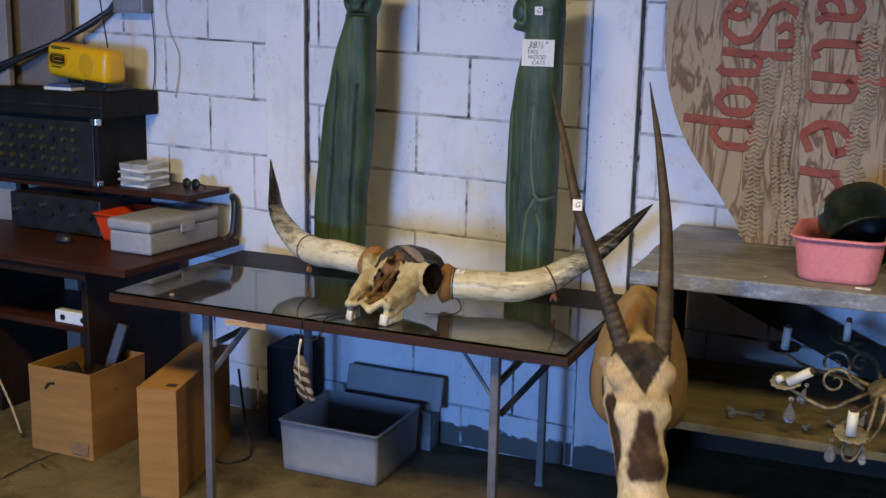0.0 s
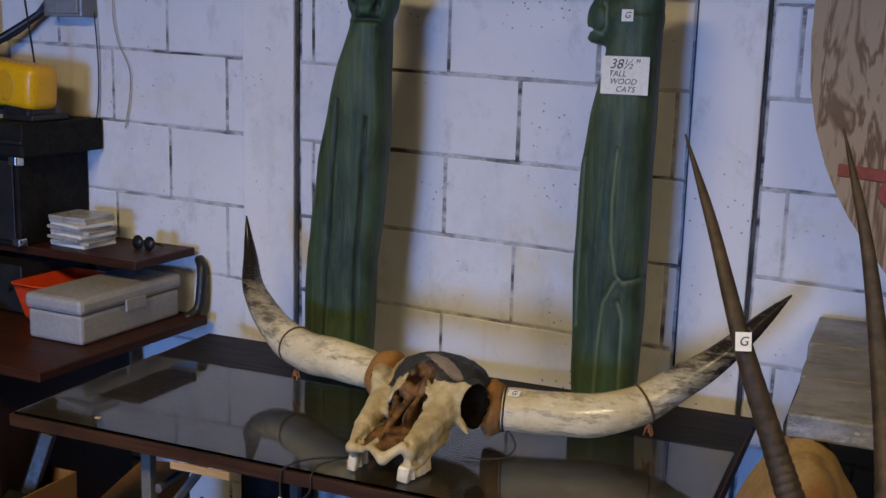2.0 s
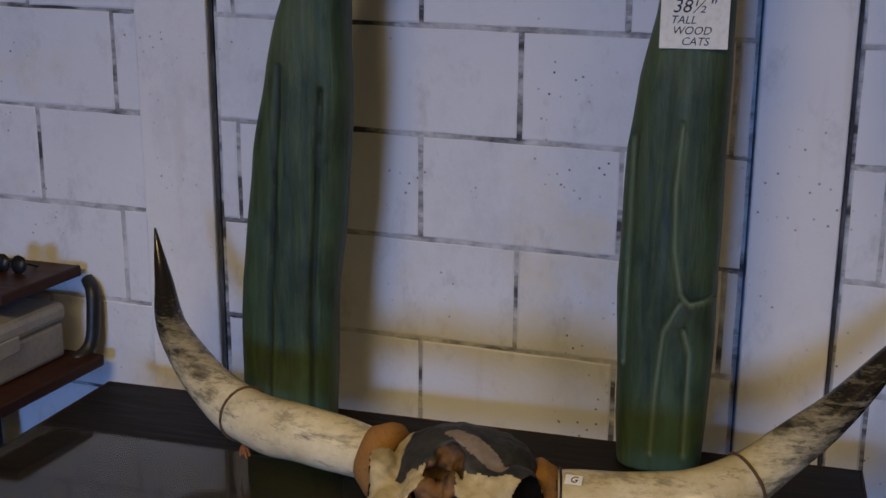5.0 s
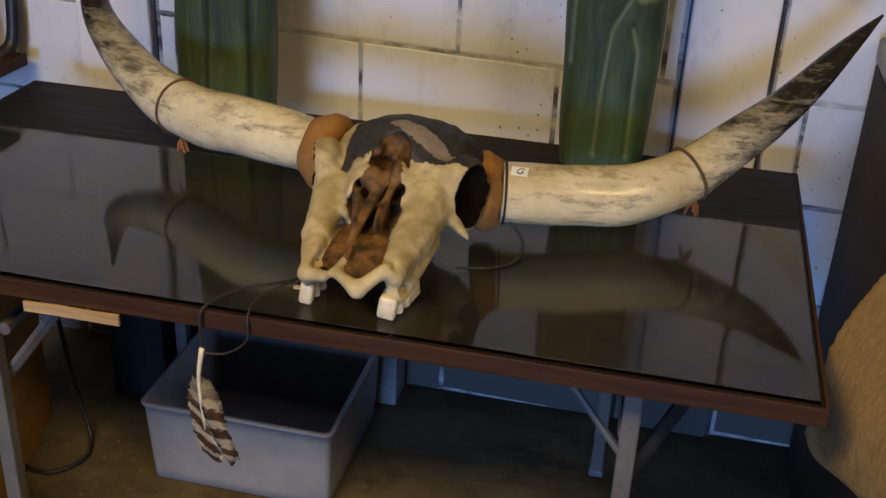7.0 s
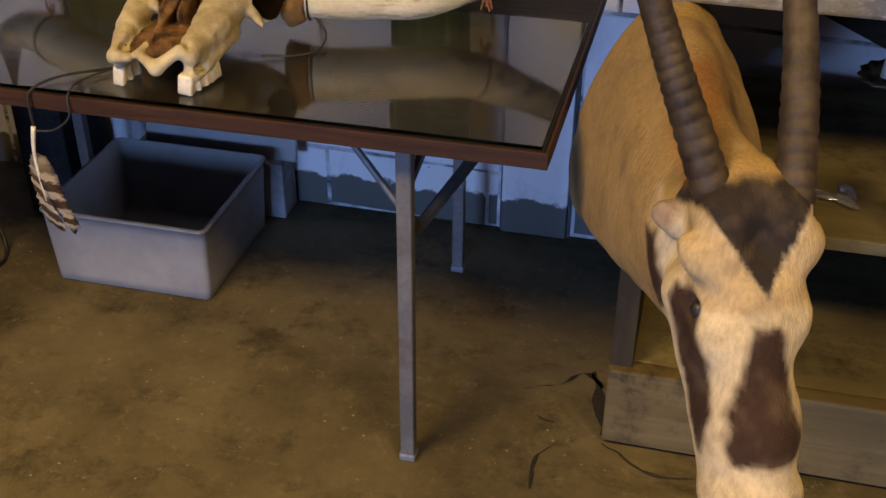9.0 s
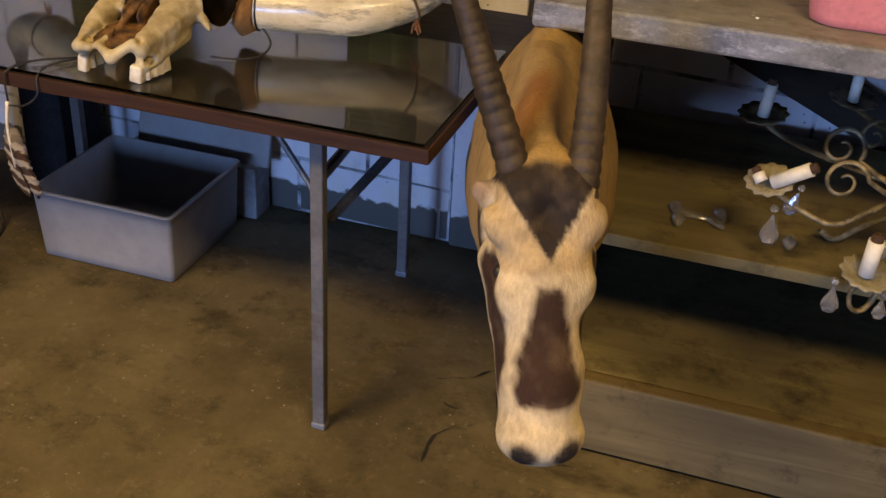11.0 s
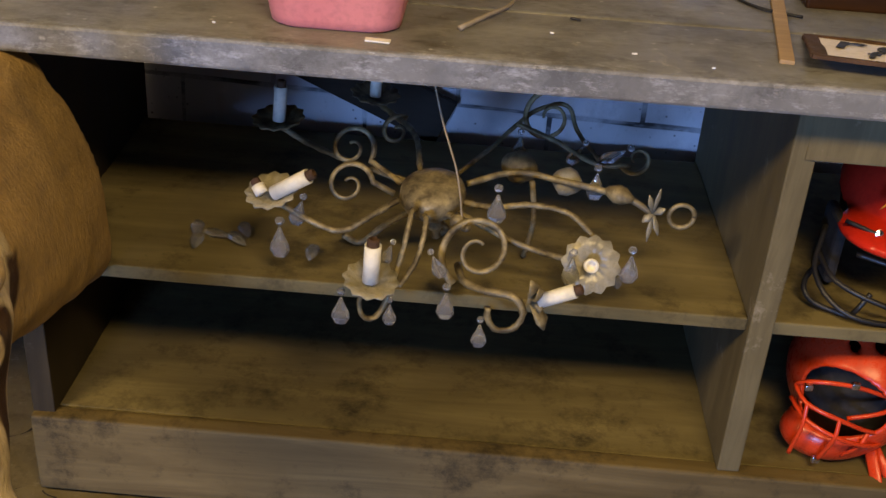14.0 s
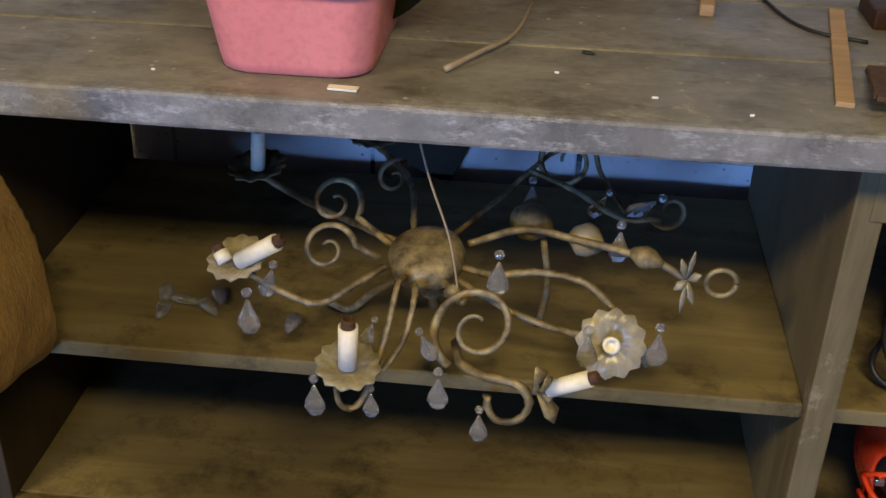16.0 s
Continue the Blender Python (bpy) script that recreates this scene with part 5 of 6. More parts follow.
lone("folding_rule", box(-0.011, 0.011, -0.19, 0.19, 0, 0.007, 0.001, m=pose(0.574, 3.156, BZ, 0, 0, -9)), PALE_WOOD, "worn wooden rule lying on the bench", "ruler", (0.574, 3.156, BZ))
lone("wood_peg", box(-0.011, 0.011, -0.05, 0.05, 0, 0.018, 0.003, m=pose(0.415, 3.34, BZ, 0, 0, -6)), PALE_WOOD, "short wooden peg on the bench", "peg", (0.415, 3.34, BZ))
lone("loose_wire", tube(spline([(0.50, 3.40, BZ + 0.004), (0.525, 3.29, BZ + 0.004), (0.56, 3.235, BZ + 0.004), (0.62, 3.205, BZ + 0.004)], 16), 0.003, 6), BLACK, "short bent dark wire on the bench", "wire", (0.55, 3.3, BZ), True)
plate = thing("metal_sign", "chipped cream enamel sign with a rusty border lying on the bench", "sign", (0.78, 3.08, BZ))
PM = pose(0.822, 2.985, BZ + 0.014, -7, 0, -9)
part("plate", moved(worn(box(-0.235, 0.235, -0.078, 0.078, -0.002, 0.002, 0.001), 4, 0.002, 14), PM), PLATE_CREAM, plate)
for x0, x1, y0, y1 in ((-0.24, 0.24, -0.084, -0.074), (-0.24, 0.24, 0.074, 0.084), (-0.242, -0.218, -0.074, 0.074), (0.222, 0.242, -0.074, 0.074)):
    part("border", moved(worn(box(x0, x1, y0, y1, -0.003, 0.0035, 0.0015), 4, 0.0035, 24), PM), RUST, plate, "rusty chipped border")
for text, size, x, y in (("r", 0.115, -0.185, 0.030), ("e", 0.115, -0.120, 0.030), ("e", 0.115, -0.048, 0.030), ("n", 0.115, 0.030, 0.030), ("f", 0.070, -0.155, -0.034), ("or", 0.032, -0.115, -0.026), ("C", 0.065, -0.060, -0.040), ("o", 0.065, -0.010, -0.040)):
    part("letter", moved(lettering(text, size, 0.0004, 0.25, 0.0012), PM @ Matrix.Translation((x, y, 0.0045))), INK, plate, "dark painted letter")
lone("wooden_tray", box(-0.16, 0.16, -0.05, 0.05, 0, 0.03, 0.004, m=pose(0.80, 3.32, BZ)), TABLE_EDGE, "low red-brown wooden tray on the bench", "tray", (0.80, 3.32, BZ))
for i, (x, y, s) in enumerate(((-0.055, 2.925, 0.018), (0.20, 3.02, 0.003), (0.32, 2.96, 0.004), (0.43, 2.92, 0.003), (-0.3, 2.95, 0.003), (0.24, 3.10, 0.009))):
    lone("paint_flake", worn(box(x - s, x + s, y - s * 0.4, y + s * 0.4, BZ + 0.001, BZ + 0.004, 0.001), 0, 0.002, 40, i), PAPER if i != 5 else BLACK, "curled paint flake on the bench", "flake", (x, y, BZ), group="paint flakes")

# ---- chandelier lying on the shelf ----
CH = Vector((0.034, 3.06, 0.497))
chand = thing("chandelier", "tarnished gilt chandelier with candle sleeves and crystal drops on its side", "chandelier", CH)
HUB = Vector((0.034, 3.06, 0.635))
part("hub_bowl", lathe([(0.0, -0.052), (0.018, -0.048), (0.030, -0.038), (0.050, -0.020), (0.057, 0.0), (0.053, 0.016), (0.030, 0.024), (0.0, 0.026)], Matrix.Translation(HUB) @ pose(0, 0, 0, 12, -6, 0), 28), BRASS, chand, smooth=True)
part("finial", lathe([(0.0, -0.10), (0.009, -0.092), (0.006, -0.08), (0.016, -0.066), (0.010, -0.05), (0.02, -0.045), (0.0, -0.04)], Matrix.Translation(HUB) @ pose(0, 0, 0, 12, -6, 0), 14), BRASS, chand, smooth=True)


def spiral(c, u, v, r0, turns, start, n=44):
    """A scroll that winds in, in the plane of u and v."""
    out = []
    for s in np.linspace(0, 1, n):
        a = start + turns * 2 * math.pi * s
        r = r0 * (1 - 0.80 * s)
        out.append(Vector(c) + Vector(u) * (r * math.cos(a)) + Vector(v) * (r * math.sin(a)))
    return out


def drop(top, size=0.05, tilt=(0, 0, 0)):
    """A faceted pear drop on a small bead."""
    m = Matrix.Translation(top) @ pose(0, 0, 0, *tilt)
    s = size
    d = part("crystal_drop", lathe([(0.0, -s), (0.16 * s, -0.95 * s), (0.27 * s, -0.75 * s), (0.24 * s, -0.55 * s), (0.10 * s, -0.25 * s), (0.04 * s, -0.08 * s), (0.0, -0.06 * s)], m @ Matrix.Diagonal((1, 0.5, 1, 1)), 8), CRYSTAL, chand, "clear crystal drop")
    part("bead", lathe([(0.0, 0.0), (0.1 * s, 0.05 * s), (0.13 * s, 0.13 * s), (0.1 * s, 0.21 * s), (0.0, 0.26 * s)], m, 8), CRYSTAL, d)


def bobeche(at, r, tilt, mat=GLASS_PETAL):
    m = Matrix.Translation(at) @ pose(0, 0, 0, *tilt)
    return part("drip_pan", lathe([(0.006, -0.006), (r * 0.5, -0.004), (r, 0.008), (r, 0.011), (r * 0.5, 0.001), (0.006, 0.0)], m, 48, None, 12, 0.07), mat, chand, "scalloped dusty glass drip pan", smooth=True)


def sleeve(at, length, tilt, r=0.0125):
    m = Matrix.Translation(at) @ pose(0, 0, 0, *tilt)
    c = part("candle_sleeve", lathe([(r, 0), (r, length), (r * 0.8, length), (r * 0.8, length - 0.012), (0.0, length - 0.012)], m, 18), CANDLE, chand, "ivory candle sleeve", smooth=True)
    part("socket", lathe([(0.0, length - 0.012), (r * 0.72, length - 0.012), (r * 0.72, length + 0.010), (r * 0.5, length + 0.012), (r * 0.45, length - 0.004), (0.0, length - 0.004)], m, 12), RUST, c, "rusty lamp socket")


def arm(points, r=0.0054):
    sp = spline(points, 34)
    return part("arm", tube(sp, r, 8, flat=0.75, ripple=lambda s, a: 1 + 0.20 * math.sin(90 * s) * math.sin(2 * a) + 0.14 * math.sin(47 * s + 5 * math.sin(a))), BRASS, chand, smooth=True)


def scroll(c, u, v, r0, turns, start, join_to=None, r=0.0055):
    pts = spiral(c, u, v, r0, turns, start)
    if join_to:
        pts = [Vector(join_to), (Vector(join_to) + pts[0]) / 2] + pts
    n = len(pts)
    return part("scroll", tube(pts, [r * (1 - 0.45 * i / n) for i in range(n)], 8, flat=0.7), BRASS, chand, smooth=True)


X, Z = Vector((1, 0, 0)), Vector((0, 0, 1))
Q = Vector((0.08, 0.42, 0.90)).normalized()
# left arms
arm([(-0.02, 3.03, 0.635), (-0.06, 3.00, 0.618), (-0.108, 2.98, 0.595), (-0.16, 2.985, 0.605), (-0.226, 3.00, 0.632)])
bobeche((-0.226, 3.00, 0.640), 0.042, (18, -8, 0))
sleeve((-0.222, 2.99, 0.648), 0.072, (8, 55, 0))
sleeve((-0.240, 2.985, 0.648), 0.016, (-30, -40, 0), 0.011)
drop((-0.21, 2.975, 0.598), 0.062)
drop((-0.175, 2.99, 0.640), 0.05, (0, 15, 0))
arm([(-0.01, 3.09, 0.64), (-0.08, 3.15, 0.63), (-0.16, 3.21, 0.625), (-0.22, 3.25, 0.630), (-0.262, 3.25, 0.655)])
bobeche((-0.262, 3.25, 0.662), 0.046, (8, -5, 0), BRASS)
sleeve((-0.262, 3.25, 0.665), 0.066, (0, 4, 0), 0.012)
scroll((-0.115, 3.14, 0.672), X, Q, 0.042, 1.4, -0.5, (-0.02, 3.08, 0.64))
scroll((-0.105, 3.03, 0.655), X, Q, 0.040, 1.35, 0.2, (-0.03, 3.04, 0.640))
# front arm with the upright sleeve
arm([(0.01, 3.02, 0.625), (0.005, 2.97, 0.64), (-0.005, 2.93, 0.585), (-0.03, 2.89, 0.505), (-0.055, 2.878, 0.495), (-0.065, 2.878, 0.525), (-0.050, 2.878, 0.555)])
arm([(0.02, 3.01, 0.62), (0.03, 2.965, 0.63), (0.02, 2.93, 0.58), (-0.005, 2.90, 0.545)], 0.005)
bobeche((-0.048, 2.878, 0.560), 0.043, (14, 6, 0))
sleeve((-0.048, 2.878, 0.565), 0.066, (2, 2, 0), 0.0135)
drop((-0.093, 2.868, 0.540), 0.055)
drop((-0.015, 2.865, 0.535), 0.042)
drop((-0.02, 2.92, 0.61), 0.04, (0, 20, 0))
# big scroll that hangs over the shelf edge, sleeve lying out to the right
scroll((0.118, 2.955, 0.591), X, Q, 0.064, -1.5, 4.2, None, 0.0068)
arm([(0.060, 3.02, 0.622), (0.075, 2.995, 0.628), (0.090, 2.975, 0.622), (0.098, 2.955, 0.632)], 0.0062)
part("collar", lathe([(0.0, -0.01), (0.010, -0.009), (0.013, 0.0), (0.010, 0.009), (0.0, 0.01)], Matrix.Translation((0.080, 2.985, 0.627)) @ pose(0, 0, 0, 60), 12), BRASS, chand, smooth=True)
arm([(0.085, 2.985, 0.546), (0.098, 2.935, 0.546), (0.129, 2.905, 0.549), (0.177, 2.893, 0.549), (0.196, 2.89, 0.526), (0.188, 2.888, 0.497), (0.161, 2.888, 0.486), (0.143, 2.888, 0.502), (0.139, 2.888, 0.528)], 0.0066)
for k in range(5):
    a = radians(-60 + 55 * k)
    tip = Vector((0.216 + 0.012 * math.cos(k), 2.888 + 0.012 * math.sin(k * 2), 0.545)) + Vector((0.02 * math.cos(a) * 0.4, -0.012, 0.050 * math.sin(a)))
    part("leaf", tube([(0.204, 2.895, 0.547), Vector((0.206, 2.89, 0.547)).lerp(tip, 0.6) + Vector((0.006, -0.006, 0)), tip], [0.004, 0.014, 0.002], 8, flat=0.3), BRASS, chand, smooth=True)
sleeve((0.220, 2.889, 0.547), 0.062, (0, 62, -8), 0.0118)
drop((0.130, 2.888, 0.497), 0.048)
drop((0.072, 2.895, 0.548), 0.055)
drop((0.045, 2.915, 0.60), 0.045, (0, -25, 0))
# right arms
arm([(0.08, 3.05, 0.632), (0.13, 3.02, 0.64), (0.20, 3.01, 0.655), (0.26, 3.0, 0.65), (0.305, 2.99, 0.615), (0.312, 2.985, 0.60)])
arm([(0.075, 3.04, 0.618), (0.14, 3.00, 0.605), (0.204, 2.98, 0.59), (0.26, 2.985, 0.575), (0.29, 2.99, 0.575)], 0.005)
bobeche((0.301, 2.965, 0.578), 0.047, (62, 6, 0))
part("socket_ring", lathe([(0.005, 0), (0.012, 0), (0.012, 0.014), (0.007, 0.014), (0.007, 0.004), (0.0, 0.004)], Matrix.Translation((0.301, 2.958, 0.580)) @ pose(0, 0, 0, 62, 6, 0), 16), CANDLE, chand, "ivory socket ring", smooth=True)
drop((0.270, 2.945, 0.602), 0.055)
drop((0.363, 2.945, 0.615), 0.055)
drop((0.142, 2.985, 0.685), 0.058)
# stem with turned glass parts, lying towards the right and back
stem = [(0.09, 3.10, 0.64), (0.17, 3.13, 0.655), (0.25, 3.10, 0.66), (0.35, 3.06, 0.660), (0.40, 3.05, 0.640)]
part("stem", tube(spline(stem, 24), 0.006, 8), BRASS, chand, smooth=True)
for at, r, ln, mt in (((0.18, 3.16, 0.652), 0.030, 0.07, BRASS), ((0.262, 3.12, 0.650), 0.026, 0.055, GLASS_PETAL), ((0.345, 3.06, 0.662), 0.017, 0.05, BRASS)):
    part("turned_body", lathe([(0.004, -ln / 2), (r * 0.5, -ln * 0.42), (r, -ln * 0.1), (r * 0.9, ln * 0.15), (r * 0.45, ln * 0.4), (0.004, ln / 2)], Matrix.Translation(at) @ pose(0, 0, 0, 8, 96, -18), 20), mt, chand, smooth=True)
star = Vector((0.403, 3.046, 0.640))
for k in range(6):
    a = radians(60 * k + 15)
    tip = star + Vector((0.018 * math.cos(a), -0.008, 0.052 * math.sin(a)))
    part("glass_petal", tube([star, star.lerp(tip, 0.6), tip], [0.003, 0.0075, 0.0015], 6, flat=0.4), GLASS_PETAL, chand, "clear glass petal", smooth=True)
part("hook_ring", tube([star + Vector((0.047 + 0.021 * math.cos(a), -0.002, 0.021 * math.sin(a))) for a in np.linspace(0, 2 * math.pi, 25)], 0.0042, 8), BRASS, chand, smooth=True)
# back arms, deep in the shade
arm([(0.06, 3.10, 0.645), (0.13, 3.22, 0.66), (0.20, 3.30, 0.70), (0.26, 3.31, 0.715), (0.285, 3.28, 0.675), (0.32, 3.20, 0.66)])
arm([(0.17, 3.24, 0.70), (0.24, 3.21, 0.685), (0.31, 3.16, 0.67), (0.37, 3.16, 0.672)], 0.0045)
scroll((0.23, 3.28, 0.70), X, Q, 0.05, 1.2, 2.0)
scroll((0.385, 3.19, 0.672), X, Q, 0.03, 1.1, 3.4)
drop((0.308, 3.095, 0.685), 0.055)
drop((0.365, 3.185, 0.690), 0.055, (0, 55, 0))
drop((0.177, 3.19, 0.700), 0.05)
drop((0.29, 3.20, 0.685), 0.045, (0, 30, 0))
arm([(0.01, 3.10, 0.65), (-0.01, 3.22, 0.67), (-0.06, 3.33, 0.66), (-0.10, 3.38, 0.665)])
bobeche((-0.10, 3.38, 0.672), 0.045, (6, 4, 0), BRASS)
sleeve((-0.10, 3.38, 0.675), 0.062, (0, 2, 0), 0.011)
scroll((-0.05, 3.3, 0.64), X, Q, 0.03, 1.2, 1.0)
# resting feet: the lowest arms touch the shelf
part("arm", tube(spline([(0.03, 3.07, 0.59), (0.06, 3.12, 0.54), (0.05, 3.17, 0.503)], 12), 0.006, 8), BRASS, chand, smooth=True)
part("arm", tube(spline([(0.0, 3.06, 0.60), (-0.05, 3.09, 0.55), (-0.09, 3.11, 0.503), (-0.12, 3.10, 0.52)], 14), 0.006, 8), BRASS, chand, smooth=True)
part("arm", tube(spline([(0.20, 3.09, 0.66), (0.21, 3.10, 0.58), (0.20, 3.11, 0.503)], 12), 0.005, 8), BRASS, chand, smooth=True)
part("hanging_wire", tube(spline([(0.02, 2.99, 0.895), (0.045, 2.985, 0.80), (0.075, 2.98, 0.71), (0.09, 2.985, 0.61)], 20), 0.0018, 5), WIRE_TAN, chand, "thin wire", smooth=True)

for i, (x, y, a) in enumerate(((-0.385, 3.115, 10), (-0.375, 3.070, 5), (-0.306, 3.086, 40), (-0.300, 3.122, 20), (0.36, 3.05, 0), (-0.345, 3.10, 75), (-0.17, 3.06, 0))):
    bm = lathe([(0.0, -0.028), (0.008, -0.024), (0.013, -0.01), (0.009, 0.012), (0.003, 0.026), (0.0, 0.028)], pose(x, y, 0.5025, 90, 0, a) @ Matrix.Diagonal((1, 0.5, 1, 1)), 8)
    lone("loose_crystal", bm, CRYSTAL, "loose clear crystal drop lying on the shelf", "crystal", (x, y, 0.496), group="loose crystals")

# ---- helmets in the right bay ----
h1 = thing("batting_helmet", "glossy red helmet with a black face cage on the shelf", "helmet", (0.88, 3.16, 0.497))


def shell(p):
    f = ball(p, (0.925, 3.21, 0.640), (0.125, 0.160, 0.120))
    f = np.maximum(f, -(ball(p, (0.925, 3.21, 0.630), (0.117, 0.152, 0.112))))
    f = np.maximum(f, 0.600 - p[..., 2] + 0.35 * (p[..., 1] - 3.12))
    brim = np.maximum(ball(p, (0.885, 3.09, 0.622), (0.115, 0.105, 0.024)), -ball(p, (0.895, 3.11, 0.600), (0.11, 0.10, 0.028)))
    return fuse(f, brim, 0.01)


vs, qs = solid(shell, (0.70, 2.94, 0.55), (1.06, 3.40, 0.80), 0.006)
solid_object("shell", vs, qs, [RED_GLOSS], (0.88, 3.16, 0.497), h1)
part("lining", lathe([(0.0, 0.105), (0.07, 0.095), (0.11, 0.06), (0.122, 0.0), (0.115, -0.05), (0.105, -0.05), (0.108, 0.0), (0.09, 0.05), (0.0, 0.09)], pose(0.925, 3.22, 0.615) @ Matrix.Diagonal((0.92, 1.12, 0.95, 1)), 28), DARK_PAD, h1, smooth=True)
part("ear_pad", box(0.772, 0.792, 3.10, 3.19, 0.505, 0.63, 0.008), DARK_PAD, h1)
part("trim_strip", tube(spline([(0.775, 3.08, 0.642), (0.83, 3.045, 0.635), (0.90, 3.04, 0.618), (0.99, 3.07, 0.610)], 16), 0.004, 6), BLACK, h1, smooth=True)
part("screw", lathe([(0.0, 0), (0.007, 0), (0.007, 0.004), (0.0, 0.006)], pose(0.82, 3.045, 0.640, 70), 10), STEEL, h1)
for at, rz, s in (((0.835, 3.055, 0.700), 20, 0.022), ((0.86, 3.05, 0.715), -25, 0.026), ((0.885, 3.047, 0.700), 10, 0.024)):
    part("flame_decal", tube(spline([Vector(at) + Vector((-s * 0.8, 0.004, -s)), Vector(at) + Vector((-s * 0.3, -0.006, 0)), Vector(at) + Vector((s * 0.5, -0.004, s * 0.7)), Vector(at) + Vector((s * 0.9, 0.004, s * 1.3))], 10), [0.002, 0.006, 0.008, 0.008, 0.007, 0.006, 0.005, 0.004, 0.003, 0.001], 6, flat=0.3), FLAME, h1, "yellow flame decal", smooth=True)
for k, (pts) in enumerate((
    [(0.765, 3.14, 0.60), (0.735, 3.05, 0.555), (0.78, 2.99, 0.515), (0.88, 2.985, 0.503), (1.0, 3.02, 0.51)],
    [(0.745, 3.10, 0.575), (0.76, 3.02, 0.56), (0.83, 2.985, 0.54), (0.92, 2.985, 0.522), (1.02, 3.03, 0.53)],
    [(0.765, 3.12, 0.545), (0.725, 3.06, 0.53), (0.735, 3.03, 0.51), (0.79, 3.0, 0.503)],
    [(0.815, 2.995, 0.553), (0.80, 2.99, 0.528), (0.795, 2.998, 0.508)],
    [(0.80, 3.06, 0.590), (0.90, 3.03, 0.580), (1.0, 3.05, 0.575)],
)):
    part("cage_bar", tube(spline(pts, 20), 0.0048, 8), BLACK, h1, "black cage bar", smooth=True)

h1.location = (0.835, 3.155, 0.497)

h2 = thing("catcher_mask", "red catcher mask helmet with a red wire cage", "helmet", (0.83, 3.10, 0.182))


def mask_shell(p):
    f = ball(p, (0.845, 3.13, 0.300), (0.125, 0.150, 0.128))
    f = fuse(f, ball(p, (0.785, 3.045, 0.228), (0.085, 0.06, 0.052)), 0.03)
    f = np.maximum(f, -fuse(ball(p, (0.845, 3.13, 0.298), (0.115, 0.14, 0.118)), ball(p, (0.785, 3.06, 0.235), (0.07, 0.06, 0.045)), 0.03))
    f = carve(f, ball(p, (0.778, 3.000, 0.312), (0.084, 0.09, 0.060)), 0.006)
    for x, z in ((0.80, 0.402), (0.845, 0.408), (0.89, 0.398), (0.925, 0.375)):
        f = carve(f, ball(p, (x, 3.055, z), (0.012, 0.03, 0.008)), 0.003)
    return np.maximum(f, 0.184 - p[..., 2])


vs, qs = solid(mask_shell, (0.67, 2.94, 0.17), (1.0, 3.30, 0.45), 0.0055)
solid_object("shell", vs, qs, [RED_FRAME], (0.83, 3.10, 0.182), h2)
part("lining", lathe([(0.0, 0.10), (0.06, 0.09), (0.1, 0.04), (0.105, -0.04), (0.09, -0.09), (0.08, -0.08), (0.09, 0.03), (0.0, 0.085)], pose(0.85, 3.15, 0.295) @ Matrix.Diagonal((0.95, 1.1, 1, 1)), 24), DARK_PAD, h2, smooth=True)
for pts in (
    [(0.700, 3.03, 0.335), (0.715, 2.985, 0.325), (0.77, 2.965, 0.310), (0.84, 2.985, 0.275), (0.90, 3.03, 0.25)],
    [(0.700, 3.03, 0.305), (0.72, 2.975, 0.295), (0.78, 2.955, 0.275), (0.85, 2.985, 0.245), (0.89, 3.03, 0.235)],
    [(0.715, 2.985, 0.325), (0.712, 2.975, 0.28), (0.705, 2.985, 0.215)],
    [(0.770, 2.965, 0.312), (0.765, 2.955, 0.275), (0.755, 2.975, 0.215)],
    [(0.835, 2.985, 0.278), (0.82, 2.975, 0.25), (0.80, 2.99, 0.215)],
    [(0.700, 3.03, 0.335), (0.725, 3.0, 0.362), (0.79, 2.995, 0.362), (0.86, 3.01, 0.335), (0.92, 3.05, 0.29)],
    [(0.79, 2.985, 0.30), (0.85, 2.99, 0.315), (0.90, 3.03, 0.315)],
):
    part("cage_wire", tube(spline(pts, 18), 0.0042, 8), RED_FRAME, h2, "red painted cage wire", smooth=True)
for x, y, z in ((0.715, 3.0, 0.350), (0.79, 2.99, 0.368), (0.86, 3.005, 0.340), (0.755, 2.985, 0.205)):
    part("clip", box(x - 0.007, x + 0.007, y - 0.006, y + 0.004, z - 0.006, z + 0.006, 0.002), STEEL, h2, "steel clip")
part("strap_end", tube(spline([(0.86, 3.02, 0.215), (0.865, 2.985, 0.19), (0.868, 2.96, 0.165), (0.866, 2.938, 0.13)], 10), 0.012, 8, flat=0.2), RED_FRAME, h2, "red strap end", smooth=True)
part("strap_end", tube(spline([(0.87, 3.02, 0.215), (0.885, 2.985, 0.19), (0.905, 2.96, 0.165), (0.912, 2.938, 0.135)], 10), 0.010, 8, flat=0.2), RED_FRAME, h2, "red strap end", smooth=True)

# ---- tubs and clutter under the table ----
bin1 = thing("storage_tub", "milky grey plastic storage tub on the floor", "tub", (-1.75, 3.35, 0))
part("tub_body", basin(-1.752, 3.365, 0.0, 0.372, 0.342, 0.185, 0.008, 0.004, 0.004, 0.014), TUB_PLASTIC, bin1, smooth=True)
part("rim", rim_loop(-1.752, 3.365, 0.1865, 0.197, 0.182, 0.018, 0.0035), TUB_PLASTIC, bin1, smooth=True)
lone("tub_lid", worn(box(-0.20, 0.20, -0.006, 0.006, 0, 0.13, 0.004, m=pose(-1.70, 3.60, 0.15, -14)), 3, 0.003, 9), TUB_PLASTIC, "dirty plastic tub lid leaning behind the tub", "lid", (-1.70, 3.60, 0.15))
lone("concrete_block", box(-1.93, -1.53, 3.575, 3.66, 0.0, 0.152, 0.004), BARE_BLOCK, "grey concrete block against the wall", "block", (-1.7, 3.62, 0))
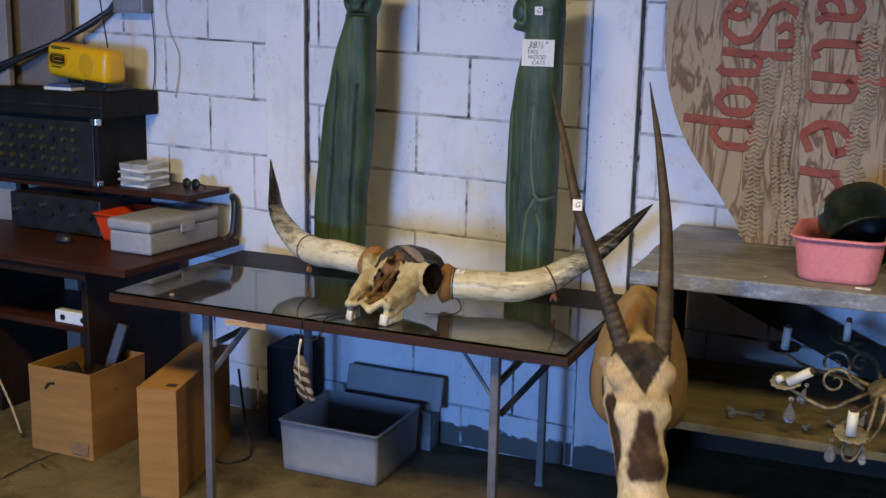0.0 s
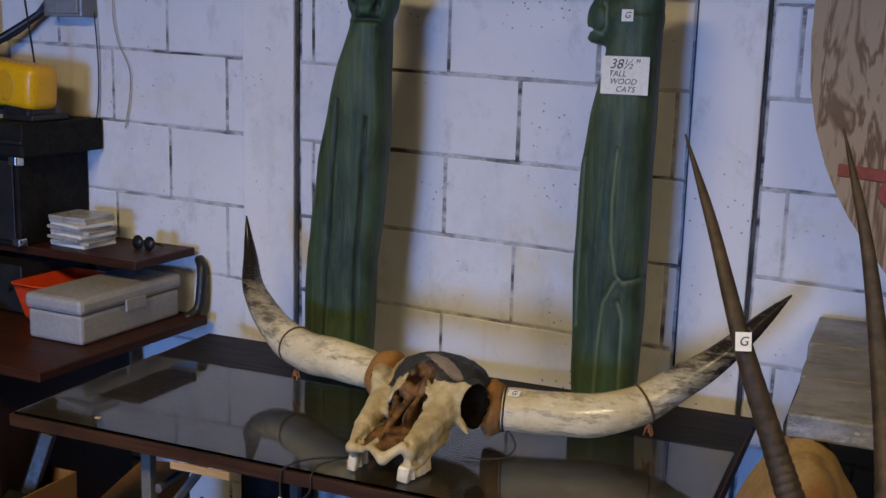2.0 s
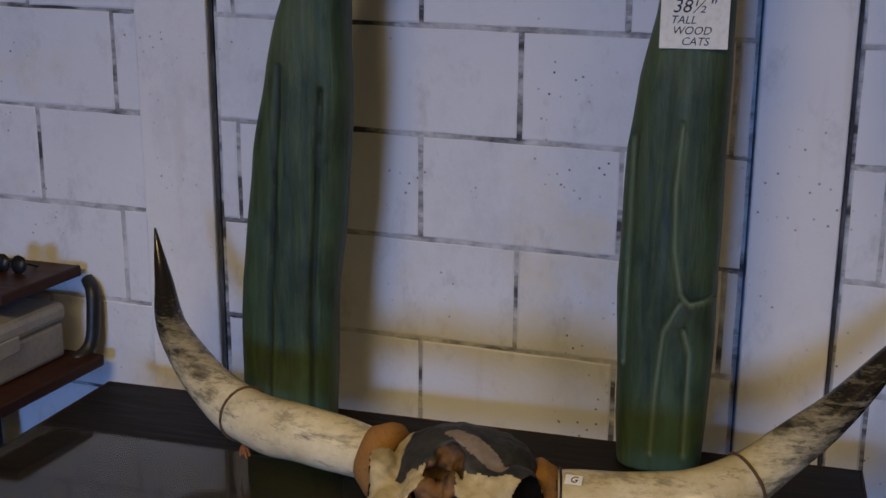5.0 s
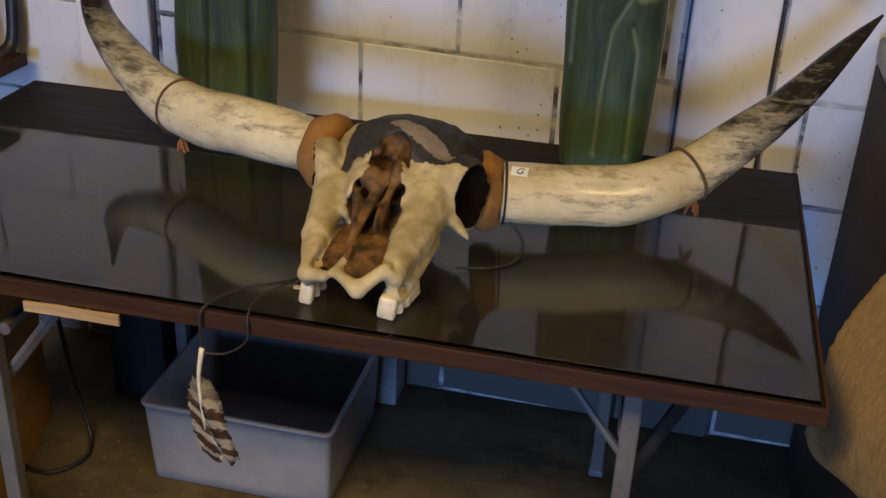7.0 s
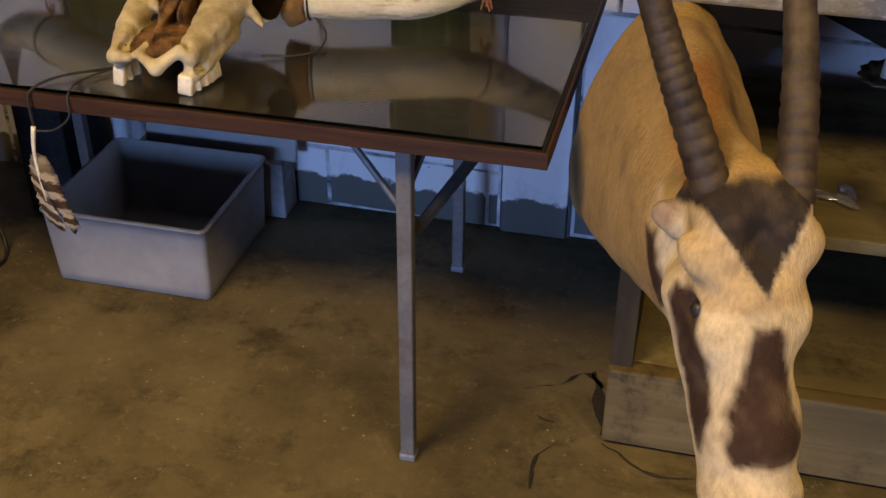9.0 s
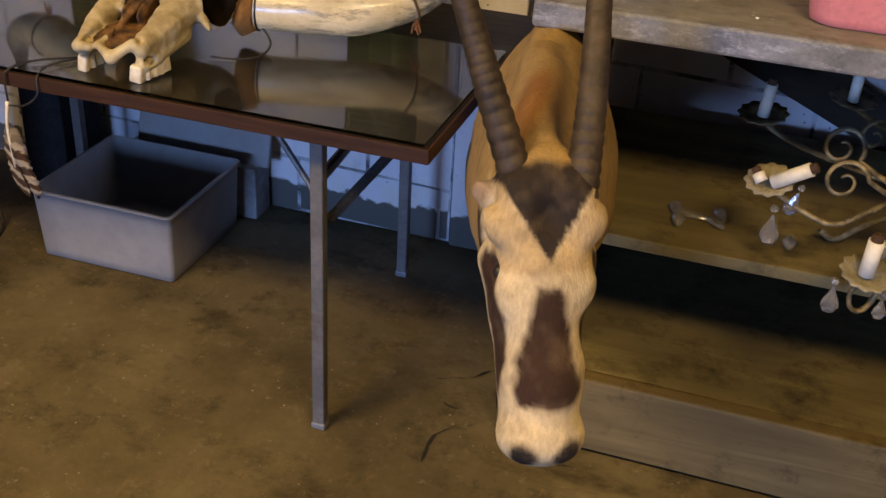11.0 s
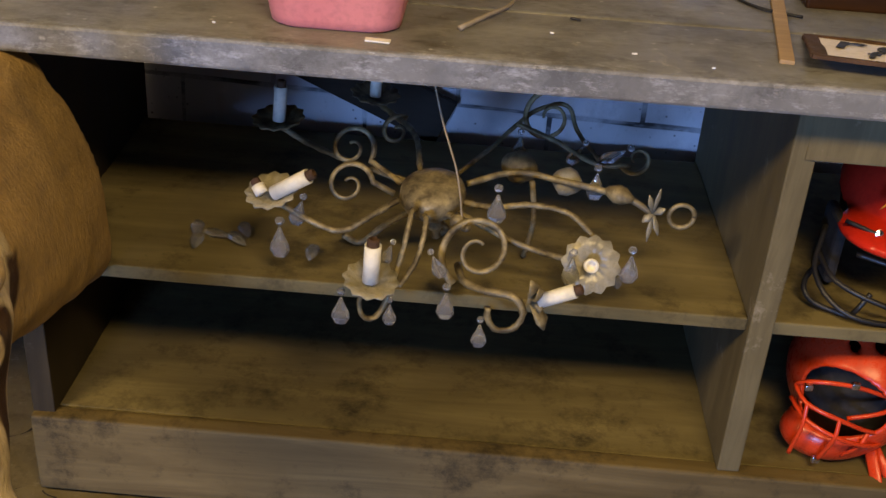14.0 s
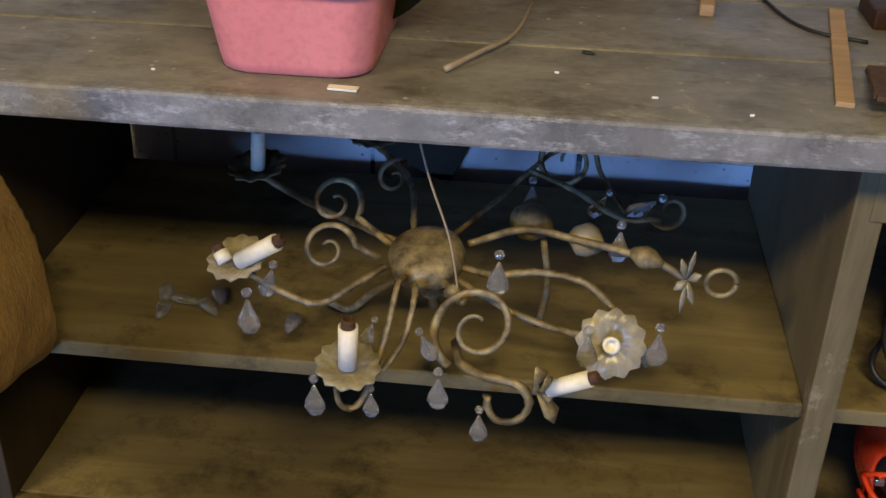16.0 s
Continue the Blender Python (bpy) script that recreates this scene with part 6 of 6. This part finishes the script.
lone("extension_lead", tube(spline([(-2.20, 3.32, 0.30), (-2.16, 3.30, 0.10), (-2.12, 3.27, 0.008), (-2.10, 3.20, 0.006), (-2.15, 3.14, 0.006), (-2.24, 3.17, 0.006), (-2.29, 3.26, 0.006)], 40), 0.005, 7), BLACK, "black extension lead coiled on the floor", "lead", (-2.15, 3.2, 0), True)

lone("dark_crate", worn(box(-2.16, -2.03, 3.45, 3.62, 0.0, 0.36, 0.006), 1, 0.002, 9), BLACK_VINYL, "black box standing in the dark under the table", "box", (-2.02, 3.52, 0))

# ---- desk corner ----
desk = thing("computer_desk", "cherry laminate computer desk with raised shelf", "desk", (-2.95, 3.25, 0))
DM = pose(-2.42, 2.965, 0.0, 0, 0, -3)
UM = DM @ Matrix.Translation((-0.03, 0, 0.023))


def desk_box(x0, x1, y0, y1, z0, z1, bevel=0.004):
    return moved(box(x0, x1, y0, y1, z0, z1, bevel), DM)


def up_box(x0, x1, y0, y1, z0, z1, bevel=0.004):
    return moved(box(x0, x1, y0, y1, z0, z1, bevel), UM)


part("desktop", desk_box(-1.15, 0.0, 0.0, 0.66, 0.695, 0.722), DESK, desk)
part("raised_shelf", up_box(-1.15, -0.03, 0.42, 0.68, 0.872, 0.897), DESK, desk)
part("shelf_bracket", moved(tube(spline([(-0.06, 0.70, 0.88), (-0.035, 0.68, 0.86), (-0.03, 0.67, 0.80), (-0.035, 0.66, 0.74), (-0.05, 0.62, 0.71)], 16), 0.016, 10), DM), BLACK, desk, "dark rounded bracket", smooth=True)
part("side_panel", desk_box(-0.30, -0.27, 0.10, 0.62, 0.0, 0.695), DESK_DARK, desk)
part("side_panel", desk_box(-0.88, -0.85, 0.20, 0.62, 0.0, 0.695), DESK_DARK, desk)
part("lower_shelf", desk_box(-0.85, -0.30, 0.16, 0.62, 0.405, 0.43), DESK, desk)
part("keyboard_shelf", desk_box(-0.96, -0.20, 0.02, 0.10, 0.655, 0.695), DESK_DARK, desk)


def at_desk(name, label, category, x, y, z):
    return thing(name, label, category, DM @ Vector((x, y, z)))


KM = UM @ Matrix.Translation((-0.105, 0, 0))


def kit_box(x0, x1, y0, y1, z0, z1, bevel=0.004):
    return moved(box(x0, x1, y0, y1, z0, z1, bevel), KM)


amp = at_desk("amplifier", "black mixing amplifier with rows of olive knobs", "amplifier", -0.60, 0.5, 0.9)
part("case", kit_box(-0.88, -0.335, 0.40, 0.68, 0.897, 1.165, 0.006), BLACK_VINYL, amp)
part("front_panel", kit_box(-0.865, -0.35, 0.392, 0.40, 0.915, 1.15, 0.002), BLACK, amp)
for r in range(5):
    for c in range(8):
        m = KM @ Matrix.Translation((-0.83 + 0.055 * c, 0.392, 0.955 + 0.04 * r)) @ pose(0, 0, 0, 90)
        part("knob", lathe([(0.011, 0), (0.009, 0.012), (0.0, 0.012)], m, 10), KNOB_OLIVE if (r + c) % 4 else BLACK, amp, "olive knob" if (r + c) % 4 else "")
part("corner_cap", kit_box(-0.362, -0.330, 0.388, 0.42, 1.135, 1.168, 0.004), STEEL, amp, "steel corner cap")
part("corner_cap", kit_box(-0.362, -0.330, 0.388, 0.42, 0.898, 0.922, 0.004), STEEL, amp, "steel corner cap")
deck = at_desk("equipment_case", "black flat equipment case on the amplifier", "case", -0.6, 0.5, 1.17)
part("case", kit_box(-0.95, -0.27, 0.36, 0.68, 1.166, 1.262, 0.006), BLACK_VINYL, deck)
part("lid_edge", kit_box(-0.95, -0.27, 0.352, 0.36, 1.205, 1.215, 0.002), BLACK, deck)
lowamp = at_desk("receiver", "black stereo receiver under the raised shelf", "receiver", -0.75, 0.55, 0.73)
part("case", desk_box(-0.93, -0.455, 0.38, 0.66, 0.726, 0.868, 0.004), BLACK, lowamp)
for c in range(9):
    part("knob", lathe([(0.009, 0), (0.008, 0.014), (0.0, 0.014)], DM @ Matrix.Translation((-0.90 + 0.05 * c, 0.38, 0.80 + 0.03 * (c % 2))) @ pose(0, 0, 0, 90), 10), BLACK if c % 3 else STEEL, lowamp)
for c in range(4):
    part("foot", desk_box(-0.90 + 0.13 * c, -0.88 + 0.13 * c, 0.40, 0.64, 0.7222, 0.7265, 0.001), RUBBER, lowamp)
red = at_desk("red_bin", "red-orange open plastic bin on the desk", "bin", -0.36, 0.45, 0.722)
part("bin_body", moved(basin(-0.375, 0.45, 0.723, 0.10, 0.20, 0.105, 0.022, 0.003, 0.005, 0.02), DM), RED_PLASTIC, red, smooth=True)
lone("dark_pouch", moved(worn(box(-0.41, -0.33, 0.40, 0.52, 0.735, 0.80, 0.02), 1, 0.006, 20), DM), BLACK_VINYL, "dark pouch in the red bin", "pouch", DM @ Vector((-0.37, 0.45, 0.73)), True)
tool = at_desk("plastic_case", "pale grey plastic box with a lid on the desk", "box", -0.18, 0.4, 0.722)
part("box_body", desk_box(-0.265, -0.072, 0.22, 0.62, 0.723, 0.805, 0.010), GREY_PLASTIC, tool)
part("box_lid", desk_box(-0.272, -0.066, 0.213, 0.627, 0.806, 0.850, 0.014), GREY_PLASTIC, tool)
part("latch", desk_box(-0.066, -0.058, 0.38, 0.46, 0.785, 0.820, 0.003), GREY_PLASTIC, tool)
for i in range(9):
    bm = box(-0.070, 0.070, -0.062, 0.062, 0, 0.0095, 0.001, m=KM @ pose(-0.225 + 0.006 * math.sin(i * 2.3), 0.53 + 0.005 * math.cos(i * 1.7), 0.8975 + 0.0102 * i, 0, 0, 9 * math.sin(i * 1.9) - 4))
    lone("disc_case", bm, PAPER_GREY if i % 3 else PAPER, "clear plastic disc case in a stack on the raised shelf", "disc case", KM @ Vector((-0.225, 0.53, 0.8975 + 0.0102 * i)), group="stack of disc cases")
specs = at_desk("sunglasses", "dark folded sunglasses on the raised shelf", "glasses", -0.145, 0.60, 0.898)
for dx in (-0.022, 0.022):
    part("lens", moved(lathe([(0.0, 0), (0.019, 0.002), (0.021, 0.006), (0.0, 0.008)], pose(-0.135 + dx, 0.58, 0.915, 80), 14), UM), BLACK, specs, smooth=True)
part("frame", moved(tube(spline([(-0.18, 0.62, 0.903), (-0.16, 0.585, 0.918), (-0.135, 0.578, 0.921), (-0.112, 0.585, 0.918), (-0.10, 0.62, 0.903)], 16), 0.003, 6), UM), BLACK, specs, smooth=True)
radio = at_desk("portable_radio", "yellow portable radio cassette player on the case", "radio", -0.45, 0.5, 1.27)
RM = KM @ pose(-0.475, 0.50, 1.300, 0, 4, -6)
part("body", moved(worn(box(-0.175, 0.175, -0.055, 0.055, 0.0, 0.135, 0.030, seg=4), 0, 0.0, 1), RM), YELLOW, radio, smooth=True)
part("cassette_window", moved(box(-0.135, -0.055, -0.0575, -0.054, 0.058, 0.090, 0.012), RM), DARK_WIN, radio, "smoked cassette window")
part("window_surround", moved(box(-0.142, -0.048, -0.0562, -0.053, 0.052, 0.096, 0.012), RM), YELLOW_DIM, radio)
part("speaker_grille", moved(lathe([(0.0, 0.004), (0.04, 0.003), (0.046, 0.0)], pose(0.065, -0.054, 0.068, 90), 32), RM), YELLOW_DIM, radio, "round yellow speaker grille")
for x0, x1, z in ((-0.14, -0.03, 0.118), (-0.135, -0.07, 0.112), (-0.135, -0.08, 0.040)):
    part("printed_bar", moved(box(x0, x1, -0.0565, -0.054, z, z + 0.004, 0.0005), RM), BLACK, radio, "dark printed strip")
part("base", moved(box(0.04, 0.165, -0.05, 0.05, -0.022, 0.012, 0.010), RM), BLACK, radio)
part("antenna", moved(tube([(0.10, 0.02, 0.13), (0.02, 0.03, 0.40)], 0.003, 8), RM), BLACK, radio)
for i, (mt, words) in enumerate(((PAPER, "white booklet under the radio"), (BLUE_BOOK, "blue booklet under the radio"))):
    lone("booklet", moved(box(-0.60 + 0.02 * i, -0.46, 0.40, 0.56, 1.2625 + 0.013 * i, 1.2745 + 0.013 * i, 0.001), KM), mt, words, "booklet", KM @ Vector((-0.53, 0.48, 1.2625)))
lone("radio_stand_pad", moved(box(-0.42, -0.30, 0.43, 0.57, 1.2625, 1.281, 0.004), KM), BLACK, "black pad under the radio", "pad", KM @ Vector((-0.36, 0.5, 1.2625)))
white = at_desk("power_strip", "white metal power strip on the lower shelf", "power strip", -0.40, 0.18, 0.43)
part("strip_body", desk_box(-0.50, -0.31, 0.165, 0.205, 0.432, 0.480, 0.004), PAPER, white)
for dx in (-0.46, -0.36):
    part("outlet", moved(lathe([(0.0, 0.003), (0.011, 0.003), (0.012, 0)], pose(dx, 0.165, 0.455, 90), 12), DM), BLACK, white)
lone("computer_mouse", moved(lathe([(0.0, 0.0), (0.03, 0.0), (0.034, 0.01), (0.02, 0.03), (0.0, 0.034)], pose(-0.53, 0.26, 0.7225) @ Matrix.Diagonal((1.3, 0.8, 1, 1)), 16), DM), BLACK, "small black desk gadget with a bright button", "gadget", DM @ Vector((-0.53, 0.26, 0.7225)), True)

carton = thing("cardboard_box", "open brown cardboard box filled with dark parts", "box", (-2.76, 3.14, 0))


def open_box(w, d, h, t, m, name_parent, mat=CARDBOARD):
    for x0, x1, y0, y1 in ((-w / 2, w / 2, -d / 2, -d / 2 + t), (-w / 2, w / 2, d / 2 - t, d / 2), (-w / 2, -w / 2 + t, -d / 2 + t, d / 2 - t), (w / 2 - t, w / 2, -d / 2 + t, d / 2 - t)):
        part("side", moved(worn(box(x0, x1, y0, y1, 0, h, 0.001), 2, 0.0025, 7), m), mat, name_parent)
    part("bottom", moved(box(-w / 2 + t, w / 2 - t, -d / 2 + t, d / 2 - t, 0.001, 0.005), m), mat, name_parent)


CM = pose(-2.725, 3.11, 0.0, 0, 0, -1)
open_box(0.285, 0.30, 0.325, 0.005, CM, carton)
part("hand_hole", moved(tube(spline([(-0.06, -0.152, 0.245), (-0.045, -0.153, 0.265), (-0.02, -0.153, 0.27)], 10), 0.007, 6, flat=0.4), CM), CRACK, carton, "dark torn hand hole")
part("print", moved(box(0.045, 0.125, -0.1535, -0.151, 0.015, 0.06), CM), CARD_PRINT, carton, "faded printed block")
for i in range(7):
    bm = worn(box(-0.055, 0.055, -0.05, 0.05, -0.02, 0.05, 0.015, m=CM @ pose(0.08 * math.sin(i * 2.1), 0.08 * math.cos(i * 1.6), 0.235, 30 * i, 25 * i, 40 * i)), 1, 0.006, 25, i)
    lone("scrap_part", bm, BLACK_VINYL if i % 2 else BLACK, "dark scrap part heaped in the cardboard box", "scrap", CM @ Vector((0, 0, 0.2)), group="scrap in the box")
lone("scrap_filler", box(-0.135, 0.135, -0.142, 0.142, 0.006, 0.21, 0.01, m=CM), BLACK, "dark filling in the cardboard box", "scrap", CM @ Vector((0, 0, 0.006)))
lone("black_handle", box(-0.022, 0.022, -0.012, 0.012, 0, 0.26, 0.006, m=CM @ pose(0.05, 0.02, 0.20, -18, 14, 20)), BLACK, "black handle sticking out of the box", "handle", CM @ Vector((0.05, 0.02, 0.2)))
flat = thing("flat_carton", "tall narrow closed cardboard carton standing on the floor", "box", (-2.42, 3.28, 0))
FM = pose(-2.178, 2.805, 0.0, 0, 0, 15)
part("carton_body", moved(worn(box(-0.068, 0.068, 0.0, 0.53, 0, 0.378, 0.002), 3, 0.003, 6), FM), CARDBOARD, flat)
part("top_flap", moved(worn(box(-0.069, 0.070, -0.002, 0.53, 0.3795, 0.384, 0.001), 3, 0.002, 9), FM), CARDBOARD, flat)
part("torn_slot", moved(box(0.02, 0.055, 0.03, 0.055, 0.384, 0.386, 0.0005), FM), CRACK, flat)

# boards, electrics and cables at the left
lone("brown_board", box(-3.95, -3.17, 3.58, 3.62, 0.0, 2.5, 0.003), BOARD_BROWN, "dark brown board standing against the wall", "board", (-3.6, 3.60, 0))
lone("grey_board", box(-4.0, -3.40, 3.50, 3.53, 0.0, 2.4, 0.003), BOARD_GREY, "grey-brown panel standing against the wall", "panel", (-3.7, 3.51, 0))
# bright rod added to stand for a highlight streak on the panel
lone("chrome_rod", tube([(-3.52, 3.49, 1.36), (-3.535, 3.49, 1.50)], 0.006, 8), STEEL, "short bright rod standing for a highlight on the grey panel", "rod", (-3.53, 3.49, 1.36))
ebox = thing("switch_box", "grey metal electric switch box on the wall", "electric box", (-2.87, 3.63, 1.6))
part("box_body", box(-2.945, -2.800, 3.60, 3.672, 1.585, 1.72, 0.005), GREY_BOX, ebox)
part("cover", box(-2.935, -2.810, 3.594, 3.60, 1.595, 1.71, 0.003), GREY_BOX, ebox)
part("switch", box(-2.885, -2.860, 3.585, 3.594, 1.64, 1.665, 0.003), BLACK, ebox)
lone("thick_cable", tube(spline([(-3.75, 3.47, 1.22), (-3.5, 3.48, 1.34), (-3.2, 3.55, 1.46), (-3.0, 3.63, 1.585), (-2.90, 3.645, 1.66)], 24), 0.013, 8), BLACK, "thick black cable running up to the switch box", "cable", (-3.2, 3.56, 1.4), True)
lone("thick_cable", tube(spline([(-3.62, 3.47, 1.26), (-3.3, 3.50, 1.41), (-3.05, 3.61, 1.54), (-2.92, 3.64, 1.68)], 24), 0.008, 8), BLACK, "thin black cable running up to the switch box", "cable", (-3.2, 3.56, 1.4), True)
lone("hanging_wire", tube(spline([(-2.80, 3.655, 1.60), (-2.795, 3.66, 1.45), (-2.80, 3.66, 1.33), (-2.81, 3.65, 1.25)], 16), 0.0022, 5), BLACK, "thin dark wire hanging down the wall", "wire", (-2.80, 3.66, 1.4), True)
lone("hanging_wire", tube(spline([(-2.71, 3.66, 1.75), (-2.735, 3.66, 1.62), (-2.72, 3.66, 1.52), (-2.68, 3.66, 1.44), (-2.68, 3.66, 1.36), (-2.70, 3.66, 1.26)], 24), 0.0016, 5), WIRE_TAN, "thin pale wire hanging down the wall", "wire", (-2.7, 3.66, 1.5), True)
lone("floor_wire", tube(spline([(-3.35, 3.2, 0.28), (-3.15, 3.08, 0.22), (-3.02, 3.02, 0.12), (-2.96, 3.0, 0.03)], 20), 0.005, 6), WIRE_TAN, "pale cable hanging beside the box", "cable", (-3.1, 3.05, 0), True)

# ledge and bracket at the top of the second pilaster
lone("wall_ledge", worn(box(-2.095, -1.002, 3.28, 3.669, 1.805, 1.85, 0.004), 3, 0.004, 8), BENCH_DARK, "dark wooden ledge fixed high on the wall", "ledge", (-1.55, 3.5, 1.805))
br = thing("beam_end", "dark rusty beam end resting on top of the pilaster", "beam end", (-0.92, 3.66, 1.7))
part("plate", worn(box(-0.999, -0.775, 3.58, 3.668, 1.752, 1.84, 0.003), 3, 0.004, 25), BENCH_DARK, br)
part("flange", worn(box(-0.998, -0.84, 3.61, 3.668, 1.703, 1.750, 0.003), 2, 0.004, 30), RUST, br)

# ---- wall blocks, one object each on shared meshes ----
def block_mesh(w, h):
    """A block face that leans with the sagging courses, its arrises rounded and nibbled."""
    bm = bmesh.new()
    g, d, e = 0.0022, 0.010, 0.0042
    lean = lambda x, y, z: (x, y, z - SAG * x)
    side = [(-1 + 2 * k / 8, 0) for k in range(8)] + [(1, k / 4) for k in range(4)] + [(1 - 2 * k / 8, 1) for k in range(8)] + [(-1, 1 - k / 4) for k in range(4)]
    rows = []
    for inset, y in ((g, d), (g, 0.0024), (g + e, 0.0)):
        ring = []
        for i, (u, v) in enumerate(side):
            bite = inset + (0.0016 * abs(math.sin(i * 2.3 + w * 40 + h * 9)) if y < d else 0)
            ring.append(bm.verts.new(lean(u * (w / 2 - bite), y, bite + v * (h - 2 * bite))))
        rows.append(ring)
    for p, q in zip(rows, rows[1:]):
        for j in range(len(side)):
            bm.faces.new((p[j], p[(j + 1) % len(side)], q[(j + 1) % len(side)], q[j]))
    bm.faces.new(rows[-1])
    return mesh_of("block", bm, WALL)


MESHES = {}
COURSE, LENGTH, SAG = 0.2163, 0.4064, 0.028
for x0, x1, base in ((-4.5, -2.275, -2.546), (-2.097, -1.006, -1.648), (-0.826, 2.9, -0.760)):
    for n in range(-1, 13):
        phase = base if n % 2 == 0 else base + LENGTH / 2
        k = math.floor((x0 - phase) / LENGTH)
        while phase + k * LENGTH < x1 - 0.004:
            a, b = max(x0, phase + k * LENGTH), min(x1, phase + (k + 1) * LENGTH)
            k += 1
            drop_here = SAG * ((a + b) / 2 + 1.76)
            z0, z1 = max(0.0, 0.171 + COURSE * n - drop_here), min(2.9, 0.171 + COURSE * (n + 1) - drop_here)
            if b - a < 0.02 or z1 - z0 < 0.03:
                continue
            key = (round(b - a, 2), round(z1 - z0, 2 if z1 - z0 < COURSE - 0.001 else 4))
            if key not in MESHES:
                MESHES[key] = block_mesh(b - a, z1 - z0)
            ob = new("block", MESHES[key])
            ob.parent = wall
            ob.location = ((a + b) / 2, 0.0004 + 0.0009 * math.sin(a * 37 + n * 5), z0)
